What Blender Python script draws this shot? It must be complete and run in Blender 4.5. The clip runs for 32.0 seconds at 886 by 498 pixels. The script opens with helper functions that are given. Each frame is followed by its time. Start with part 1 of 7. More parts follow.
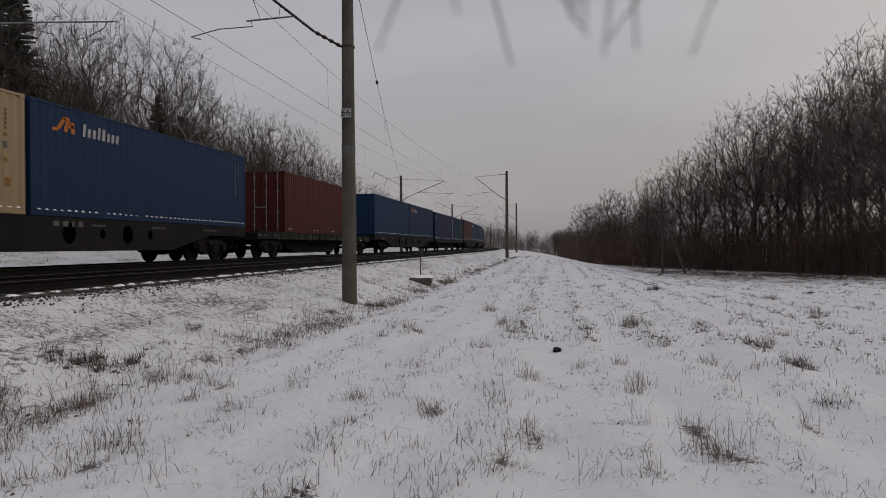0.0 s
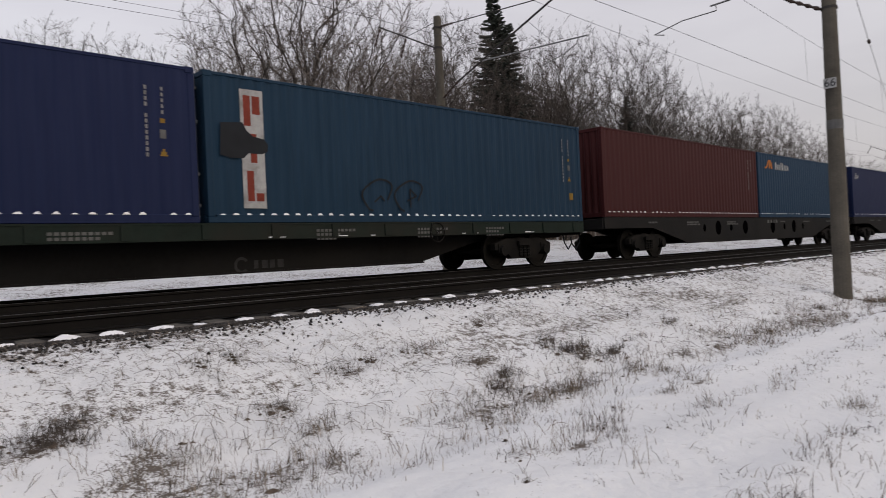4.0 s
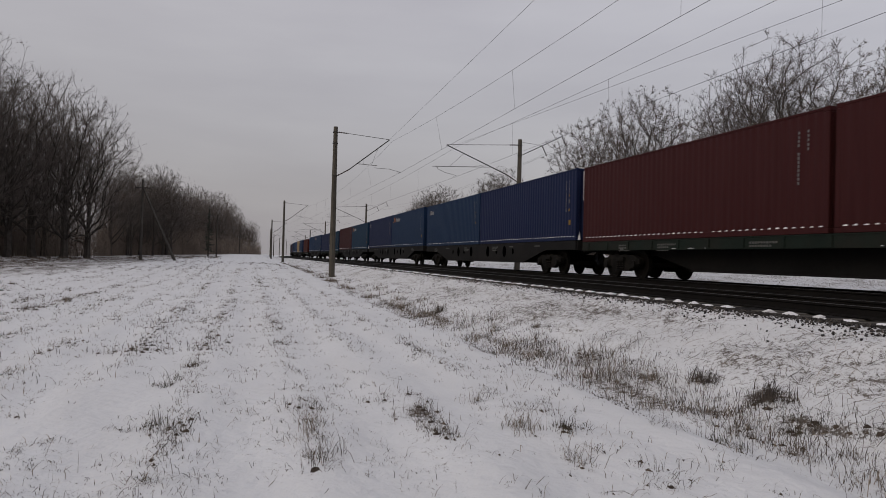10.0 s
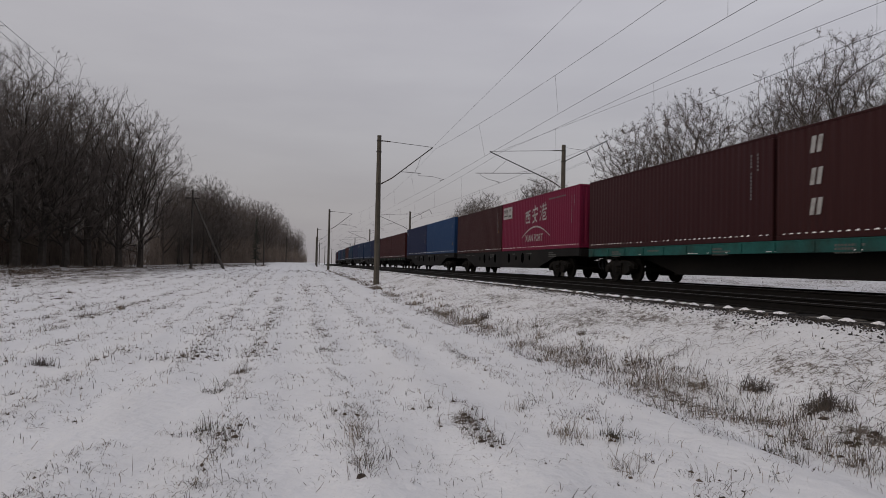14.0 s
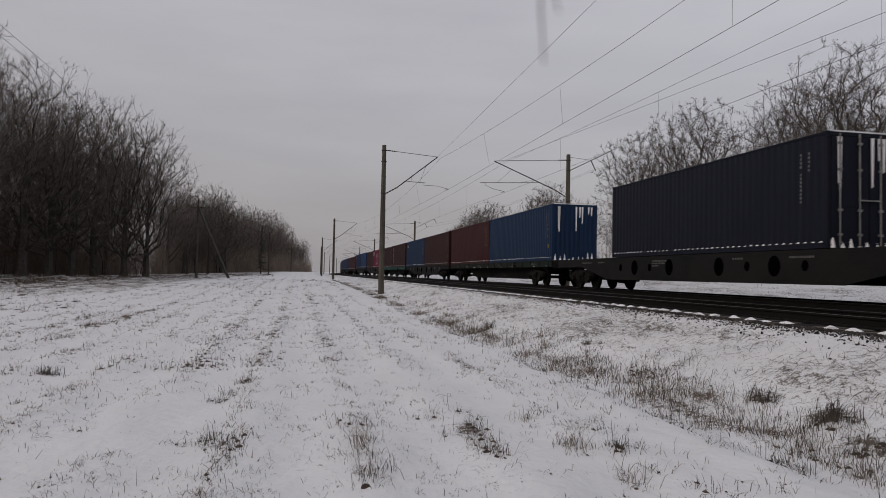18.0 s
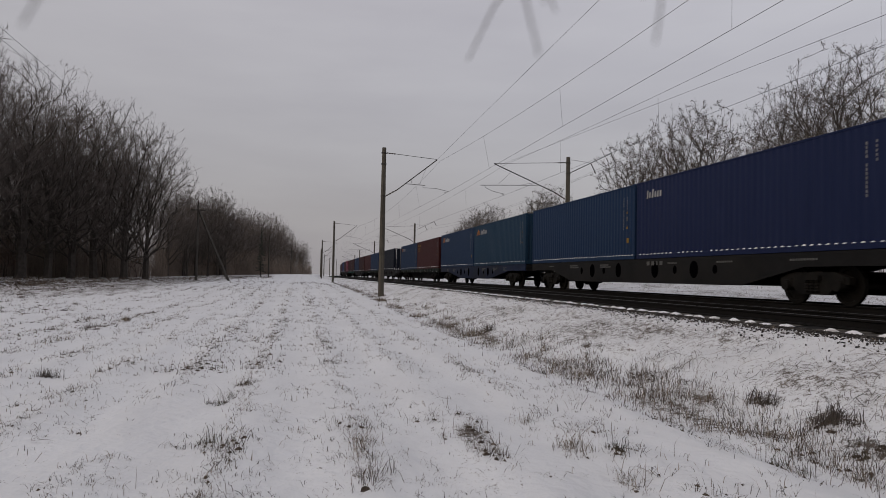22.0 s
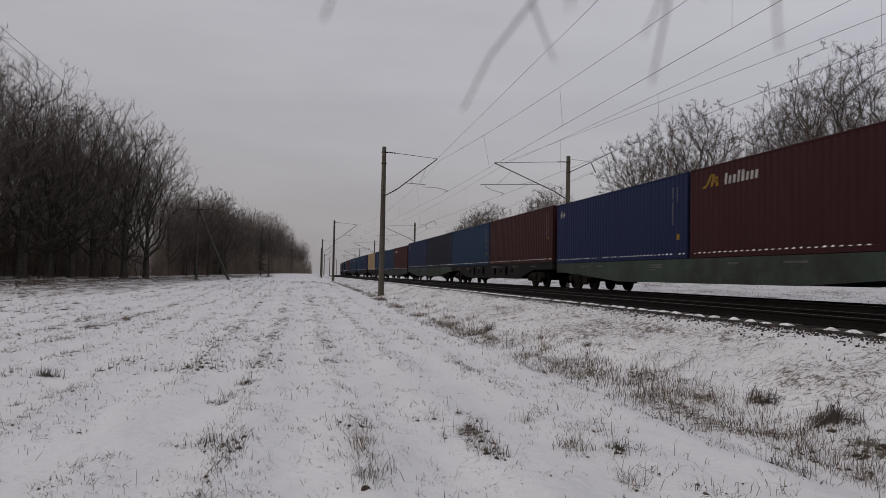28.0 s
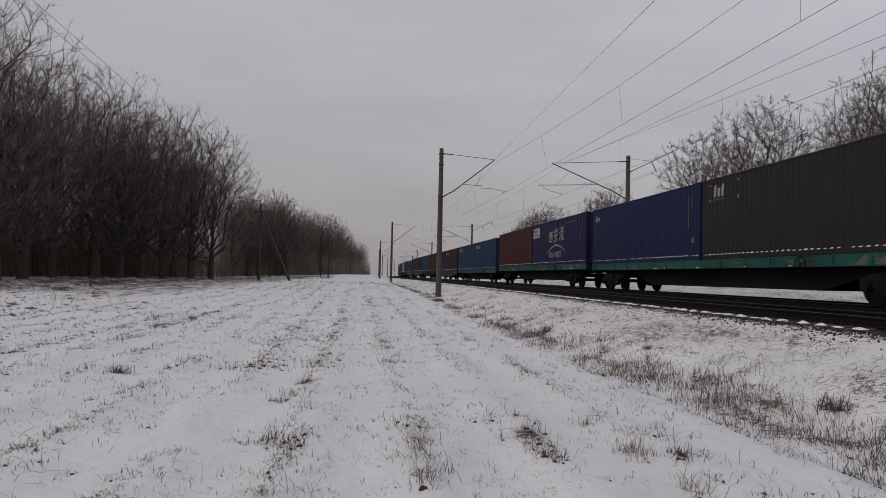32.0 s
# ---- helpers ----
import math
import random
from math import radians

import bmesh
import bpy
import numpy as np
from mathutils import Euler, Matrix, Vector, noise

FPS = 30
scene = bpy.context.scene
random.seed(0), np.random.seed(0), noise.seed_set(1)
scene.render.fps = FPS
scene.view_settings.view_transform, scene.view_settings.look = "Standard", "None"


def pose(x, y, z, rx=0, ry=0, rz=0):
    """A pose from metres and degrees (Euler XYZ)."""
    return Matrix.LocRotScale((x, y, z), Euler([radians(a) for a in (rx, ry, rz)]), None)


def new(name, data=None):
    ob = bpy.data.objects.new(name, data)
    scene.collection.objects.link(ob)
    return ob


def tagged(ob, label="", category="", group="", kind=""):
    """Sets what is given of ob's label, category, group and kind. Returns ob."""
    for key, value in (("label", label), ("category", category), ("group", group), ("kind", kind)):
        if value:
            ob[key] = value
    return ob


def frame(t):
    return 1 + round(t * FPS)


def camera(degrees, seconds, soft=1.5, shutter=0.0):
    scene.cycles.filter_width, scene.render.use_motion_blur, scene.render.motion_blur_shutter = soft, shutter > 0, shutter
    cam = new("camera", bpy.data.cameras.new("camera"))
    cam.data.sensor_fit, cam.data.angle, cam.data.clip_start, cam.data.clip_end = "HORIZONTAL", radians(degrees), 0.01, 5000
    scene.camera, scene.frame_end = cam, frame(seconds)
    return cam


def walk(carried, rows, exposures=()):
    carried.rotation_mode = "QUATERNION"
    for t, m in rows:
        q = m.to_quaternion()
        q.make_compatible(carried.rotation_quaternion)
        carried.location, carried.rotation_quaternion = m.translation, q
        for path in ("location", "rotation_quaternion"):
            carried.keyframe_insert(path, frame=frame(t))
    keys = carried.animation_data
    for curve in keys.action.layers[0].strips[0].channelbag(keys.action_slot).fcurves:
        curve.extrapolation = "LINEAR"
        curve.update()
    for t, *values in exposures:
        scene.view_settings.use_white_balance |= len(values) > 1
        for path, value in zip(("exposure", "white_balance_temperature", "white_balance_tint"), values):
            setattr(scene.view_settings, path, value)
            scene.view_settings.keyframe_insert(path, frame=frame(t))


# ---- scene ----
# ---- camera ----
cam = camera(63.67, 32.0, soft=0.85, shutter=0.10)
EYE = (0.0, 0.0, 1.6)
# seconds, yaw, pitch, roll
TURNS = [
    (0.0, -81.10, -0.23, 0.33),
    (0.1, -80.17, -0.23, 0.33),
    (0.2, -79.43, -0.23, 0.33),
    (0.3, -78.88, -0.23, 0.33),
    (0.4, -78.50, -0.23, 0.33),
    (0.5, -78.36, -0.29, 0.30),
    (1.0, -78.28, -0.33, 0.28),
    (1.5, -78.19, -0.36, 0.32),
    (2.0, -77.98, -0.38, 0.31),
    (2.5, -76.02, -0.38, 0.53),
    (3.0, -69.31, -0.32, 0.91),
    (3.5, -59.42, -0.14, 1.72),
    (4.0, -44.47, 0.28, 2.67),
    (4.5, -25.03, 1.17, 3.98),
    (6.5, 58.03, 4.40, 3.42),
    (7.0, 68.58, 4.75, 2.99),
    (7.5, 73.23, 4.89, 2.83),
    (8.0, 74.83, 4.81, 2.70),
    (8.5, 73.54, 3.90, 0.44),
    (9.0, 73.27, 2.07, -1.25),
    (9.5, 74.07, 1.19, -1.92),
    (10.0, 74.67, 0.79, -1.49),
    (10.5, 74.97, 0.56, -1.09),
    (11.0, 75.59, 0.41, -1.06),
    (11.5, 76.29, 0.38, -1.32),
    (12.0, 77.14, 0.46, -1.40),
    (12.5, 77.76, 0.62, -1.18),
    (13.0, 78.25, 0.84, -1.00),
    (13.5, 78.58, 1.06, -1.10),
    (14.0, 78.19, 1.27, -1.12),
    (14.5, 77.74, 1.42, -1.14),
    (16.5, 78.24, 1.83, -1.18),
    (17.0, 78.48, 1.89, -1.18),
    (17.5, 78.51, 1.95, -1.15),
    (18.0, 78.57, 2.02, -1.16),
    (20.0, 78.57, 2.16, -1.16),
    (22.0, 78.56, 2.22, -1.17),
    (24.0, 78.57, 2.16, -1.16),
    (27.5, 78.57, 2.16, -1.16),
    (29.0, 78.57, 2.15, -1.12),
    (29.5, 78.63, 2.15, -1.16),
    (30.0, 78.97, 2.15, -1.17),
    (30.5, 79.79, 2.16, -1.23),
    (31.0, 81.14, 2.16, -1.26),
    (31.5, 82.53, 2.16, -1.28),
    (32.0, 83.16, 2.16, -1.29),
]
EXPOSURES = [(0.0, -0.35), (2.0, -0.3), (3.0, -0.2), (3.5, 0.05), (4.0, 0.30), (4.5, 0.57), (6.5, 0.32), (7.0, 0.1), (8.0, -0.1), (9.0, -0.15), (13.0, -0.2), (32.0, -0.2)]
cam.data.dof.use_dof, cam.data.dof.focus_distance, cam.data.dof.aperture_fstop = True, 14.0, 5.0
walk(cam, [(t, pose(*EYE, 90 + p, r, y)) for t, y, p, r in TURNS], EXPOSURES)

# ---- world and light: overcast winter day ----
world = bpy.data.worlds.new("world")
scene.world = world
world.use_nodes = True
wn, wl = world.node_tree.nodes, world.node_tree.links
sky = wn.new("ShaderNodeTexSky")
sky.sky_type = "NISHITA"
sky.sun_disc = False
sky.sun_elevation, sky.sun_rotation = radians(22), radians(150)
sky.air_density, sky.dust_density, sky.ozone_density = 1.0, 6.0, 1.0
bw = wn.new("ShaderNodeRGBToBW")
wl.new(sky.outputs[0], bw.inputs[0])
# cloud deck: nearly even grey, faintly violet, with soft broad bands
tc = wn.new("ShaderNodeTexCoord")
mp = wn.new("ShaderNodeMapping")
mp.inputs["Scale"].default_value = (1.4, 1.4, 7.0)
wl.new(tc.outputs["Generated"], mp.inputs[0])
cn = wn.new("ShaderNodeTexNoise")
cn.inputs["Scale"].default_value = 1.3
cn.inputs["Detail"].default_value = 5
cn.inputs["Roughness"].default_value = 0.55
wl.new(mp.outputs[0], cn.inputs["Vector"])
cr = wn.new("ShaderNodeValToRGB")
cr.color_ramp.elements[0].position, cr.color_ramp.elements[1].position = 0.3, 0.72
cr.color_ramp.elements[0].color = (0.840, 0.788, 0.826, 1)
cr.color_ramp.elements[1].color = (1.0, 0.952, 0.981, 1)
wl.new(cn.outputs["Fac"], cr.inputs[0])
mx = wn.new("ShaderNodeMix")
mx.data_type = "RGBA"
mx.inputs[0].default_value = 0.94
wl.new(sky.outputs[0], mx.inputs[6])
wl.new(cr.outputs[0], mx.inputs[7])
# an overcast sky is about twice as bright overhead as at the horizon
sep = wn.new("ShaderNodeSeparateXYZ")
wl.new(tc.outputs["Generated"], sep.inputs[0])
up = wn.new("ShaderNodeMapRange")
up.inputs["From Min"].default_value, up.inputs["From Max"].default_value = 0.0, 1.0
up.inputs["To Min"].default_value, up.inputs["To Max"].default_value = 0.42, 0.86
wl.new(sep.outputs["Z"], up.inputs["Value"])
side = wn.new("ShaderNodeMapRange")
side.inputs["From Min"].default_value, side.inputs["From Max"].default_value = -1.0, 1.0
side.inputs["To Min"].default_value, side.inputs["To Max"].default_value = 0.84, 1.10
wl.new(sep.outputs["Y"], side.inputs["Value"])
deck = wn.new("ShaderNodeMath")
deck.operation = "MULTIPLY"
wl.new(up.outputs[0], deck.inputs[0])
wl.new(side.outputs[0], deck.inputs[1])
bg = wn["Background"]
wl.new(mx.outputs[2], bg.inputs[0])
wl.new(deck.outputs[0], bg.inputs[1])

sun = new("sun", bpy.data.lights.new("sun", "SUN"))
sun.data.energy, sun.data.angle = 0.3, radians(40)
sun.data.color = (1.0, 0.97, 0.93)
sun.rotation_euler = Euler((radians(55), 0, radians(-30)))

# ---- materials ----


def mat(name, base, rough=0.7, metal=0.0, noise_scale=6.0, amount=0.25, fine=60.0, bump=0.15, dist=0.01, dirt=None, dirt_amount=0.3, spec=0.12):
    """A worn surface: base colour varied at two scales, optional dirt colour in patches, fine bump."""
    m = bpy.data.materials.new(name)
    m.use_nodes = True
    n, l = m.node_tree.nodes, m.node_tree.links
    b = n["Principled BSDF"]
    b.inputs["Roughness"].default_value = rough
    b.inputs["Metallic"].default_value = metal
    b.inputs["Specular IOR Level"].default_value = spec
    co = n.new("ShaderNodeTexCoord")
    big = n.new("ShaderNodeTexNoise")
    big.inputs["Scale"].default_value, big.inputs["Detail"].default_value = noise_scale, 5
    small = n.new("ShaderNodeTexNoise")
    small.inputs["Scale"].default_value, small.inputs["Detail"].default_value = fine, 3
    l.new(co.outputs["Object"], big.inputs["Vector"])
    l.new(co.outputs["Object"], small.inputs["Vector"])
    add = n.new("ShaderNodeMath")
    add.operation = "MULTIPLY_ADD"
    l.new(small.outputs["Fac"], add.inputs[0])
    add.inputs[1].default_value = 0.5
    l.new(big.outputs["Fac"], add.inputs[2])
    ramp = n.new("ShaderNodeValToRGB")
    ramp.color_ramp.elements[0].position, ramp.color_ramp.elements[1].position = 0.45, 1.05
    lo = [c * (1 - amount) for c in base[:3]]
    hi = [min(1, c * (1 + amount)) for c in base[:3]]
    ramp.color_ramp.elements[0].color = (*lo, 1)
    ramp.color_ramp.elements[1].color = (*hi, 1)
    l.new(add.outputs[0], ramp.inputs[0])
    out = ramp.outputs[0]
    if dirt:
        dn = n.new("ShaderNodeTexNoise")
        dn.inputs["Scale"].default_value, dn.inputs["Detail"].default_value = noise_scale * 0.6, 8
        dn.inputs["Roughness"].default_value = 0.65
        l.new(co.outputs["Object"], dn.inputs["Vector"])
        dr = n.new("ShaderNodeValToRGB")
        dr.color_ramp.elements[0].position = 0.62 - dirt_amount * 0.35
        dr.color_ramp.elements[1].position = 0.80 - dirt_amount * 0.2
        l.new(dn.outputs["Fac"], dr.inputs[0])
        mix = n.new("ShaderNodeMix")
        mix.data_type = "RGBA"
        l.new(dr.outputs[0], mix.inputs[0])
        l.new(out, mix.inputs[6])
        mix.inputs[7].default_value = (*dirt, 1)
        out = mix.outputs[2]
    l.new(out, b.inputs["Base Color"])
    if bump:
        bp = n.new("ShaderNodeBump")
        bp.inputs["Strength"].default_value, bp.inputs["Distance"].default_value = bump, dist
        l.new(add.outputs[0], bp.inputs["Height"])
        l.new(bp.outputs[0], b.inputs["Normal"])
    return m


def paint(name, base, faded=0.09, grime=0.13):
    """Weathered container paint: vertical streaks, broad fading and rust specks, each container a little different."""
    m = bpy.data.materials.new(name)
    m.use_nodes = True
    n, l = m.node_tree.nodes, m.node_tree.links
    b = n["Principled BSDF"]
    b.inputs["Roughness"].default_value = 0.62
    b.inputs["Specular IOR Level"].default_value = 0.12
    co = n.new("ShaderNodeTexCoord")
    info = n.new("ShaderNodeObjectInfo")
    shift = n.new("ShaderNodeVectorMath")
    shift.operation = "ADD"
    rnd = n.new("ShaderNodeMath")
    rnd.operation = "MULTIPLY"
    rnd.inputs[1].default_value = 57.0
    l.new(info.outputs["Random"], rnd.inputs[0])
    l.new(co.outputs["Object"], shift.inputs[0])
    l.new(rnd.outputs[0], shift.inputs[1])
    st = n.new("ShaderNodeMapping")
    st.inputs["Scale"].default_value = (5.0, 5.0, 0.35)
    l.new(shift.outputs[0], st.inputs[0])
    streak = n.new("ShaderNodeTexNoise")
    streak.inputs["Scale"].default_value, streak.inputs["Detail"].default_value = 1.5, 6
    l.new(st.outputs[0], streak.inputs["Vector"])
    big = n.new("ShaderNodeTexNoise")
    big.inputs["Scale"].default_value, big.inputs["Detail"].default_value = 0.6, 4
    l.new(shift.outputs[0], big.inputs["Vector"])
    ramp = n.new("ShaderNodeValToRGB")
    ramp.color_ramp.elements[0].position, ramp.color_ramp.elements[1].position = 0.3, 0.7
    ramp.color_ramp.elements[0].color = (*[c * (1 - grime) for c in base], 1)
    ramp.color_ramp.elements[1].color = (*[min(1, c * (1 + faded) + 0.006) for c in base], 1)
    l.new(streak.outputs["Fac"], ramp.inputs[0])
    mix = n.new("ShaderNodeMix")
    mix.data_type = "RGBA"
    l.new(big.outputs["Fac"], mix.inputs[0])
    l.new(ramp.outputs[0], mix.inputs[6])
    mix.inputs[7].default_value = (*base, 1)
    rust = n.new("ShaderNodeTexNoise")
    rust.inputs["Scale"].default_value, rust.inputs["Detail"].default_value = 4.0, 10
    rust.inputs["Roughness"].default_value = 0.75
    l.new(shift.outputs[0], rust.inputs["Vector"])
    rr = n.new("ShaderNodeValToRGB")
    rr.color_ramp.elements[0].position, rr.color_ramp.elements[1].position = 0.70, 0.76
    l.new(rust.outputs["Fac"], rr.inputs[0])
    m2 = n.new("ShaderNodeMix")
    m2.data_type = "RGBA"
    l.new(rr.outputs[0], m2.inputs[0])
    l.new(mix.outputs[2], m2.inputs[6])
    m2.inputs[7].default_value = (0.07, 0.03, 0.018, 1)
    l.new(m2.outputs[2], b.inputs["Base Color"])
    bp = n.new("ShaderNodeBump")
    bp.inputs["Strength"].default_value, bp.inputs["Distance"].default_value = 0.1, 0.01
    l.new(streak.outputs["Fac"], bp.inputs["Height"])
    l.new(bp.outputs[0], b.inputs["Normal"])
    return m


M = {
    "bark": mat("bark", (0.056, 0.049, 0.044), 0.9, noise_scale=3, amount=0.4, fine=25, bump=0.6, dist=0.03, spec=0.1),
    "twig": mat("twig", (0.116, 0.100, 0.091), 0.9, noise_scale=0.5, amount=0.4, fine=9, bump=0, spec=0.1),
    "twig_dark": mat("twig_dark", (0.080, 0.069, 0.062), 0.9, noise_scale=0.5, amount=0.4, fine=9, bump=0, spec=0.1),
    "brush": mat("brush", (0.150, 0.122, 0.102), 0.9, noise_scale=0.3, amount=0.45, fine=5, bump=0, spec=0.1),
    "twig_red": mat("twig_red", (0.080, 0.055, 0.046), 0.9, noise_scale=0.5, amount=0.4, fine=9, bump=0, spec=0.1),
    "needle": mat("needle", (0.042, 0.048, 0.040), 0.85, noise_scale=0.8, amount=0.5, fine=12, bump=0, spec=0.1),
    "dry_leaf": mat("dry_leaf", (0.078, 0.057, 0.042), 0.9, noise_scale=2, amount=0.5, fine=20, bump=0, spec=0.1),
    "concrete": mat("concrete", (0.085, 0.077, 0.064), 0.9, noise_scale=1.2, amount=0.3, fine=30, bump=0.4, dist=0.01, dirt=(0.045, 0.041, 0.036), dirt_amount=0.4),
    "sleeper": mat("sleeper", (0.095, 0.089, 0.081), 0.9, noise_scale=2.5, amount=0.35, fine=40, bump=0.4, dist=0.01, dirt=(0.026, 0.023, 0.020), dirt_amount=0.6),
    "steel": mat("steel", (0.045, 0.042, 0.040), 0.6, 0.4, noise_scale=2, amount=0.35, fine=30, bump=0.2),
    "galvanised": mat("galvanised", (0.22, 0.22, 0.22), 0.55, 0.5, noise_scale=3, amount=0.3, fine=30, bump=0.1),
    "rail": mat("rail", (0.010, 0.009, 0.0085), 0.75, 0.3, noise_scale=1, amount=0.35, fine=20, bump=0.2),
    "rail_top": mat("rail_top", (0.075, 0.073, 0.072), 0.5, 1.0, noise_scale=1, amount=0.2, fine=20, bump=0.05),
    "wire": mat("wire", (0.035, 0.034, 0.034), 0.6, 0.5, bump=0),
    "insulator": mat("insulator", (0.05, 0.035, 0.03), 0.3, bump=0),
    "wood": mat("wood", (0.060, 0.055, 0.050), 0.9, noise_scale=2, amount=0.35, fine=25, bump=0.4, dist=0.01),
    # near-black without gloss: the shade inside the sill holes, as colour
    "hole_shade": mat("hole_shade", (0.0016, 0.0015, 0.002), 0.9, noise_scale=4, amount=0.2, bump=0, spec=0.0),
    "wagon_black": mat("wagon_black", (0.0092, 0.0090, 0.0094), 0.75, 0.0, noise_scale=0.8, amount=0.4, fine=12, bump=0.2, dirt=(0.015, 0.0138, 0.013), dirt_amount=0.45),
    "wagon_green": mat("wagon_green", (0.010, 0.0165, 0.0130), 0.7, 0.0, noise_scale=0.8, amount=0.35, fine=12, bump=0.2, dirt=(0.018, 0.017, 0.014), dirt_amount=0.5),
    "wagon_grey": mat("wagon_grey", (0.040, 0.055, 0.049), 0.7, 0.0, noise_scale=0.8, amount=0.35, fine=12, bump=0.2, dirt=(0.025, 0.024, 0.021), dirt_amount=0.45),
    "wagon_turquoise": mat("wagon_turquoise", (0.016, 0.085, 0.080), 0.65, 0.0, noise_scale=0.8, amount=0.3, fine=12, bump=0.2, dirt=(0.022, 0.028, 0.025), dirt_amount=0.4),
    "wagon_blue": mat("wagon_blue", (0.010, 0.016, 0.040), 0.65, 0.0, noise_scale=0.8, amount=0.3, fine=12, bump=0.2, dirt=(0.014, 0.014, 0.017), dirt_amount=0.4),
    "bogie": mat("bogie", (0.008, 0.0075, 0.007), 0.85, 0.1, noise_scale=3, amount=0.4, fine=25, bump=0.4, dirt=(0.016, 0.014, 0.012), dirt_amount=0.5),
    "wheel": mat("wheel", (0.010, 0.009, 0.008), 0.7, 0.4, noise_scale=3, amount=0.4, fine=25, bump=0.2),
    "white_mark": mat("white_mark", (0.34, 0.34, 0.34), 0.7, noise_scale=4, amount=0.2, bump=0, dirt=(0.15, 0.14, 0.13), dirt_amount=0.35),
    "dim_mark": mat("dim_mark", (0.040, 0.040, 0.041), 0.8, noise_scale=5, amount=0.4, bump=0),
    "code_mark": mat("code_mark", (0.17, 0.17, 0.175), 0.7, noise_scale=5, amount=0.3, bump=0),
    "grey_mark": mat("grey_mark", (0.10, 0.10, 0.098), 0.7, noise_scale=4, amount=0.3, bump=0),
    "yellow_mark": mat("yellow_mark", (0.20, 0.12, 0.022), 0.6, noise_scale=4, amount=0.2, bump=0),
    "orange_mark": mat("orange_mark", (0.40, 0.14, 0.03), 0.6, noise_scale=4, amount=0.2, bump=0),
    "red_mark": mat("red_mark", (0.16, 0.030, 0.020), 0.6, noise_scale=4, amount=0.2, bump=0),
    "dark_mark": mat("dark_mark", (0.012, 0.014, 0.018), 0.6, noise_scale=4, amount=0.2, bump=0),
    "snow": mat("snow", (0.76, 0.76, 0.785), 0.8, noise_scale=3, amount=0.06, fine=50, bump=0.5, dist=0.01, spec=0.2),
    "straw": mat("straw", (0.172, 0.142, 0.112), 0.9, noise_scale=1.5, amount=0.5, fine=30, bump=0, spec=0.1),
    "straw_dark": mat("straw_dark", (0.080, 0.067, 0.056), 0.9, noise_scale=1.5, amount=0.5, fine=30, bump=0, spec=0.1),
    "soil": mat("soil", (0.070, 0.055, 0.044), 0.95, noise_scale=9, amount=0.5, fine=60, bump=0.6, dist=0.02, spec=0.1),
    "grass_green": mat("grass_green", (0.060, 0.054, 0.040), 0.9, noise_scale=1.5, amount=0.5, fine=30, bump=0, spec=0.1),
    "ballast": mat("ballast", (0.0098, 0.0094, 0.0094), 0.95, noise_scale=4, amount=0.5, fine=22, bump=1.0, dist=0.05, dirt=(0.020, 0.018, 0.017), dirt_amount=0.4),
    "stone": mat("stone", (0.032, 0.030, 0.029), 0.9, noise_scale=8, amount=0.5, fine=50, bump=0.5, dist=0.01),
}
PAINT = {
    "blue": paint("paint_blue", (0.0082, 0.0240, 0.0630)),
    "bright_blue": paint("paint_bright_blue", (0.0105, 0.0380, 0.1080)),
    "sea_blue": paint("paint_sea_blue", (0.0085, 0.0265, 0.0700)),
    "navy": paint("paint_navy", (0.0078, 0.0140, 0.0500)),
    "black_navy": paint("paint_black_navy", (0.0065, 0.0086, 0.0173)),
    "violet": paint("paint_violet", (0.0122, 0.0101, 0.0498)),
    "teal": paint("paint_teal", (0.0082, 0.0285, 0.0560), 0.15, 0.3),
    "teal_blue": paint("paint_teal_blue", (0.0086, 0.0303, 0.0620)),
    "red": paint("paint_red", (0.0400, 0.0080, 0.0088)),
    "rust_red": paint("paint_rust_red", (0.0540, 0.0108, 0.0084)),
    "dark_red": paint("paint_dark_red", (0.0310, 0.0085, 0.0092)),
    "maroon": paint("paint_maroon", (0.0300, 0.0078, 0.0095)),
    "pink": paint("paint_pink", (0.1280, 0.0076, 0.0330)),
    "cream": paint("paint_cream", (0.285, 0.215, 0.130)),
    "charcoal": paint("paint_charcoal", (0.0190, 0.0176, 0.0182)),
}


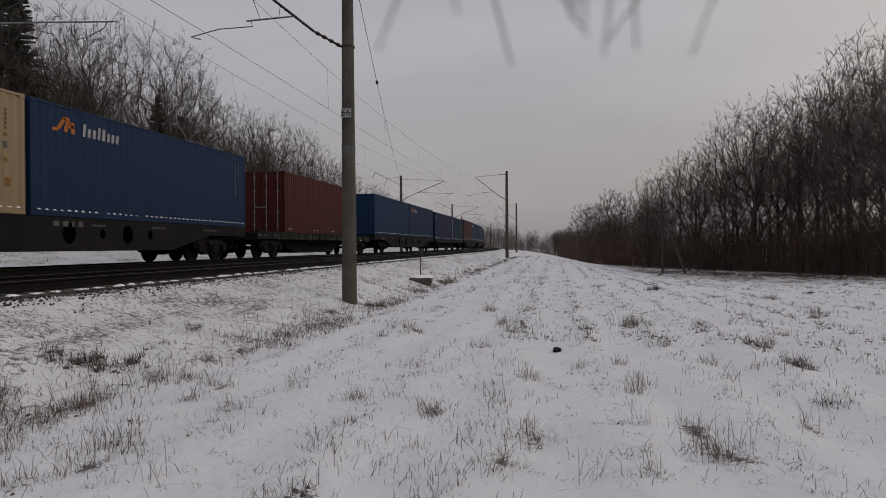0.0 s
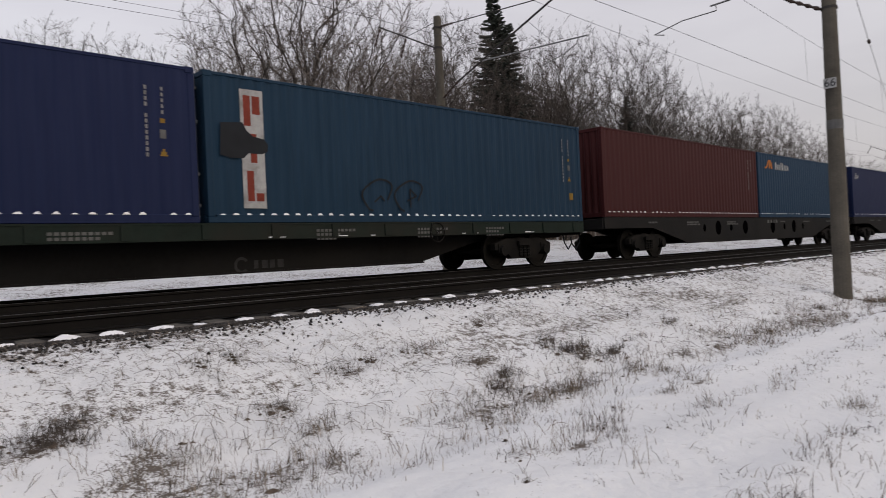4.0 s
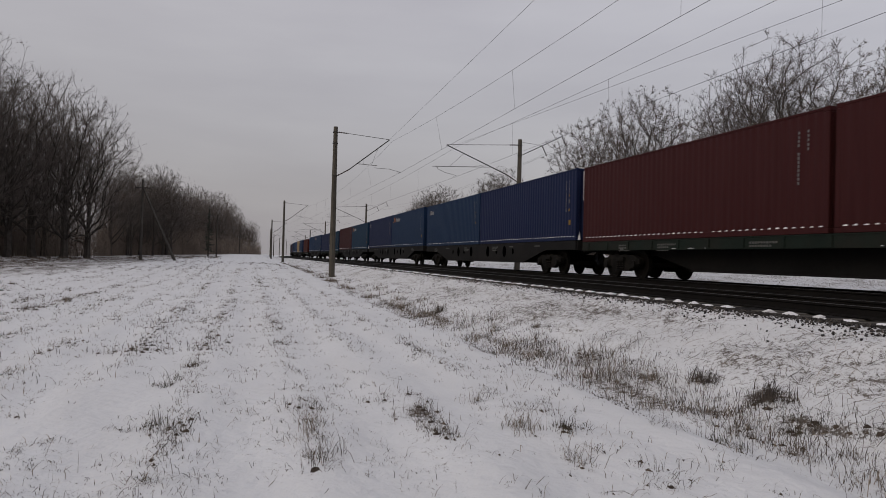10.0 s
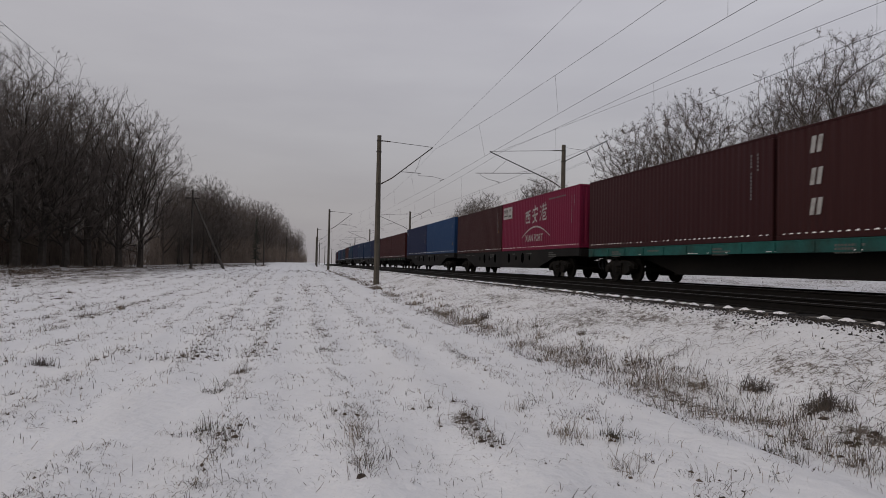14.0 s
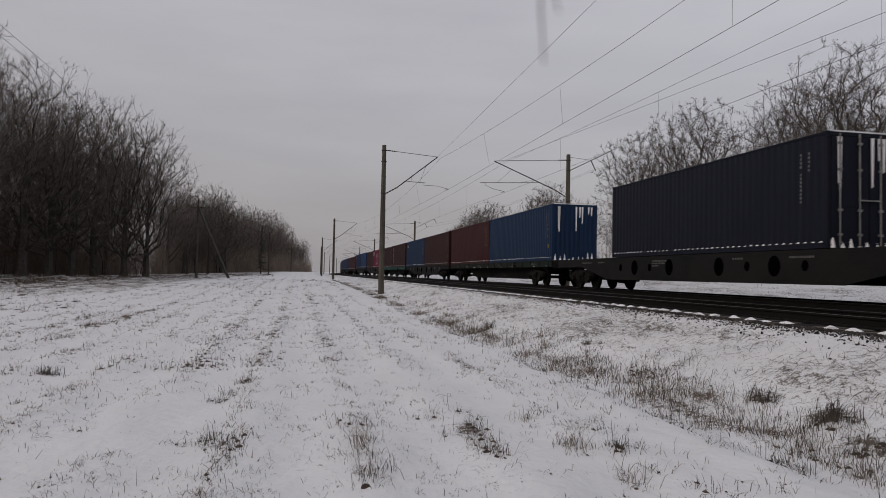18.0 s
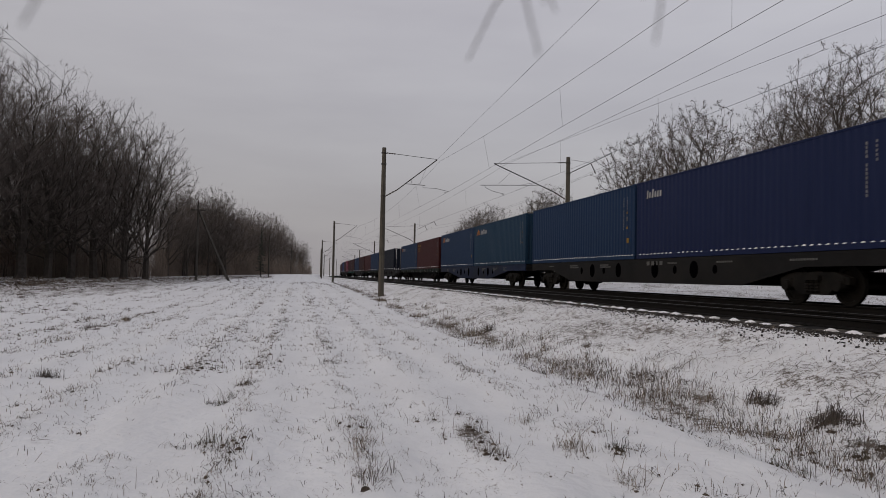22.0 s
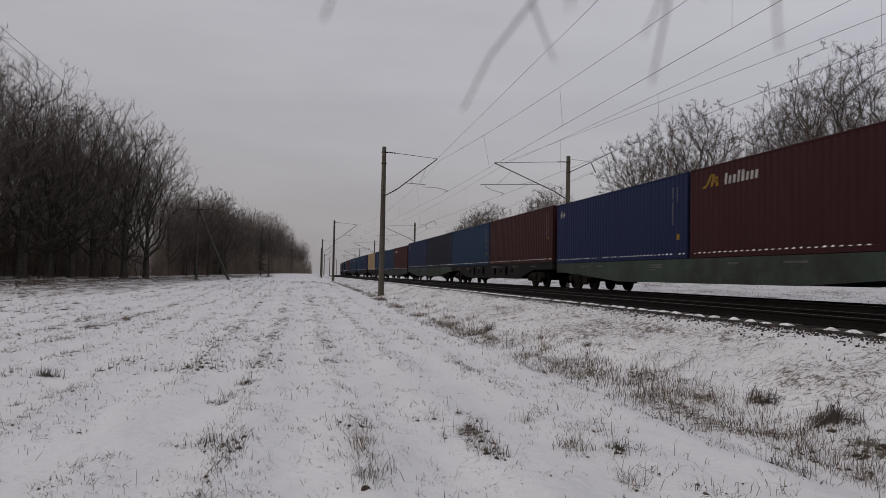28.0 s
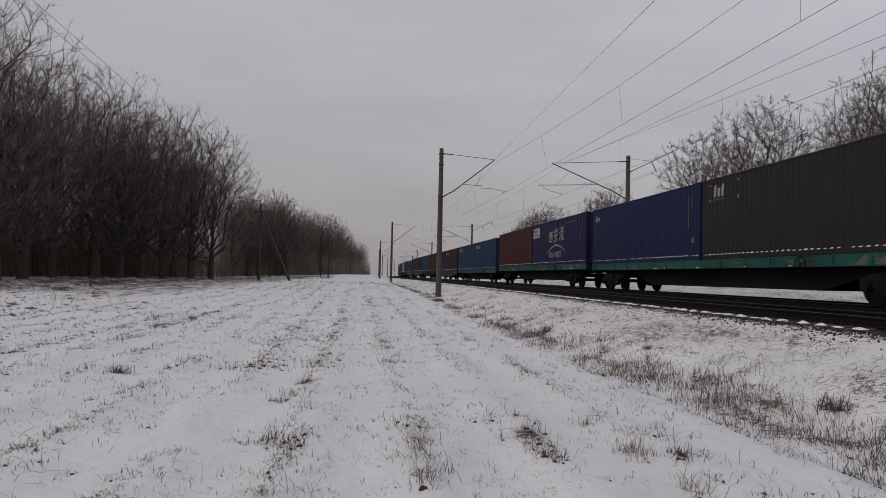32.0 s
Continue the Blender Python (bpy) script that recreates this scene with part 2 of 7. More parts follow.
def snow_ground():
    """Thin snow over grass: white, with stubble and soil coming through in streaks along the track and on the bank."""
    m = bpy.data.materials.new("snow_ground")
    m.use_nodes = True
    n, l = m.node_tree.nodes, m.node_tree.links
    b = n["Principled BSDF"]
    b.inputs["Roughness"].default_value = 0.85
    b.inputs["Specular IOR Level"].default_value = 0.2
    co = n.new("ShaderNodeTexCoord")
    mp = n.new("ShaderNodeMapping")
    mp.inputs["Scale"].default_value = (0.35, 1.0, 1.0)
    l.new(co.outputs["Object"], mp.inputs[0])
    def tex(scale, detail, rough, vec):
        t = n.new("ShaderNodeTexNoise")
        t.inputs["Scale"].default_value, t.inputs["Detail"].default_value, t.inputs["Roughness"].default_value = scale, detail, rough
        l.new(vec, t.inputs["Vector"])
        return t

    def plus(x, k, y):
        t = n.new("ShaderNodeMath")
        t.operation = "MULTIPLY_ADD"
        l.new(x, t.inputs[0])
        t.inputs[1].default_value = k
        if y is not None:
            l.new(y, t.inputs[2])
        else:
            t.inputs[2].default_value = 0.0
        return t.outputs[0]

    big = tex(1.1, 8, 0.66, mp.outputs[0])
    fine = tex(11.0, 6, 0.7, co.outputs["Object"])
    speck = tex(55.0, 3, 0.6, co.outputs["Object"])
    bare = n.new("ShaderNodeAttribute")
    bare.attribute_name = "bare"
    s = plus(fine.outputs["Fac"], 0.6, plus(big.outputs["Fac"], 0.5, None))
    a = plus(bare.outputs["Fac"], 0.17, plus(speck.outputs["Fac"], 0.45, s))
    r = n.new("ShaderNodeValToRGB")
    r.color_ramp.elements[0].position, r.color_ramp.elements[1].position = 0.92, 1.0
    r.color_ramp.elements[0].color, r.color_ramp.elements[1].color = (0, 0, 0, 1), (1, 1, 1, 1)
    l.new(a, r.inputs[0])
    white = n.new("ShaderNodeValToRGB")
    white.color_ramp.elements[0].color, white.color_ramp.elements[1].color = (0.572, 0.582, 0.60, 1), (0.66, 0.672, 0.69, 1)
    white.color_ramp.elements[0].position, white.color_ramp.elements[1].position = 0.3, 0.7
    l.new(big.outputs["Fac"], white.inputs[0])
    soil = n.new("ShaderNodeValToRGB")
    soil.color_ramp.elements[0].color, soil.color_ramp.elements[1].color = (0.064, 0.054, 0.046, 1), (0.155, 0.134, 0.116, 1)
    l.new(fine.outputs["Fac"], soil.inputs[0])
    mix = n.new("ShaderNodeMix")
    mix.data_type = "RGBA"
    l.new(r.outputs[0], mix.inputs[0])
    l.new(white.outputs[0], mix.inputs[6])
    l.new(soil.outputs[0], mix.inputs[7])
    l.new(mix.outputs[2], b.inputs["Base Color"])
    bp = n.new("ShaderNodeBump")
    bp.inputs["Strength"].default_value, bp.inputs["Distance"].default_value = 0.5, 0.08
    hummock = tex(7.0, 3, 0.5, co.outputs["Object"])
    l.new(plus(hummock.outputs["Fac"], 1.0, plus(fine.outputs["Fac"], 0.25, None)), bp.inputs["Height"])
    l.new(bp.outputs[0], b.inputs["Normal"])
    return m


M["snow_ground"] = snow_ground()


def by_piece(m, low, high):
    """Lets every separate blade or stone of a mesh have its own shade."""
    n, l = m.node_tree.nodes, m.node_tree.links
    b = n["Principled BSDF"]
    old = b.inputs["Base Color"].links[0].from_socket
    g = n.new("ShaderNodeNewGeometry")
    r = n.new("ShaderNodeMapRange")
    r.inputs["To Min"].default_value, r.inputs["To Max"].default_value = low, high
    l.new(g.outputs["Random Per Island"], r.inputs["Value"])
    mx = n.new("ShaderNodeVectorMath")
    mx.operation = "SCALE"
    l.new(old, mx.inputs[0])
    l.new(r.outputs[0], mx.inputs["Scale"])
    l.new(mx.outputs[0], b.inputs["Base Color"])


for k, low, high in (("straw", 0.45, 1.5), ("straw_dark", 0.4, 1.7), ("grass_green", 0.5, 1.5), ("dry_leaf", 0.5, 1.6), ("stone", 0.4, 2.2), ("soil", 0.6, 1.4)):
    by_piece(M[k], low, high)

# ---- plan ----
NEAR_Y, FAR_Y = 9.75, 13.81          # axes of the two tracks where they pass the eye
NEAR_RAIL, FAR_RAIL = 1.05, 1.10     # rail head heights
STRAIGHT_IN, RADIUS_IN = 80.0, 1000.0
STRAIGHT_OUT, RADIUS_OUT = 150.0, 2600.0
SPEED = 20.27


def bend(x):
    """How far the line has curved away at x."""
    e, o = max(x - STRAIGHT_IN, 0), max(-x - STRAIGHT_OUT, 0)
    return e * e / 2 / RADIUS_IN + o * o / 2 / RADIUS_OUT


def along(a, y=FAR_Y):
    """Place and heading (degrees) at arc length a on a track of lateral place y."""
    e, o = max(a - STRAIGHT_IN, 0), max(-a - STRAIGHT_OUT, 0)
    x = a - e ** 3 / 6 / RADIUS_IN ** 2 + o ** 3 / 6 / RADIUS_OUT ** 2
    h = math.degrees(math.atan(e / RADIUS_IN - o / RADIUS_OUT))
    return x, y + e * e / 2 / RADIUS_IN + o * o / 2 / RADIUS_OUT, h


def ease(a, b, t):
    k = min(1, max(0, (t - a) / (b - a)))
    return k * k * (3 - 2 * k)


PROFILE = [(-400, 0.0), (3.9, 0.02), (4.5, -0.13), (5.2, -0.02), (6.6, 0.42), (7.5, 0.75), (8.05, 0.84), (8.3, 0.835), (8.45, 0.78), (15.7, 0.80), (17.0, 0.62), (18.4, 0.66), (21.5, 1.05), (27.0, 1.9), (40.0, 2.5), (900, 2.5)]


def relief(x, y, yy):
    """Low hummocks of the field and bank, and the ridges of its drill rows."""
    if abs(x) > 120 or abs(y) > 120:
        return 0.0
    soft = 1 - ease(7.4, 8.2, yy) * ease(17, 15.5, yy)
    if soft <= 0:
        return 0.0
    p = Vector((x * 0.45, y * 0.9, 3.0))
    z = 0.05 * noise.noise(p) + 0.04 * noise.noise(p * 3.3)
    z += ease(5, 2, yy) * 0.028 * math.cos((yy - 0.62) * math.tau / 1.16 + 0.8 * noise.noise(Vector((x * 0.2, y * 0.2, 9))))
    z += ease(4.6, 5.4, yy) * (0.045 * noise.noise(Vector((x * 2.2, y * 2.2, 5))) + 0.085 * noise.noise(Vector((x * 0.8, y * 1.1, 15))))
    z += 0.035 * math.exp(-((yy - 4.15) / 0.35) ** 2) * (0.6 + noise.noise(Vector((x * 0.7, 0, 25))))
    return soft * z


def gz(x, y):
    """Height of the ground."""
    yy = y - bend(x)
    for (a, za), (b, zb) in zip(PROFILE, PROFILE[1:]):
        if yy <= b:
            k = (yy - a) / (b - a) if b - a < 100 else 0
            p = za + (zb - za) * k
            break
    else:
        p = 2.5
    field = ease(7.4, 3.0, yy)
    left = 0.62 * ease(18, 80, -x) + 0.75 * ease(80, 260, -x)
    right = 0.30 * ease(25, 85, x) * ease(-8, 3, yy) - (1.5 * ease(8, 90, x) + 1.2 * ease(90, 220, x)) * ease(3, -10, yy)
    return p + (left + right) * field + relief(x, y, yy)


def part(name, bm, material, parent=None, label="", smooth=False):
    """One mesh object from a bmesh or a mesh, under a thing or a part."""
    if isinstance(bm, bpy.types.Mesh):
        me = bm
    else:
        me = bpy.data.meshes.new(name)
        bm.to_mesh(me)
        bm.free()
    if material and not me.materials:
        me.materials.append(material)
    if smooth:
        me.shade_smooth()
    ob = new(name, me)
    if parent:
        ob.parent = parent
    return tagged(ob, label)


def box(bm, x0, x1, y0, y1, z0, z1):
    v = [bm.verts.new((x, y, z)) for x in (x0, x1) for y in (y0, y1) for z in (z0, z1)]
    for f in ((0, 1, 3, 2), (4, 6, 7, 5), (0, 4, 5, 1), (2, 3, 7, 6), (0, 2, 6, 4), (1, 5, 7, 3)):
        bm.faces.new([v[i] for i in f])
    return v


def bevel(bm, w=0.01, n=1):
    bmesh.ops.bevel(bm, geom=bm.edges[:], offset=w, segments=n, affect="EDGES", clamp_overlap=True)


def tube(bm, pts, radii, sides=6, cap=True):
    """A tube through pts with a radius at each."""
    rings = []
    up = Vector((0, 0, 1))
    for i, p in enumerate(pts):
        p = Vector(p)
        d = Vector(pts[min(i + 1, len(pts) - 1)]) - Vector(pts[max(i - 1, 0)])
        d.normalize()
        side = d.cross(up if abs(d.z) < 0.95 else Vector((1, 0, 0))).normalized()
        top = side.cross(d)
        r = radii[i] if hasattr(radii, "__len__") else radii
        rings.append([bm.verts.new(p + (side * math.cos(k * math.tau / sides) + top * math.sin(k * math.tau / sides)) * r) for k in range(sides)])
    for a, b in zip(rings, rings[1:]):
        for k in range(sides):
            bm.faces.new((a[k], a[(k + 1) % sides], b[(k + 1) % sides], b[k]))
    if cap:
        bm.faces.new(rings[0][::-1])
        bm.faces.new(rings[-1])


def mesh_of(name, verts, faces, material=None):
    me = bpy.data.meshes.new(name)
    me.from_pydata(verts, [], faces)
    if material:
        me.materials.append(material)
    return me


def thing(name, m, label, category, group=""):
    ob = new(name)
    ob.empty_display_size = 0.2
    ob.matrix_basis = m
    return tagged(ob, label, category, group)


# larger tufts and bushes: place, size, kind
CLUMPS_OUT = [(-7.17, 1.75, 0.5, "d"), (-6.47, 0.65, 0.3, "s"), (-5.75, 0.66, 0.3, "r"), (-9.38, -0.91, 0.3, "g"), (-10.64, -0.72, 0.2, "d"), (-6.95, -0.74, 0.25, "g"), (-6.72, -0.54, 0.25, "d"), (-6.14, 2.92, 0.12, "g"), (-6.36, 2.57, 0.2, "s"), (-7.75, 2.55, 0.15, "s"), (-8.16, 5.8, 0.2, "b"), (-6.85, 5.63, 0.4, "b"), (-5.83, 4.48, 0.2, "g"), (-11.64, -3.62, 0.2, "b"), (-21.03, -5.6, 0.4, "r"), (-23.24, -5.23, 0.4, "s"), (-20.18, 5.47, 0.5, "b"), (-8.78, 5.43, 0.5, "s"), (-10.87, 5.49, 0.6, "s"), (-6.35, 1.72, 0.25, "d"), (-12.08, 4.27, 0.3, "d"), (-5.98, 5.38, 0.4, "g"), (-4.24, 5.84, 0.3, "b"), (-4.73, 5.49, 0.4, "s"), (-9.37, 5.11, 0.5, "s"), (-3.25, 5.55, 0.4, "s")]
CLUMPS_IN = [(7.95, 5.9, 0.5, "b"), (8.74, 5.62, 0.25, "b"), (6.32, 5.52, 0.3, "r"), (6.91, 4.96, 0.4, "s"), (5.31, 3.51, 0.2, "r"), (6.83, 1.16, 0.2, "d"), (5.93, 0.19, 0.35, "s"), (7.93, -0.88, 0.3, "s"), (5.85, -1.27, 0.5, "s"), (11.67, -3.06, 0.4, "r"), (9.98, -3.16, 0.35, "r"), (14.5, -1.47, 0.5, "s"), (17.34, 1.59, 0.25, "s"), (17.26, -5.86, 0.35, "r"), (27.95, -3.65, 0.5, "b"), (7.55, -2.67, 0.3, "r"), (7.33, 2.11, 0.2, "s")]
CLUMPS_BANK = [(3.49, 6.97, 0.15, "g"), (3.46, 4.86, 0.4, "s"), (2.12, 5.34, 0.5, "s"), (4.49, 4.57, 0.3, "s"), (3.6, 6.07, 0.3, "d"), (1.55, 6.13, 0.35, "b"), (1.9, 6.36, 0.25, "b"), (4.8, 6.45, 0.4, "d"), (6.15, 6.64, 0.25, "s"), (6.76, 4.97, 0.35, "s"), (6.34, 5.55, 0.3, "s"), (8.22, 4.87, 0.4, "s"), (0.2, 5.2, 0.5, "s"), (-1.4, 5.4, 0.4, "d"), (-0.6, 6.3, 0.3, "b")]
CLUMPS_STALKS = [(17.91, 1.61, 0.25, 't'), (8.52, -0.95, 0.3, 's'), (6.46, -0.75, 0.12, 't'), (6.55, -1.16, 0.35, 's'), (5.83, -1.29, 0.4, 't'), (6.16, 0.26, 0.3, 's'), (4.96, -0.27, 0.2, 't'), (14.79, -1.54, 0.5, 's'), (11.59, -1.65, 0.3, 's'), (12.19, -3.26, 0.35, 'r'), (10.43, -3.25, 0.4, 'r'), (24.49, -6.89, 0.5, 's'), (18.09, -6.11, 0.35, 's'), (8.8, -2.08, 0.2, 't'), (6.67, -2.2, 0.2, 't'), (5.26, 0.41, 0.3, 's'), (7.05, 1.2, 0.2, 's'), (11.5, 1.17, 0.3, 's'), (8.66, 0.36, 0.25, 's'), (7.2, 0.53, 0.2, 't'), (10.19, -2.06, 0.3, 's'), (28.83, -3.96, 0.35, 'd'), (15.1, 1.11, 0.4, 's'), (5.13, -0.62, 0.15, 't'), (5.55, -1.41, 0.2, 't'), (13.24, 2.62, 0.4, 's'), (13.02, 0.75, 0.3, 's'), (9.6, -0.33, 0.1, 's'), (9.98, -0.89, 0.2, 's')]
CLUMPS_VERGE = [(5.01, 3.71, 0.25, 't'), (4.39, 2.68, 0.2, 't'), (6.63, 3.2, 0.2, 's'), (7.74, 2.9, 0.25, 't'), (5.51, 3.66, 0.3, 'r'), (6.37, 5.56, 0.2, 'r'), (6.95, 5.0, 0.35, 'r'), (5.28, 1.69, 0.2, 't'), (4.39, 1.62, 0.25, 'd'), (7.04, 3.77, 0.25, 's'), (7.68, 3.81, 0.2, 's'), (5.16, 4.54, 0.25, 's'), (4.33, 3.66, 0.3, 's'), (4.81, 3.4, 0.25, 's')]
CLUMPS_SLOPE = [(8.17, 5.7, 0.45, 'b'), (4.79, 6.53, 0.35, 'd'), (3.59, 6.02, 0.35, 'd'), (3.37, 6.74, 0.2, 'g'), (1.88, 6.3, 0.3, 'b'), (3.66, 5.46, 0.45, 's'), (2.13, 5.67, 0.45, 's'), (5.87, 6.5, 0.2, 'd'), (6.46, 6.01, 0.3, 'd'), (6.08, 5.33, 0.3, 'b'), (1.52, 6.05, 0.4, 'b'), (8.5, 4.7, 0.3, 's'), (11.31, 6.01, 0.3, 'd'), (7.59, 6.92, 0.3, 'd'), (-6.83, 5.72, 0.5, 'b'), (-8.0, 5.76, 0.25, 'b'), (-8.75, 5.37, 0.4, 's'), (-10.65, 5.48, 0.5, 'd'), (-5.6, 5.38, 0.4, 'd'), (-4.56, 5.28, 0.45, 's'), (-6.09, 4.88, 0.35, 'd'), (-7.12, 5.16, 0.35, 's'), (-5.41, 4.84, 0.4, 's'), (-5.04, 5.58, 0.35, 'd'), (-6.0, 6.63, 0.2, 'd'), (-5.8, 4.44, 0.2, 'g'), (-6.18, 2.9, 0.12, 'g'), (-6.5, 2.59, 0.25, 's'), (-5.35, 2.64, 0.25, 's'), (9.7, 4.94, 0.4, 's'), (10.87, 4.94, 0.4, 's'), (16.21, 5.21, 0.4, 'd'), (-14.12, 5.98, 0.3, 'd'), (-2.4, 5.6, 0.4, 's'), (-1.9, 6.5, 0.25, 'd'), (0.7, 5.5, 0.4, 's'), (-3.4, 6.2, 0.3, 'd'), (-0.3, 4.9, 0.35, 's')]
CLUMPS = CLUMPS_OUT + CLUMPS_IN + CLUMPS_BANK + CLUMPS_STALKS + CLUMPS_VERGE + CLUMPS_SLOPE

# ---- ground: one sheet to the horizon ----


def spaced(lo, hi, a, b, step, grow):
    """Coordinates from lo to hi, evenly by step between a and b and widening outside."""
    c = list(np.arange(a, b + 1e-6, step))
    s, v = step, a
    while v > lo:
        s *= grow
        v -= s
        c.insert(0, max(v, lo))
    s, v = step, b
    while v < hi:
        s *= grow
        v += s
        c.append(min(v, hi))
    return c


def build_ground():
    xs = spaced(-2600, 2600, -16, 18, 0.2, 1.05)
    ys = spaced(-2600, 2600, -10, 17.5, 0.2, 1.06)
    verts, bare = [], []
    for y in ys:
        for x in xs:
            d = math.hypot(x, y)
            z = gz(x, y)
            yy = y - bend(x)
            if d > 500:
                z = min(z, 1.2) - (d - 500) * 0.002
            verts.append((x, y, z))
            toe = max(0, 1 - abs(yy - 4.95) / 0.7) * (0.7 + 0.9 * noise.noise(Vector((x * 0.3, 0, 5))))
            bank = 0.74 * ease(5.4, 6.5, yy) * ease(17, 15, yy)
            rows = (0.1 + 0.5 * ease(14, 45, d)) * max(0, math.cos((yy - 0.62) * math.tau / 1.16)) * ease(4.2, 3, yy)
            scrub = 1.15 * ease(-9, -13, y - 0.03 * abs(x)) * ease(25, 50, abs(x))
            beyond = 0.78 * ease(16.5, 18, yy) * ease(60, 30, yy)
            lip = 1.05 * ease(7.2, 8.1, yy) * ease(9.5, 8.5, yy)
            soil = 0
            if d < 30:
                for cx, cy, size, kind in CLUMPS:
                    if abs(x - cx) < 2 * size and abs(y - cy) < size:
                        soil = max(soil, 1.5 * math.exp(-((x - cx) / (size * 0.75)) ** 2 - ((y - cy) / (size * 0.2 + 0.04)) ** 2))
            bare.append(max(toe, bank, rows, scrub, lip, soil, beyond) + 0.15 * noise.noise(Vector((x * 0.15, y * 0.4, 7))))
    n = len(xs)
    faces = [(j * n + i, j * n + i + 1, (j + 1) * n + i + 1, (j + 1) * n + i) for j in range(len(ys) - 1) for i in range(n - 1)]
    me = mesh_of("ground", verts, faces, M["snow_ground"])
    at = me.attributes.new("bare", "FLOAT", "POINT")
    at.data.foreach_set("value", bare)
    me.shade_smooth()
    return tagged(new("ground", me), "snow-covered stubble field and railway bank with grass showing through", "ground", kind="structure")


ground = build_ground()

# ---- track bed, rails and sleepers ----
SLEEPER_STEP = 0.545


def sweep(name, section, a0, a1, step, y, z, material, closed=True, rough=0.0):
    """A section (list of (lateral, height)) swept along the line from arc a0 to a1."""
    verts, faces = [], []
    k = len(section)
    count = 0
    a = a0
    while True:
        x, yc, h = along(a, y)
        nx, ny = -math.sin(radians(h)), math.cos(radians(h))
        for s, t in section:
            t2 = t + (rough * noise.noise(Vector((x * 1.7, s * 2.3, 4))) if rough else 0)
            verts.append((x + nx * s, yc + ny * s, z + t2))
        count += 1
        if a >= a1:
            break
        near = abs(a) < 40
        a = min(a1, a + (step if near else step * 6 if abs(a) < 150 else step * 14))
    for i in range(count - 1):
        for j in range(k if closed else k - 1):
            q = (j + 1) % k
            faces.append((i * k + j, (i + 1) * k + j, (i + 1) * k + q, i * k + q))
    if closed:
        faces.append(tuple(range(k)))
        faces.append(tuple(range((count - 1) * k, count * k))[::-1])
    return mesh_of(name, verts, faces, material)


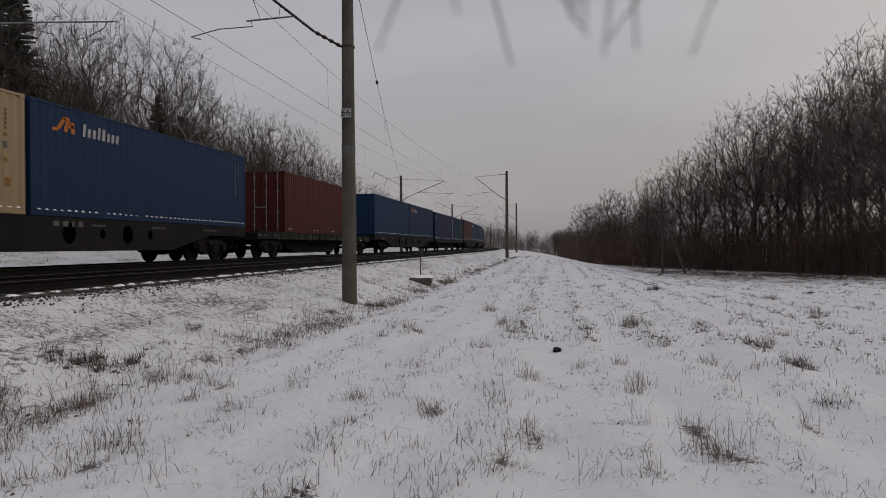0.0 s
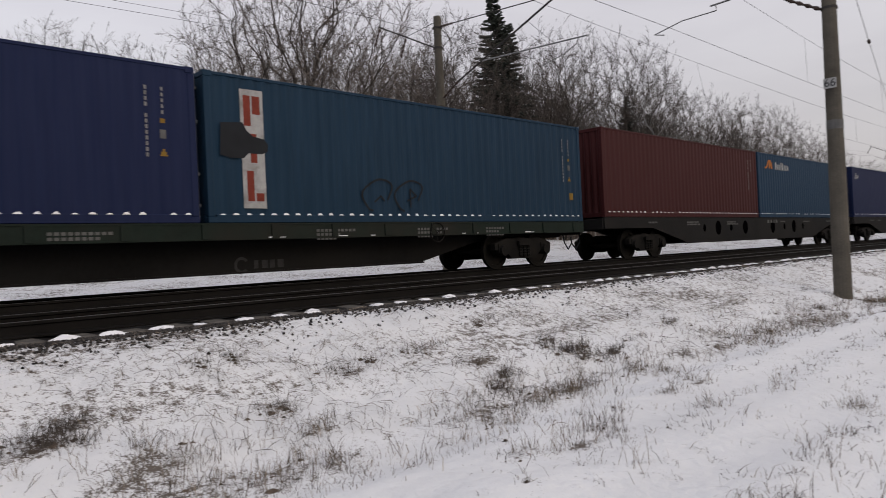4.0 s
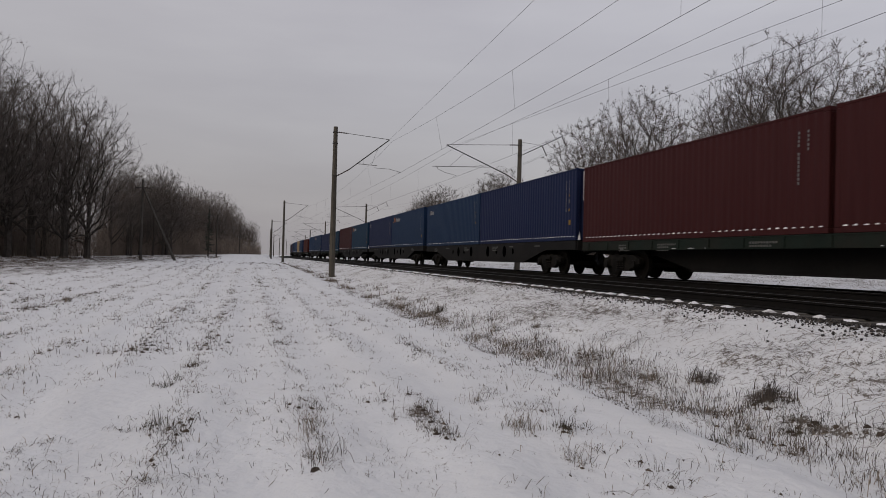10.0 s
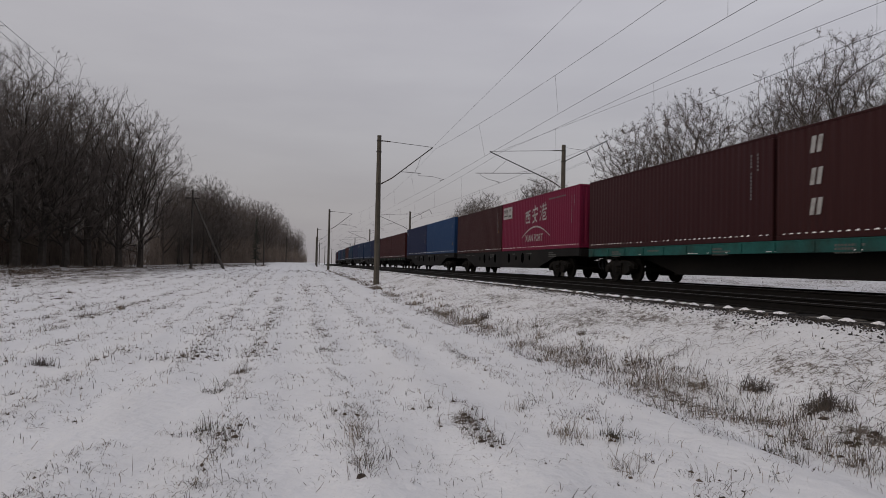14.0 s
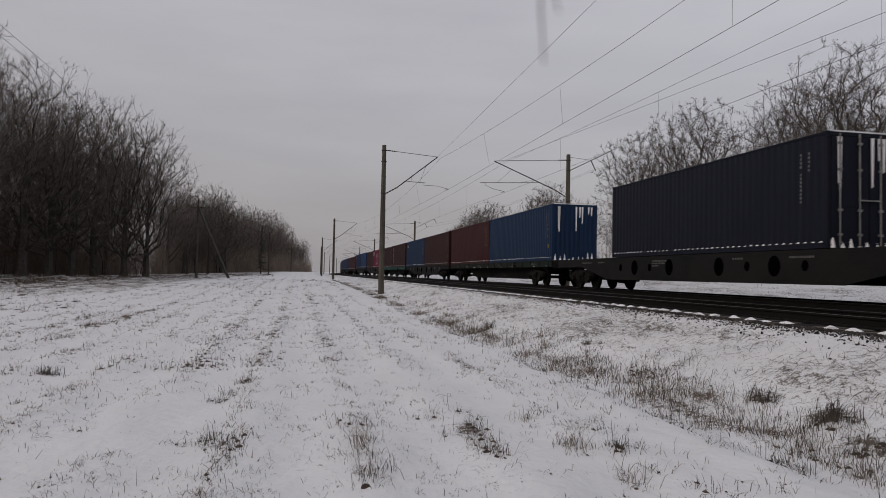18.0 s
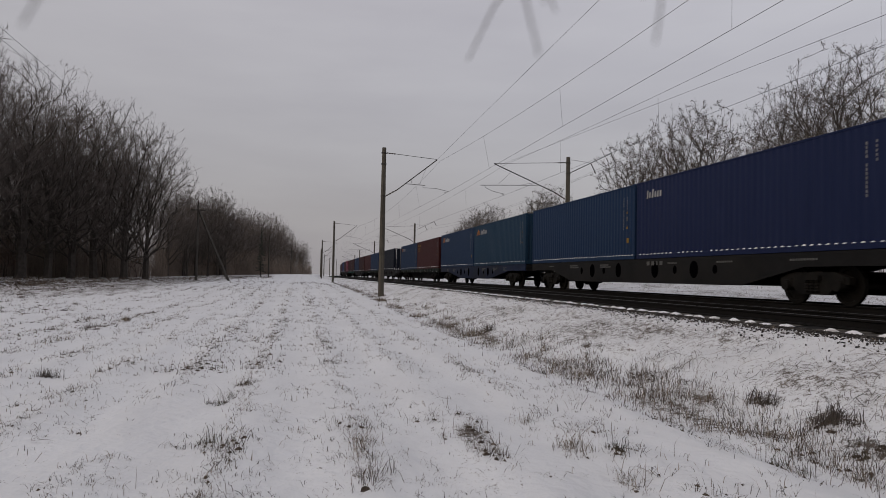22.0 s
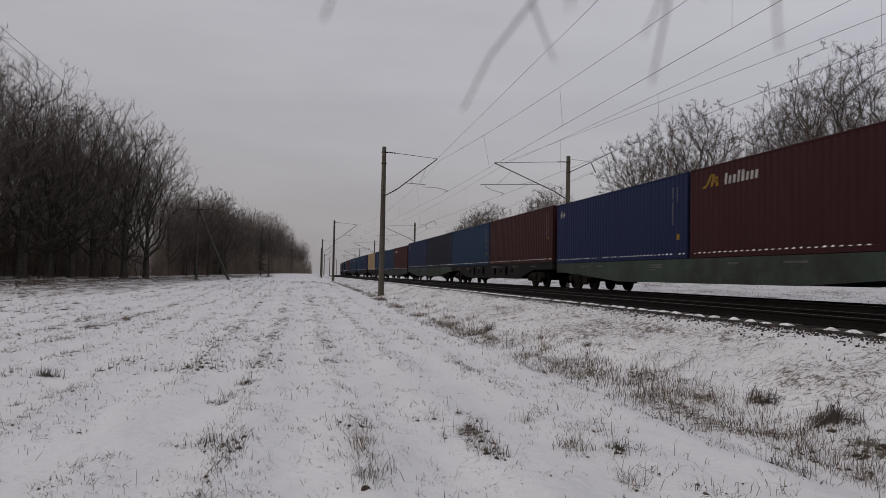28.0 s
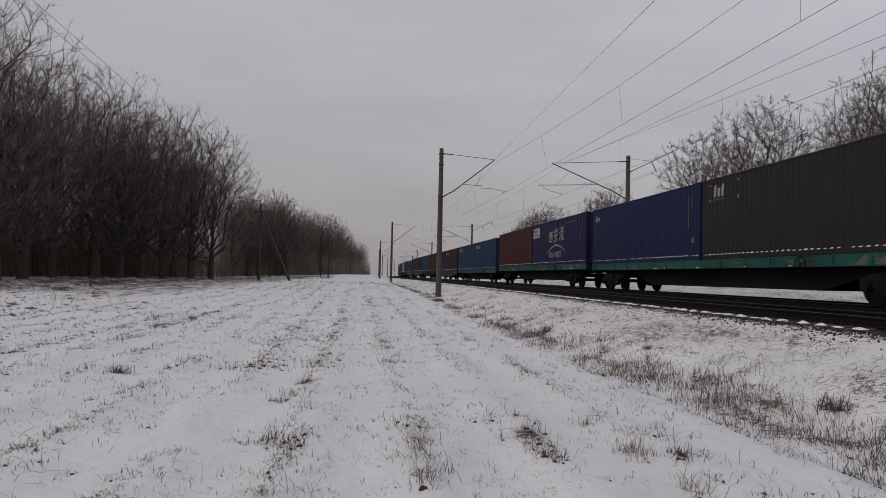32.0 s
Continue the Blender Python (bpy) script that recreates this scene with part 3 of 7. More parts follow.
def build_tracks():
    bed = [(-1.75, -0.36), (-1.6, -0.27), (-1.45, -0.21), (-1.36, -0.19), (-0.9, -0.17), (0, -0.2), (0.9, -0.17), (1.5, -0.16), (2.0, -0.2), (2.6, -0.17), (3.2, -0.13), (4.06, -0.16), (5.0, -0.13), (5.6, -0.12), (5.9, -0.2), (6.6, -0.5)]
    fine = []
    for (a, za), (b, zb) in zip(bed, bed[1:]):
        m = max(1, round((b - a) / 0.25))
        fine += [(a + (b - a) * i / m, za + (zb - za) * i / m) for i in range(m)]
    me = sweep("ballast", fine + [bed[-1]], -700, 480, 0.25, NEAR_Y, NEAR_RAIL - 0.03, M["ballast"], closed=False, rough=0.05)
    me.shade_smooth()
    tagged(new("ballast_bed", me), "dark crushed-stone ballast bed of a double railway line", "ballast", kind="structure")
    head = [(-0.075, -0.18), (0.075, -0.18), (0.075, -0.165), (0.012, -0.145), (0.010, -0.05), (0.036, -0.035), (0.037, -0.006), (0.030, -0.002), (-0.030, -0.002), (-0.037, -0.006), (-0.036, -0.035), (-0.010, -0.05), (-0.012, -0.145), (-0.075, -0.165)]
    top = [(-0.029, -0.003), (0.029, -0.003), (0.026, 0.0015), (-0.026, 0.0015)]
    rng = random.Random(5)
    for name, yc, zr in (("near_track", NEAR_Y, NEAR_RAIL), ("far_track", FAR_Y, FAR_RAIL)):
        tr = tagged(new(name), "railway track of worn steel rails on concrete sleepers", "railway track", kind="structure")
        tr.empty_display_size = 0.2
        for s in (-0.797, 0.797):
            rail = part("rail", sweep("rail", head, -700, 480, 2.0, yc + s, zr, M["rail"]), None, tr, "dark rusty steel rail")
            part("running_surface", sweep("running_surface", top, -700, 480, 2.0, yc + s, zr, M["rail_top"]), None, rail, "bright worn rail head")
        # concrete sleepers, tapering in the middle
        bm = bmesh.new()
        vs = []
        for yy, w, h in ((-1.35, 0.13, 0.0), (-1.33, 0.14, 0.02), (-0.55, 0.13, 0.025), (0, 0.11, -0.03), (0.55, 0.13, 0.025), (1.33, 0.14, 0.02), (1.35, 0.13, 0.0)):
            vs.append([bm.verts.new(c) for c in ((-w - 0.02, yy, -0.16), (-w, yy, h - 0.01), (-w + 0.03, yy, h), (w - 0.03, yy, h), (w, yy, h - 0.01), (w + 0.02, yy, -0.16))])
        for p, q in zip(vs, vs[1:]):
            for i in range(5):
                bm.faces.new((p[i], q[i], q[i + 1], p[i + 1]))
        bm.faces.new(vs[0])
        bm.faces.new(vs[-1][::-1])
        bmesh.ops.recalc_face_normals(bm, faces=bm.faces[:])
        sl = bpy.data.meshes.new("sleeper")
        bm.to_mesh(sl)
        bm.free()
        sl.materials.append(M["sleeper"])
        sv, sf = [tuple(v.co) for v in sl.vertices], [tuple(p.vertices) for p in sl.polygons]
        jv, jf, cv, cf = [], [], [], []
        reach = 75 if yc == NEAR_Y else 0
        for i in range(-330, 330):
            a = i * SLEEPER_STEP
            x, yy, h = along(a, yc)
            m = pose(x, yy + rng.uniform(-0.02, 0.02), zr - 0.215, 0, 0, h + rng.uniform(-0.6, 0.6))
            if abs(a) < reach:
                o = new("sleeper", sl)
                o.parent, o.matrix_basis = tr, m
            else:
                k = len(jv)
                jv += [tuple(m @ Vector(v)) for v in sv]
                jf += [tuple(k + q for q in f) for f in sf]
            # caps of snow left on the sleeper ends and between the rails
            if yc == NEAR_Y and abs(a) < 160:
                spots = [(-1.28 + rng.uniform(-0.05, 0.05), 0.17, 1.1), (0.18, 0.40, 0.4), (1.1, 0.18, 0.5)] + [(rng.uniform(-1.6, -1.4), rng.uniform(0.05, 0.11), 0.7) for _ in range(2)]
            elif abs(a) < 160:
                spots = [(0.0, 0.3, 0.5)]
            else:
                spots = []
            for sy, ly, chance in spots:
                if rng.random() > chance * 0.88:
                    continue
                k = len(cv)
                ring = []
                peak = sy < -1.1
                w, ln, hh = rng.uniform(0.08, 0.15) if peak else rng.uniform(0.05, 0.12), ly * rng.uniform(0.6, 1.1), rng.uniform(0.02, 0.055) if peak else rng.uniform(0.010, 0.03)
                ox, oz = rng.uniform(-0.03, 0.03), 0
                if -1.36 < sy < -1.1:
                    w, hh, ox = rng.uniform(0.11, 0.19), rng.uniform(0.008, 0.045), SLEEPER_STEP / 2 + rng.uniform(-0.06, 0.06)
                if sy < -1.36:
                    w, hh, ox, oz = w * 0.7, hh * 0.4, rng.uniform(-0.26, 0.26), -0.45 * (-1.4 - sy)
                for r, z in ((1.0, -0.02), (0.62, 0.45 * hh), (0.14 if peak else 0.45, hh)):
                    for q in range(9):
                        an = q * math.tau / 9
                        ring.append((ox + math.cos(an) * w * r * rng.uniform(0.5, 1.35), sy + math.sin(an) * ln * r * rng.uniform(0.5, 1.35), z + oz + 0.02 + rng.uniform(-0.008, 0.008)))
                cv += [tuple(m @ Vector(v)) for v in ring]
                for t in (0, 9):
                    cf += [(k + t + q, k + t + (q + 1) % 9, k + t + 9 + (q + 1) % 9, k + t + 9 + q) for q in range(9)]
                cf.append(tuple(k + 18 + q for q in range(9)))
        tagged(part("sleepers", mesh_of("sleepers", jv, jf, M["sleeper"]), None, tr), kind="stuff")
        if cv:
            me = mesh_of("snow_patches", cv, cf, M["snow"])
            me.shade_smooth()
            tagged(part("snow_patches", me, None, tr, "small caps of snow on the sleepers"), kind="stuff")


build_tracks()


def build_stones():
    """Loose ballast spilled over the edge of the bank."""
    rng = random.Random(8)
    verts, faces = [], []
    base = [(1, 0, 0), (-1, 0, 0), (0, 1, 0), (0, -1, 0), (0, 0, 1), (0, 0, -1)]
    tri = [(0, 2, 4), (2, 1, 4), (1, 3, 4), (3, 0, 4), (2, 0, 5), (1, 2, 5), (3, 1, 5), (0, 3, 5)]
    for i in range(23000):
        x = rng.gauss(0, 22 if i % 2 else 11)
        yy = 8.40 - abs(rng.gauss(0, 0.27 if i % 3 else 0.40))
        y = yy + bend(x)
        s = rng.uniform(0.011, 0.028)
        z = gz(x, y) + s * 0.3
        if yy > 8.1:
            z = max(z, NEAR_RAIL - 0.24)
        k = len(verts)
        q = Euler((rng.uniform(0, 6), rng.uniform(0, 6), rng.uniform(0, 6))).to_matrix()
        for b in base:
            verts.append(tuple(q @ (Vector(b) * s * rng.uniform(0.6, 1.25)) + Vector((x, y, z))))
        faces += [tuple(k + j for j in t) for t in tri]
    tagged(new("loose_stones", mesh_of("loose_stones", verts, faces, M["stone"])), "loose dark ballast stones spilled along the bank", "stones", kind="stuff")


build_stones()

# ---- masts and overhead line ----
MASTS = [-520, -452, -384, -316, -250, -184, -117.5, -48.3, 18.7, 83.5, 147, 210, 272, 334]
NEAR_MAST, FAR_MAST = 5.5, 18.8
WIRE_NEAR = dict(y=NEAR_Y, contact=7.50, messenger=9.60)
WIRE_FAR = dict(y=FAR_Y, contact=7.45, messenger=9.62)


def insulator(bm, p, q, r=0.055, n=4):
    """Ribbed insulator between two points."""
    p, q = Vector(p), Vector(q)
    pts, rad = [], []
    for i in range(2 * n + 1):
        pts.append(tuple(p.lerp(q, i / (2 * n))))
        rad.append(r if i % 2 else r * 0.45)
    tube(bm, pts, rad, 8)


def build_mast(a, far, number=False):
    y0 = FAR_MAST if far else NEAR_MAST
    x, y, h = along(a, y0)
    base = gz(x, y) - 0.3
    top = 10.32 if not far else 10.38
    s = -1 if far else 1
    root = thing("catenary_mast", pose(x, y, 0, 0, 0, h), "tapered grey concrete mast with steel bracket holding overhead wires", "mast", "masts along the railway")
    lean = random.Random(int(a) + far).uniform(-0.03, 0.03)
    bm = bmesh.new()
    tube(bm, [(0, 0, base), (0.0, 0, base + 3), (lean * 0.6, 0, 6.5), (lean, 0, top)], [0.205, 0.19, 0.165, 0.14], 16)
    part("pole", bm, M["concrete"], root, "weathered concrete pole", smooth=False)
    for z in (7.0, 9.95, 9.2):
        bm = bmesh.new()
        tube(bm, [(0, 0, z - 0.03), (0, 0, z + 0.03)], 0.185, 14)
        part("clamp_band", bm, M["steel"], root)
    # inclined bracket tube, its foot insulator, and the tie rod above; the far brackets reach farther
    arm, foot, tip = (-5.5, 7.32, 9.62) if far else (3.7, 7.02, 9.68)
    bm = bmesh.new()
    tube(bm, [(0, s * 0.95, foot + 0.45), (0, arm, tip)], 0.035, 8)
    part("bracket_tube", bm, M["steel"], root)
    bm = bmesh.new()
    insulator(bm, (0, s * 0.18, foot), (0, s * 0.95, foot + 0.45))
    part("bracket_insulator", bm, M["insulator"], root)
    bm = bmesh.new()
    tube(bm, [(0, s * 0.8, 9.93), (0, arm, tip + 0.02)], 0.018, 6)
    part("tie_rod", bm, M["steel"], root)
    bm = bmesh.new()
    insulator(bm, (0, s * 0.16, 9.97), (0, s * 0.8, 9.93), 0.05)
    part("tie_insulator", bm, M["insulator"], root)
    # registration arm and steady arm
    r0, r1, rz0, rz1 = (-2.1, -6.5, 8.25, 8.06) if far else (1.45, 2.9, 7.92, 7.86)
    bm = bmesh.new()
    tube(bm, [(0, r0, rz0), (0, r1, rz1)], 0.026 if far else 0.024, 6)
    part("registration_arm", bm, M["galvanised"], root)
    k = NEAR_Y - NEAR_MAST if not far else FAR_Y - FAR_MAST
    bm = bmesh.new()
    tube(bm, [(0, r1 * 0.95, rz1), (0, r1 * 0.94, rz1 - 0.16), (0, r1 * 0.4 + k * 0.6, 7.68), (0, k + (0.25 if far else 0.3), 7.50), (0, k, 7.42)], 0.016, 6)
    part("steady_arm", bm, M["galvanised"], root)
    for q in (0.35, 0.72):
        bm = bmesh.new()
        tube(bm, [(0, s * 0.95 + q * (arm - s * 0.95), foot + 0.45 + q * (tip - foot - 0.45)), (0, r0 + q * (r1 - r0), rz0 + q * (rz1 - rz0))], 0.008, 4)
        part("stay_wire", bm, M["wire"], root)
    if far:
        # outrigger on the field side for the feeder line
        bm = bmesh.new()
        tube(bm, [(0, 0.15, 9.25), (0, 3.35, 10.85)], 0.03, 6)
        part("outrigger", bm, M["steel"], root)
        bm = bmesh.new()
        tube(bm, [(0, 0.1, 10.2), (0, 1.75, 10.05)], 0.012, 5)
        part("outrigger_tie", bm, M["steel"], root)
        for q, d in ((1.75, 0.75), (3.3, 0.7)):
            bm = bmesh.new()
            zz = 9.25 + (q - 0.15) * 0.5
            insulator(bm, (0, q, zz - 0.05), (0, q + 0.35, zz - d), 0.05)
            part("string_insulator", bm, M["insulator"], root)
    if not far and a > 100 or far and abs(a) > 300:
        return root
    if not far:
        bm = bmesh.new()
        tube(bm, [(0.20, -0.02, base + 0.3), (0.17, -0.02, 5.0), (0.16, 0, 9.0)], 0.008, 4)
        part("earth_wire", bm, M["wire"], root)
    if number:
        bm = bmesh.new()
        box(bm, -0.225, -0.215, -0.14, 0.14, 5.06, 5.30)
        plate = part("number_plate", bm, M["white_mark"], root, "white number plate with black digits")
        cu = bpy.data.curves.new("digits", "FONT")
        cu.body, cu.size, cu.align_x, cu.align_y = "66", 0.26, "CENTER", "CENTER"
        tmp = bpy.data.objects.new("digits", cu)
        me = bpy.data.meshes.new_from_object(tmp)
        bpy.data.objects.remove(tmp)
        me.transform(pose(-0.23, 0.0, 5.18, 90, 0, -90))
        part("digits", me, M["dark_mark"], plate)
        bm = bmesh.new()
        tube(bm, [(0, 0, 4.1), (0, 0, 4.32)], 0.187, 16)
        part("paint_patch", bm, M["grey_mark"], root, "pale painted band")
    return root


for a in MASTS:
    build_mast(a, False, a == 18.7)
    build_mast(a + (3.3 if a == 83.5 else 0), True)


def wire(name, points, r, label, category="overhead wire"):
    bm = bmesh.new()
    tube(bm, points, r, 5)
    return tagged(part(name, bm, M["wire"]), label, category)


def build_wires():
    for w, tag in ((WIRE_NEAR, "near"), (WIRE_FAR, "far")):
        line = tagged(new("overhead_line"), "bare contact wire hung by droppers from a sagging messenger wire", "overhead line")
        line.empty_display_size = 0.2
        con, mes = [], []
        for i, (a, b) in enumerate(zip(MASTS, MASTS[1:])):
            for k in range(12):
                t = k / 12
                arc = a + (b - a) * t
                st = 0.3 * (1 - 2 * t) * (1 if i % 2 else -1)
                x, y, h = along(arc, w["y"] + st)
                con.append((x, y, w["contact"]))
                x, y, h = along(arc, w["y"] - 0.35 * (1 if tag == "near" else -1) * (1 - 4 * t * (1 - t)))
                mes.append((x, y, w["messenger"] - 0.68 * 4 * t * (1 - t)))
        bm = bmesh.new()
        tube(bm, con, 0.0065, 5)
        part("contact_wire", bm, M["wire"], line)
        bm = bmesh.new()
        tube(bm, mes, 0.0065, 5)
        part("messenger_wire", bm, M["wire"], line)
        for i in range(0, len(con) - 1):
            if i % 12 in (2, 4, 6, 8, 10) and abs(con[i][0]) < 200:
                bm = bmesh.new()
                tube(bm, [con[i], mes[i]], 0.0045, 4)
                part("dropper", bm, M["wire"], line)
    for off, z, sag in ((22.1, 10.7, 0.8), (21.0, 10.05, 0.75)):
        pts = []
        for a, b in zip(MASTS, MASTS[1:]):
            for k in range(10):
                t = k / 10
                x, y, h = along(a + (b - a) * t, off)
                pts.append((x, y, z - 0.6 - sag * 4 * t * (1 - t)))
        wire("feeder_wire", pts, 0.006, "thin dark feeder wire slung between the far masts")
    # strained wires of the overlap between two wire sections
    wire("strained_wire", [(-48.3, 9.15, 9.65), (-20, 8.45, 9.82), (18.7, 7.45, 10.05)], 0.006, "taut bare wire strained between railway masts")
    wire("strained_wire", [(-48.3, 13.6, 9.5), (-34, 13.7, 8.95), (-14, 13.8, 8.15), (5, 13.81, 7.5)], 0.006, "taut bare wire strained between railway masts")
    # strained wire that crosses from the near mast over to the far side
    p, q = Vector((18.75, 5.6, 10.25)), Vector((86.8, 19.0, 10.2))
    pts = [tuple(p.lerp(q, k / 16) - Vector((0, 0, 0.5 * 4 * (k / 16) * (1 - k / 16)))) for k in range(17)]
    cross = wire("crossing_wire", pts, 0.011, "dark wire with insulators slung across the tracks between masts")
    for k in (0.03, 0.24):
        c = p.lerp(q, k) - Vector((0, 0, 2 * k * (1 - k)))
        d = (q - p).normalized() * 0.25
        bm = bmesh.new()
        insulator(bm, tuple(c - d), tuple(c + d), 0.07, 3)
        part("insulator", bm, M["insulator"], cross)


build_wires()

# ---- field power line on timber poles ----


def build_pole(x, y, height, brace=None):
    z = gz(x, y)
    root = thing("power_pole", pose(x, y, z - 0.2), "grey wooden power pole with crossarm and small insulators", "power pole", "poles of the field power line")
    bm = bmesh.new()
    tube(bm, [(0, 0, 0), (0.03, 0, height * 0.5), (0, 0, height + 0.2)], [0.15, 0.13, 0.10], 10)
    part("pole", bm, M["wood"], root)
    if brace:
        bm = bmesh.new()
        bx, by = brace
        dz = gz(x + bx, y + by) - z
        tube(bm, [(bx, by, dz), (bx * 0.5, by * 0.5, height * 0.46), (0.05, 0.05, height * 0.92)], [0.15, 0.13, 0.11], 10)
        part("brace", bm, M["wood"], root, "slanting wooden brace")
    bm = bmesh.new()
    box(bm, -0.05, 0.05, -0.8, 0.8, height - 0.75, height - 0.62)
    part("crossarm", bm, M["wood"], root)
    for o in (-0.72, 0.0, 0.72):
        bm = bmesh.new()
        insulator(bm, (0, o, height - 0.62 + (0.82 if o == 0 else 0)), (0, o, height - 0.38 + (0.82 if o == 0 else 0)), 0.06, 3)
        part("insulator", bm, M["insulator"], root)
    return Vector((x, y, z + height - 0.4))


def polar(azimuth, d):
    """A point at d metres from the eye; azimuth in degrees, left of straight across."""
    return -d * math.sin(radians(azimuth)), d * math.cos(radians(azimuth))


pa, pb = polar(97.63, 84), polar(95.2, 82)
tops = [build_pole(*pa, 8.7, (pb[0] - pa[0], pb[1] - pa[1]))]
pc, pd = polar(-98.2, 82), polar(-99.9, 80)
tops.append(build_pole(*pc, 7.6, (pd[0] - pc[0], pd[1] - pc[1])))
tops.append(build_pole(*polar(92.3, 150), 8.2))
tops.append(build_pole(*polar(90.6, 230), 8.2))
for o in (-0.7, 0.0, 0.7):
    for p, q, sag in ((tops[0], tops[2], 1.0), (tops[2], tops[3], 1.0)):
        a, b = p + Vector((0, o, 0.2)), q + Vector((0, o, 0.2))
        wire("power_wire", [tuple(a.lerp(b, k / 14) - Vector((0, 0, sag * 4 * (k / 14) * (1 - k / 14)))) for k in range(15)], 0.007, "thin wire of the field power line", "power wire")
    if o > 0.5:
        continue
    a = tops[0] + Vector((0, o, 0.2))
    for p, q, sag in ((a, Vector((-29.3, -9.3 + 0.6 * o, 9.0)), 0.5), (Vector((-29.3, -9.3 + 0.6 * o, 9.0)), Vector((-3.0, -9.0 + 0.6 * o, 9.1)), 0.0)):
        wire("power_wire", [tuple(p.lerp(q, k / 14) - Vector((0, 0, sag * 4 * (k / 14) * (1 - k / 14)))) for k in range(15)], 0.007, "thin wire of the field power line", "power wire")

# ---- trees ----


def cone(V, F, p, q, r, sides=3, r2=0.0):
    """A tapered twig from p to q."""
    d = (q - p)
    if d.length < 1e-6:
        return
    d.normalize()
    s = d.cross(Vector((0, 0, 1)) if abs(d.z) < 0.9 else Vector((1, 0, 0))).normalized()
    t = s.cross(d)
    k = len(V)
    ring = [(s * math.cos(i * math.tau / sides) + t * math.sin(i * math.tau / sides)) for i in range(sides)]
    V.extend(tuple(p + v * r) for v in ring)
    if r2:
        V.extend(tuple(q + v * r2) for v in ring)
        F.extend((k + i, k + (i + 1) % sides, k + sides + (i + 1) % sides, k + sides + i) for i in range(sides))
    else:
        V.append(tuple(q))
        F.extend((k + i, k + (i + 1) % sides, k + sides) for i in range(sides))


def sliver(V, F, p, q, w, rng):
    """The finest twig: one thin tapering blade."""
    d = q - p
    s = d.cross(Vector((rng.uniform(-1, 1), rng.uniform(-1, 1), rng.uniform(-1, 1))))
    if s.length < 1e-5:
        return
    s *= w / s.length
    k = len(V)
    V.extend((tuple(p - s), tuple(p + s), tuple(q)))
    F.append((k, k + 1, k + 2))


def tree_meshes(seed, h, spread=0.4, first=0.2, tips=200, twigs=9, sprigs=2, fork=0.75, reachy=0.4, fine=0.010, tip_r=0.017, stems=1, bushy=1.7, leaves=0, red=False, power=0.52, twig=0.07, lumpy=0.28, dark=False):
    """A bare broadleaf tree of height h: every branch tip in a lobed crown joins the limb that leads to it by the shortest way;
    limbs thicken with the number of tips that they carry."""
    rng = random.Random(seed)
    mid_z, half_z, half_r = h * (0.5 + first * 0.5), h * (0.5 - first * 0.5), h * spread
    at, up = [], []                                   # nodes: place, parent
    room = tips * 8 + 400
    A, heading, length = np.zeros((room, 3)), np.zeros((room, 3)), np.zeros(room)   # place, direction, way from the ground

    def node(p, parent):
        at.append(Vector(p))
        up.append(parent)
        k = len(at) - 1
        A[k] = at[k]
        length[k] = 0.0 if parent < 0 else length[parent] + (at[parent] - at[k]).length
        heading[k] = (0.0, 0.0, 1.0) if parent < 0 else (at[k] - at[parent]).normalized()
        return k

    for k in range(stems):
        az, out = rng.uniform(0, math.tau), (0.0 if stems == 1 else h * rng.uniform(0.01, 0.05))
        j = node((math.cos(az) * out, math.sin(az) * out, -0.3), -1)
        top = h * fork * (1 if stems == 1 else rng.uniform(0.5, 1.0))
        n = max(3, int(top / 0.8))
        drift = Vector((math.cos(az), math.sin(az), 0)) * (0.0 if stems == 1 else 0.25)
        for i in range(1, n + 1):
            w = 0.05 * h / 20
            p = at[j] + Vector((rng.gauss(0, w), rng.gauss(0, w), 0)) + drift * top / n
            p.z = top * i / n
            j = node(p, j)
    goals, i = [], 0
    while len(goals) < tips:
        i += 1
        dz, az = 1 - 2 * ((i * 0.61803399 + 0.013 * rng.random()) % 1.0), i * 2.39996 * 1.3 + rng.uniform(-0.1, 0.1)
        d = Vector((math.cos(az) * math.sqrt(1 - dz * dz), math.sin(az) * math.sqrt(1 - dz * dz), dz))
        lobe = 1 + lumpy * noise.noise(d * 2.3 + Vector((seed * 1.7, 0, 0)))
        r = rng.random() ** (1 / bushy) * lobe
        narrow = 1.0 if d.z > 0 else 1.0 - 0.35 * d.z * d.z
        p = Vector((d.x * half_r * r * narrow, d.y * half_r * r * narrow, mid_z + d.z * half_z * min(r, 1.02)))
        if p.z > 0.05 * h:
            goals.append(p)
    foot = Vector((0, 0, first * h * 0.6))
    goals.sort(key=lambda p: (p - foot).length)
    ends = []
    for g in goals:
        n = len(at)
        d = A[:n] - np.array(g)
        away = np.sqrt((d ** 2).sum(1)) + 1e-6
        bend_by = 1 + (d * heading[:n]).sum(1) / away
        cost = away * (1 + 0.9 * bend_by) + reachy * length[:n] + np.maximum(0, d[:, 2])
        cost[A[:n, 2] < first * h * 0.55] += h
        j = int(cost.argmin())
        p = at[j]
        ln = (g - p).length
        c = p + (Vector(heading[j]) * 0.30 + (g - p) / ln * 0.20) * ln
        n = max(2, min(7, int(ln / (0.045 * h)) + 1))
        k = j
        for i in range(1, n + 1):
            t = i / n
            q = p * (1 - t) ** 2 + c * 2 * t * (1 - t) + g * t * t
            if i < n:
                q += Vector((rng.gauss(0, 0.035), rng.gauss(0, 0.035), rng.gauss(0, 0.03))) * ln / n
            k = node(q, k)
        ends.append(k)
    carried = [0.0] * len(at)
    for e in ends:
        while e >= 0:
            carried[e] += 1
            e = up[e]
    TV, TF, CV, CF, LV, LF = [], [], [], [], [], []
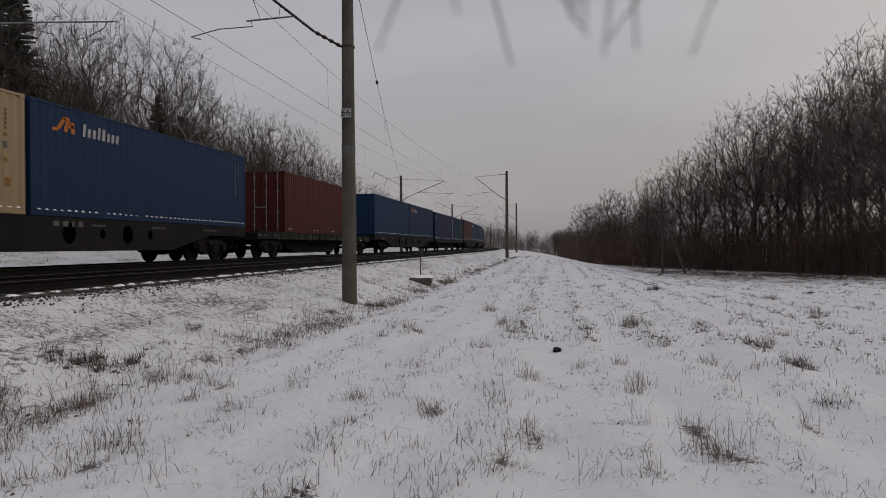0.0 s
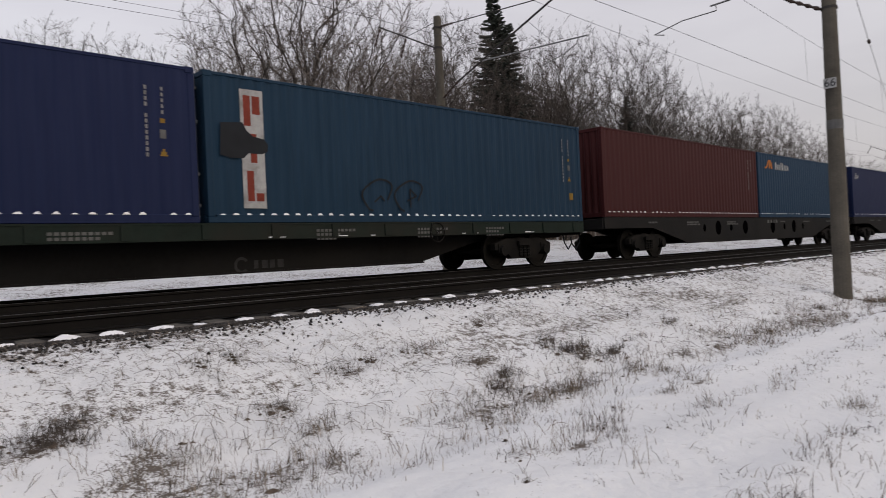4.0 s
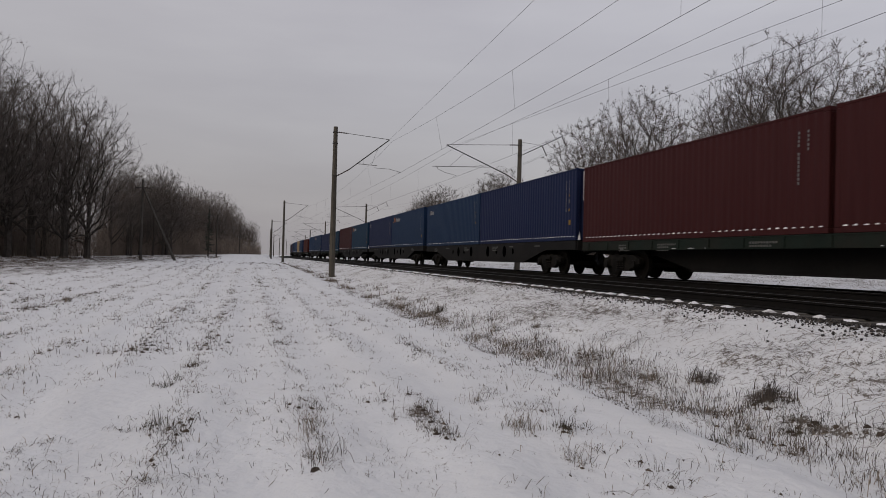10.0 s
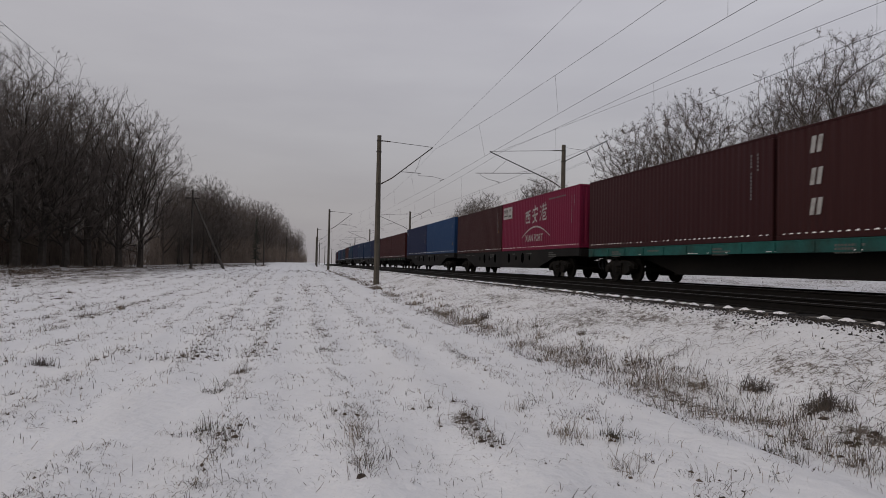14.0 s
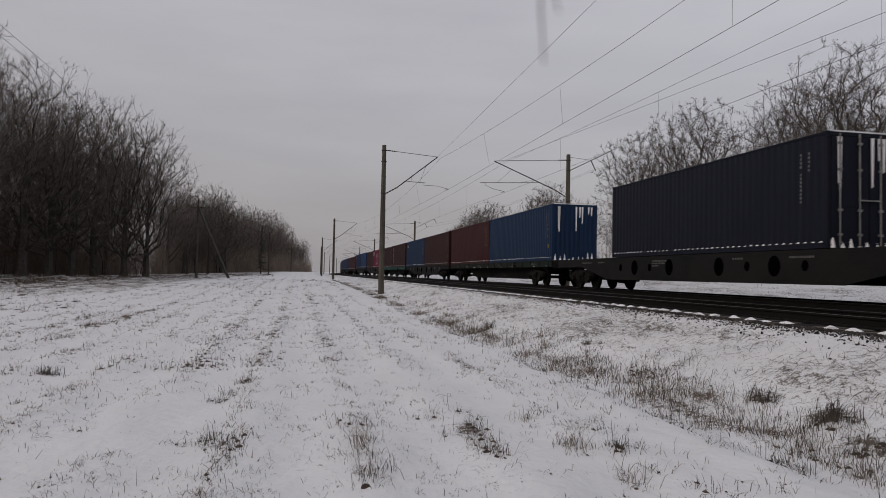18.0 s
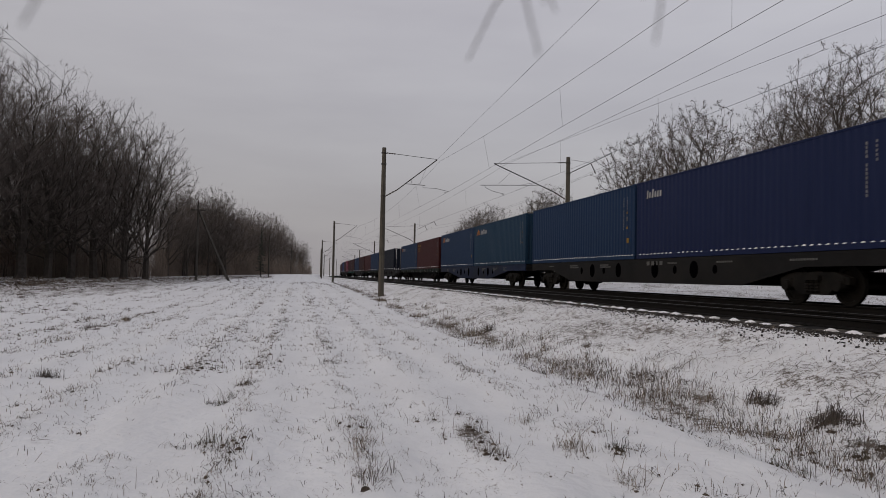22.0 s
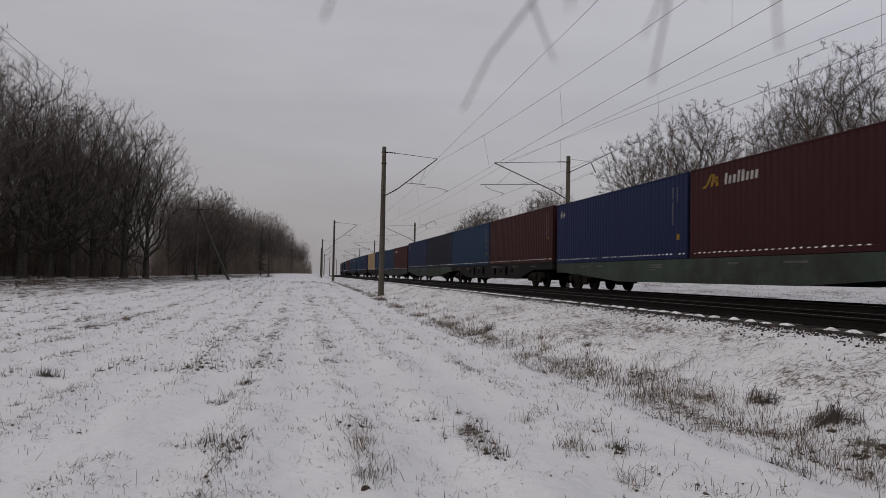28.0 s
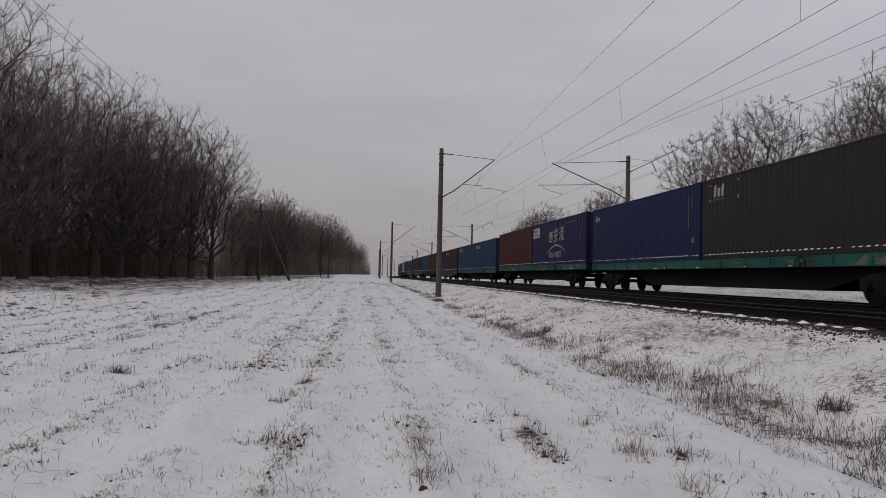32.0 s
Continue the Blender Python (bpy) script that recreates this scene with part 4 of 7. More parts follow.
    rad = [tip_r * max(c, 0.5) ** power for c in carried]
    for i, j in enumerate(up):
        if j < 0 or carried[i] == 0:
            continue
        r0, r1 = min(rad[j], rad[i] * 1.6), rad[i]
        if up[j] < 0:
            r0 *= 1.35
        if carried[i] > 5:
            cone(TV, TF, at[j], at[i], r0, 6 if carried[i] > 40 else 4, r1)
        elif carried[i] > 1:
            cone(CV, CF, at[j], at[i], min(r0, r1 * 1.2), 3, r1 * 0.9)
        else:
            d = (at[i] - at[j]).cross(Vector((rng.uniform(-1, 1), rng.uniform(-1, 1), rng.uniform(-1, 1)))).normalized() * r1
            k = len(CV)
            CV.extend((tuple(at[j] - d), tuple(at[j] + d), tuple(at[i] + d * 0.8), tuple(at[i] - d * 0.8)))
            CF.append((k, k + 1, k + 2, k + 3))

    def turned(d, angle):
        az = rng.uniform(0, math.tau)
        s = d.cross(Vector((0.3, 0.2, 1)) if abs(d.z) < 0.9 else Vector((1, 0, 0))).normalized()
        return (d * math.cos(angle) + (s * math.cos(az) + s.cross(d) * math.sin(az)) * math.sin(angle)).normalized()

    size = twig * h
    for e in ends:
        chain = [e]
        while up[chain[-1]] >= 0 and carried[up[chain[-1]]] < 3 and len(chain) < 5:
            chain.append(up[chain[-1]])
        if len(chain) < 2:
            chain.append(up[e])
        for _ in range(twigs):
            u = rng.random() ** 1.3 * (len(chain) - 1)
            k = min(len(chain) - 2, int(u))
            p = at[chain[k]].lerp(at[chain[k + 1]], u - k)
            d = turned((at[chain[k]] - at[chain[k + 1]]).normalized(), rng.uniform(0.15, 0.95))
            d = (d + Vector((0, 0, 0.15))).normalized()
            ln = size * rng.uniform(0.5, 1.25)
            q = p + d * ln
            o = Vector((q.x / half_r, q.y / half_r, (q.z - mid_z) / half_z))
            if o.length > 0.97 + 0.22 * noise.noise(o.normalized() * 3.1 + Vector((seed, 0, 0))):
                ln *= 0.5
                q = p + d * ln
            sliver(CV, CF, p, q, fine * 1.25, rng)
            for _ in range(sprigs):
                s = p.lerp(q, rng.uniform(0.2, 0.95))
                sliver(CV, CF, s, s + turned(d, rng.uniform(0.3, 0.8)) * ln * rng.uniform(0.3, 0.7), fine, rng)
            if leaves and rng.random() < leaves:
                for _ in range(3):
                    c = p.lerp(q, rng.random()) + Vector((rng.uniform(-0.1, 0.1), rng.uniform(-0.1, 0.1), rng.uniform(-0.1, 0.1)))
                    a = Vector((rng.uniform(-1, 1), rng.uniform(-1, 1), rng.uniform(-1, 1))).normalized() * 0.06
                    b = a.orthogonal().normalized() * 0.042
                    m = len(LV)
                    LV.extend((tuple(c - a), tuple(c + b), tuple(c + a), tuple(c - b)))
                    LF.append((m, m + 1, m + 2, m + 3))
    tw = M["twig_red"] if red else M["twig_dark"] if dark else M["twig"]
    out = [mesh_of("trunk", TV, TF, M["bark"]), mesh_of("crown", CV, CF, tw)]
    out.append(mesh_of("leaves", LV, LF, M["dry_leaf"]) if LV else None)
    return out


def spruce_meshes(seed, h, width=0.25, per=18):
    rng = random.Random(seed)
    TV, TF, CV, CF = [], [], [], []
    cone(TV, TF, Vector((0, 0, -0.3)), Vector((0, 0, h)), h * 0.016, 7)
    for i in range(int(h * per)):
        f = 0.12 + 0.88 * (i + rng.random()) / (h * per)
        ln = (1.03 - f) * h * width * rng.uniform(0.7, 1.15) + 0.12
        az = rng.uniform(0, math.tau)
        p = Vector((0, 0, f * h))
        d = Vector((math.cos(az), math.sin(az), -0.25 + 0.5 * f + rng.uniform(-0.22, 0.22)))
        e = p + d * ln
        cone(CV, CF, p, e, 0.025, 3)
        side = Vector((-d.y, d.x, 0)).normalized()
        for k in range(8):
            g = 0.15 + 0.85 * k / 8
            c = p.lerp(e, g)
            for s in (-1, 1):
                q = c + (side * s * rng.uniform(0.5, 0.9) + d * 0.5 + Vector((0, 0, rng.uniform(-0.5, 0.05)))) * (ln * 0.30 * (1.1 - g) + 0.14)
                cone(CV, CF, c, q, 0.075, 3)
    return [mesh_of("trunk", TV, TF, M["bark"]), mesh_of("crown", CV, CF, M["needle"]), None]


def plant(meshes, x, y, scale, turn, label, group, tilt=0.0, name="tree"):
    root = thing(name, pose(x, y, gz(x, y), tilt, 0, turn) @ Matrix.Scale(scale, 4), label, "tree", group)
    for me, nm in zip(meshes, ("trunk", "crown", "leaves")):
        if me:
            part(nm, me, None, root)
    return root


OAK = [tree_meshes(11 + i, 20, 0.36, 0.10, 850, 4, 3, fork=0.5, reachy=0.5, fine=0.0125, tip_r=0.0120, twig=0.050) for i in range(4)]
TALL = [tree_meshes(31 + i, 18, 0.27, 0.08, 620, 5, 3, fork=0.55, reachy=0.5, fine=0.0095, tip_r=0.0090, twig=0.050, power=0.54, dark=True) for i in range(4)]
YOUNG = [tree_meshes(41 + i, 18, 0.26, 0.08, 260, 4, 3, fork=0.6, reachy=0.6, fine=0.0190, tip_r=0.0120, twig=0.062, dark=i > 0) for i in range(3)]
ROUND = [tree_meshes(51 + i, 14, 0.34, 0.20, 1150, 6, 3, fork=0.34, reachy=0.34, fine=0.0070, tip_r=0.0068, twig=0.042, power=0.55, bushy=2.2, lumpy=0.4, dark=True, leaves=0.2 if i < 2 else 0.08) for i in range(3)]
SHRUB = [tree_meshes(71 + i, 6, 0.42, 0.04, 90, 5, 2, fork=0.7, reachy=0.4, fine=0.012, tip_r=0.008, stems=5, twig=0.10, red=True) for i in range(2)]
SPRUCE = [spruce_meshes(91 + i, 15, 0.27, 24) for i in range(2)]
SLIM = [spruce_meshes(95, 15, 0.15, 9)]


def grow_woods():
    rng = random.Random(21)
    oak = "tall bare broadleaf tree with dark spreading limbs at the wood's edge"
    tall = "slender bare tree with fine upright twigs among others"
    rnd = "rounded bare tree with a few withered leaves beside the railway"
    shrub = "low bare shrub with reddish brown stems in the undergrowth"
    conifer = "dark green spruce among bare trees"

    def put(kind, h0, x, y, h, label, group, name="tree"):
        plant(rng.choice(kind), x, y, h / h0 * rng.uniform(0.89, 1.0), rng.uniform(0, 360), label, group, rng.uniform(-2, 2), name)

    # belt behind the line, on the side from which the train comes
    g = "trees behind the railway"
    for x, h in ((9, 9.5), (12.5, 10.5), (17.5, 13.5), (21, 17.5), (25.5, 15), (29.5, 14.5), (33.5, 16), (38, 15.5), (42.5, 17), (47, 16), (52, 17), (57, 16.5), (62, 16), (67, 15), (72, 14.5), (78, 14.5), (84, 15), (91, 14.5), (99, 14), (107, 13), (116, 12.5), (126, 11.5), (138, 11), (152, 11), (168, 11)):
        y = 32 + bend(x) + rng.uniform(-2, 2)
        put(OAK if x in (21, 17.5, 25.5) else TALL, 20 if x in (21, 17.5, 25.5) else 18, x, y, h * 1.08, oak if x in (21, 17.5, 25.5) else tall, g)
    for x, h in ((15, 12), (24, 13), (31, 14), (36, 15), (41, 14), (46, 15), (50, 15), (55, 15.5), (60, 15), (65, 14), (70, 14), (76, 14), (82, 13.5), (88, 14), (95, 13), (103, 12.5), (112, 12), (121, 12), (131, 11), (145, 11), (160, 11)):
        put(YOUNG, 18, x + rng.uniform(-2, 2), 38 + bend(x) + rng.uniform(-2, 3), h, tall, g)
    for i in range(30):
        x = 20 + 120 * (i + rng.random()) / 30
        put(YOUNG if i % 3 else OAK, 18 if i % 3 else 20, x, 42 + bend(x) + rng.uniform(-2, 5), (15.5 if x < 70 else 13.5 if x < 100 else 11.5) * rng.uniform(0.9, 1.08), tall if i % 3 else oak, g)
    for i in range(20):
        x = 35 + 50 * (i + rng.random()) / 20
        put(TALL if i % 4 else OAK, 18 if i % 4 else 20, x, 35 + bend(x) + rng.uniform(-2, 12), (16.5 if 20 < x < 58 else 14) * rng.uniform(0.9, 1.1), tall if i % 4 else oak, g)
    for x, y, h in ((39.7, 34, 18.8), (43.5, 36, 17.5), (53, 31.5, 12.5), (58, 32, 12)):
        put(SPRUCE, 15, x, y, h, conifer, g)
    for i in range(30):
        x = rng.uniform(-30, 130)
        put(SHRUB, 6, x, 28.5 + bend(x) + rng.uniform(-1.5, 9), rng.uniform(3.5, 6.5), shrub, g, "shrub")
    # scattered trees behind the line, where the train goes
    g = "trees beyond the receding train"
    for x, y, h in ((-66.5, 34, 15.5), (-57, 34, 15.2), (-47.5, 35, 13.2), (-42.5, 34, 15), (-38.3, 34, 15.5), (-33.5, 36, 11.8), (-28.5, 34, 12.8), (-23, 38, 11), (-17.5, 36, 11.5), (-10, 40, 11), (-3, 42, 11), (4, 40, 10.5), (-97, 35, 13.5), (-103, 36, 12.5), (-92, 38, 11), (-128, 35, 13.5), (-136, 35, 14), (-145, 36, 14), (-120, 40, 12), (-155, 37, 12), (-53, 40, 11), (-78, 42, 9), (-85, 40, 8), (-168, 38, 12), (-182, 40, 12), (-200, 41, 11), (-220, 43, 11), (-245, 45, 11)):
        put(ROUND, 14, x, y, h * 1.01, rnd, g)
    # wood across the field, where the train goes
    g = "wood at the edge of the field"
    edge = [(118, 62, 21), (115.5, 66, 22), (113.5, 72, 23), (111.5, 78, 22.5), (109.5, 80, 22.5), (107.8, 83, 22), (106, 84, 21), (104.4, 86, 20.5), (102.6, 86, 19.5), (101, 88, 17), (110.5, 92, 22), (107, 95, 21), (104, 98, 20), (113, 88, 22), (116.5, 80, 22), (119.5, 76, 22), (102.5, 104, 18), (108, 110, 21), (121, 66, 21), (124, 70, 21), (128, 70, 21), (115, 100, 21)]
    for az, d, h in edge:
        put(OAK, 20, *polar(az + rng.uniform(-0.4, 0.4), d), h * (1.20 if az > 116.5 else 1.02), oak, g)
    for i in range(60):
        t = (i + rng.random()) / 60
        az, d = 99.8 - 10.3 * t + rng.uniform(-0.3, 0.3), 118 + 230 * t * t + rng.uniform(0, 25)
        put(YOUNG if i % 4 else OAK, 18 if i % 4 else 20, *polar(az, d), (16.2 + 5.8 * t if t < 0.85 else 17) * rng.uniform(0.85, 1.08), tall, g)
    for i in range(34):
        az = 102.5 + 20 * (i + rng.random()) / 34
        put(YOUNG, 18, *polar(az, np.interp(az, [102, 110, 122], [104, 98, 84]) + rng.uniform(0, 26)), rng.uniform(10, 15.5), tall, g)
    put(SLIM, 15, *polar(92.9, 146), 10, conifer, g)
    for i in range(40):
        az = rng.uniform(90, 122)
        d = (95 if az > 100 else 120 + (100 - az) * 18) + rng.uniform(0, 14) - (20 if az > 110 else 0)
        put(SHRUB, 6, *polar(az, d), rng.uniform(3, 5.5), shrub, g, "shrub")
    # wood across the field, where the train comes from
    g = "wood beyond the field"
    for az, d, h in ((-113.5, 70, 19), (-112, 78, 20.5), (-110.6, 84, 20.5), (-109, 86, 18.5), (-107.5, 88, 19.5), (-106.2, 90, 20.5), (-105, 90, 19), (-103.6, 92, 18), (-102.4, 94, 16), (-101, 96, 15.8), (-99.6, 98, 15), (-98.4, 100, 14), (-97.2, 102, 13), (-115.5, 68, 19), (-118, 66, 19), (-112.8, 92, 21), (-110, 98, 20), (-108, 100, 20), (-105.5, 104, 20), (-103, 104, 17.5), (-100.5, 108, 16), (-98, 112, 14), (-121, 64, 19), (-124, 64, 18), (-117, 84, 22), (-115, 90, 22), (-119.5, 80, 21), (-114, 100, 22), (-111.5, 104, 22), (-122, 82, 21), (-109.5, 110, 21), (-107, 114, 21)):
        put(OAK if rng.random() < 0.25 else YOUNG, 18, *polar(az + rng.uniform(-0.3, 0.3), d), h * (1.22 if az < -108.5 else 1.10), tall, g)
    for i in range(34):
        t = rng.random()
        az, d = -97.5 + 7.8 * t + rng.uniform(-0.2, 0.2), 112 + 190 * t + rng.uniform(0, 20)
        put(YOUNG if i % 3 else ROUND, 18 if i % 3 else 14, *polar(az, d), (10.8 - 1.8 * t) * rng.uniform(0.75, 1.05) + 2.4 + 1.0 * t, tall, g)
    # far trees where the line bends out of sight
    for i in range(26):
        put(YOUNG, 17, *polar(-84.2 - 7.5 * (i + rng.random()) / 26, rng.uniform(250, 330)), rng.uniform(8.5, 11.5), tall, g)
    for az, d, h in ((-94.6, 125, 12.5), (-92.7, 140, 11.5)):
        put(ROUND, 14, *polar(az, d), h + 2, rnd, g)
    for i in range(60):
        t = rng.random()
        az = -91 - 29 * t
        d = (84 if az < -100 else 100 + (az + 100) * 9) + rng.uniform(0, 14) - (14 if az < -108 else 0)
        put(SHRUB, 6, *polar(az, d), rng.uniform(3.5, 6.5), shrub, g, "shrub")


grow_woods()


def grow_thicket(name, spots, h_low, h_high, label, seed, material="twig_red"):
    """Dense brush and young stems that fill a wood near the ground."""
    rng = random.Random(seed)
    V, F = [], []
    for x, y in spots:
        z = gz(x, y)
        h = rng.uniform(h_low, h_high)
        p, q = Vector((x, y, z - 0.1)), Vector((x + rng.uniform(-0.12, 0.12) * h, y + rng.uniform(-0.12, 0.12) * h, z + h))
        cone(V, F, p, q, rng.uniform(0.018, 0.045), 3)
        for k in range(7):
            g = rng.uniform(0.15, 0.95)
            c = p.lerp(q, g)
            e = c + Vector((rng.uniform(-1, 1), rng.uniform(-1, 1), rng.uniform(0.3, 1.4))) * h * 0.22
            sliver(V, F, c, e, 0.022, rng)
    return tagged(new(name, mesh_of(name, V, F, M[material])), label, "thicket", kind="stuff")


rng = random.Random(77)
spots = []
for i in range(7500):
    t = rng.random()
    az = 121 - 32 * t if i % 2 else 100.5 - 11.5 * t
    near = np.interp(az, [88.8, 90, 93, 100, 103, 110, 121], [360, 300, 185, 116, 92, 84, 68])
    spots.append(polar(az, near + abs(rng.gauss(0, 14)) + 2))
for i in range(2500):
    az = rng.uniform(103, 122)
    spots.append(polar(az, np.interp(az, [103, 110, 122], [100, 94, 78]) + rng.uniform(0, 20)))
grow_thicket("thicket", spots, 1.0, 6.5, "dark tangle of bare brush under the trees", 1, "brush")
spots = []
for i in range(6500):
    t = rng.random()
    az = -90.3 - 34 * t
    near = np.interp(az, [-124, -112, -105, -98, -92, -90], [60, 70, 84, 96, 130, 210])
    spots.append(polar(az, near + abs(rng.gauss(0, 12)) + 1))
for i in range(1500):
    spots.append(polar(rng.uniform(-92.5, -84), rng.uniform(230, 340)))
grow_thicket("thicket", spots, 1.5, 6.5, "reddish brown tangle of bare brush under the trees", 2)
spots = []
for i in range(3400):
    x = rng.uniform(4, 190)
    spots.append((x, 30 + bend(x) + abs(rng.gauss(0, 7))))
grow_thicket("thicket", spots, 2.0, 8.0, "tangle of bare brush behind the railway", 3, "brush")
spots = []
for i in range(1800):
    x = rng.uniform(-260, 4)
    spots.append((x, 36 + bend(x) + abs(rng.gauss(0, 6))))
grow_thicket("thicket", spots, 1.0, 4.0, "low bare brush behind the railway", 4, "twig")

# ---- the container train ----
BOX_L, BOX_W, BOX_H = 12.192, 2.438, 2.896
MESHES = {}


def cached(key, build, material, smooth=False):
    """One mesh per key, so that alike parts share it."""
    if key not in MESHES:
        bm = bmesh.new()
        build(bm)
        me = bpy.data.meshes.new(key[0])
        bm.to_mesh(me)
        bm.free()
        me.materials.append(material)
        if smooth:
            me.shade_smooth()
        MESHES[key] = me
    return MESHES[key]


def ribbed(bm, u0, u1, pitch, depth, place):
    """A corrugated sheet; place(u, d, top) gives the corner at u with recess d."""
    us, n = [], max(1, round((u1 - u0) / pitch))
    p = (u1 - u0) / n
    for i in range(n):
        a = u0 + i * p
        us += [(a, 0), (a + p * 0.27, 0), (a + p * 0.5, depth), (a + p * 0.77, depth)]
    us.append((u1, 0))
    lo = [bm.verts.new(place(u, d, False)) for u, d in us]
    hi = [bm.verts.new(place(u, d, True)) for u, d in us]
    for i in range(len(us) - 1):
        bm.faces.new((lo[i], lo[i + 1], hi[i + 1], hi[i]))


HL, HW = BOX_L / 2, BOX_W / 2


def make_side(s, deep=0.012):
    def build(bm):
        ribbed(bm, -HL + 0.12, HL - 0.12, 0.278, deep, lambda u, d, t: (u, s * (HW - 0.012 - d), BOX_H - 0.07 if t else 0.155))
    return build


def make_end(s):
    def build(bm):
        ribbed(bm, -HW + 0.10, HW - 0.10, 0.25, 0.045, lambda u, d, t: (s * (HL - 0.012 - d), u, BOX_H - 0.11 if t else 0.15))
    return build


def make_roof(bm):
    ribbed(bm, -HL + 0.10, HL - 0.10, 0.42, -0.018, lambda u, d, t: (u, HW - 0.05 if t else -HW + 0.05, BOX_H - 0.035 - d))


def make_floor(bm):
    box(bm, -HL + 0.1, HL - 0.1, -HW + 0.05, HW - 0.05, 0.10, 0.15)


def make_post(sx, sy):
    def build(bm):
        x, y = sx * (HL - 0.07), sy * (HW - 0.055)
        box(bm, x - 0.068, x + 0.068, y - 0.052, y + 0.052, 0.118, BOX_H - 0.118)
        bevel(bm, 0.012)
    return build


def make_casting(sx, sy, top):
    def build(bm):
        x, y = sx * (HL - 0.089), sy * (HW - 0.081)
        z = BOX_H - 0.118 if top else 0
        box(bm, x - 0.09, x + 0.09, y - 0.082, y + 0.082, z, z + 0.118)
        bevel(bm, 0.01)
        # oval hole in the outer face, as a shallow dark boss
        yy = sy * (HW + 0.0025)
        ring = [bm.verts.new((x + 0.04 * math.cos(k * math.tau / 10), yy, z + 0.06 + 0.03 * math.sin(k * math.tau / 10))) for k in range(10)]
        bm.faces.new(ring)
    return build


def make_rail(sy, top):
    def build(bm):
        z0, z1 = (BOX_H - 0.075, BOX_H - 0.012) if top else (0.0, 0.158)
        w = 0.06 if top else 0.05
        y = sy * (HW - w / 2 - 0.002)
        box(bm, -HL + 0.17, HL - 0.17, y - w / 2, y + w / 2, z0, z1)
        bevel(bm, 0.008)
    return build


def make_end_beam(sx, top):
    def build(bm):
        z0, z1 = (BOX_H - 0.115, BOX_H - 0.01) if top else (0.005, 0.155)
        x = sx * (HL - 0.05)
        box(bm, x - 0.045, x + 0.045, -HW + 0.16, HW - 0.16, z0, z1)
        bevel(bm, 0.01)
    return build


def make_door(sx, sy):
    def build(bm):
        x = sx * (HL - 0.04)
        box(bm, x - 0.025, x + 0.025, min(sy * 0.012, sy * 1.09), max(sy * 0.012, sy * 1.09), 0.16, BOX_H - 0.12)
        bevel(bm, 0.01)
        for z in (0.55, 1.15, 1.75, 2.35):
            box(bm, x + sx * 0.02, x + sx * 0.034, min(sy * 0.08, sy * 1.02), max(sy * 0.08, sy * 1.02), z - 0.10, z + 0.10)
    return build


def make_bar(sx, y):
    def build(bm):
        x = sx * (HL + 0.012)
        tube(bm, [(x, y, 0.07), (x, y, BOX_H - 0.05)], 0.019, 6)
        for z in (0.35, 0.95, 1.95, 2.6):
            box(bm, x - 0.03, x + 0.03, y - 0.05, y + 0.05, z - 0.03, z + 0.03)
    return build


def make_handle(sx, y):
    def build(bm):
        x = sx * (HL + 0.03)
        box(bm, x - 0.012, x + 0.012, y - 0.03, y + 0.42 * (1 if y < 0 else -1) + 0.03, 1.18, 1.22)
    return build


def make_fringe(variant):
    def build(bm):
        rng = random.Random(300 + variant)
        n = round((BOX_L - 0.24) / 0.278)
        p = (BOX_L - 0.24) / n
        for i in range(n):
            if rng.random() < (0.02, 0.08, 0.22, 0.86)[variant]:
                continue
            u = -HL + 0.12 + p * (i + 0.635)
            w, h = p * rng.uniform(0.19, 0.28), rng.uniform(0.022, 0.045)
            y0, y1, z = -HW - 0.003, -HW + 0.04, 0.150
            a = [bm.verts.new(c) for c in ((u - w, y0 + 0.005, z), (u + w, y0 + 0.005, z), (u + w * 0.8, y1, z), (u - w * 0.8, y1, z))]
            b = [bm.verts.new(c) for c in ((u - w * 0.45, y0 + 0.012, z + h * 0.8), (u + w * 0.4, y0 + 0.012, z + h), (u + w * 0.4, y1, z + h * 1.3), (u - w * 0.45, y1, z + h * 1.2))]
            for k in range(4):
                bm.faces.new((a[k], a[(k + 1) % 4], b[(k + 1) % 4], b[k]))
            bm.faces.new(b)
    return build


def make_end_snow(sx):
    def build(bm):
        rng = random.Random(17)
        for i in range(9):
            y = -1.05 + 0.25 * i + rng.uniform(-0.03, 0.03)
            h = rng.uniform(0.10, 0.45)
            x = sx * (HL + 0.004)
            w = 0.07
            v = [bm.verts.new(c) for c in ((x, y - w, 0.02), (x, y + w, 0.02), (x - sx * 0.05, y + w * 0.4, 0.02 + h), (x - sx * 0.05, y - w * 0.3, 0.02 + h * 0.9))]
            q = bm.verts.new((x + sx * 0.05, y, 0.02))
            bm.faces.new(v)
            bm.faces.new((v[0], v[3], q))
            bm.faces.new((v[3], v[2], q))
            bm.faces.new((v[2], v[1], q))
        for i in range(7):
            y = rng.uniform(-1.0, 1.0)
            z1 = BOX_H - 0.13
            z0 = z1 - rng.uniform(0.2, 1.4)
            x = sx * (HL - 0.004)
            bm.faces.new([bm.verts.new(c) for c in ((x, y - 0.035, z0), (x, y + 0.02, z0 + 0.05), (x, y + 0.05, z1), (x, y - 0.05, z1))])
        box(bm, sx * (HL - 0.05) - 0.045, sx * (HL - 0.05) + 0.047, -1.1, 1.1, BOX_H - 0.012, BOX_H + 0.02)
    return build


SKIN = -HW - 0.0035


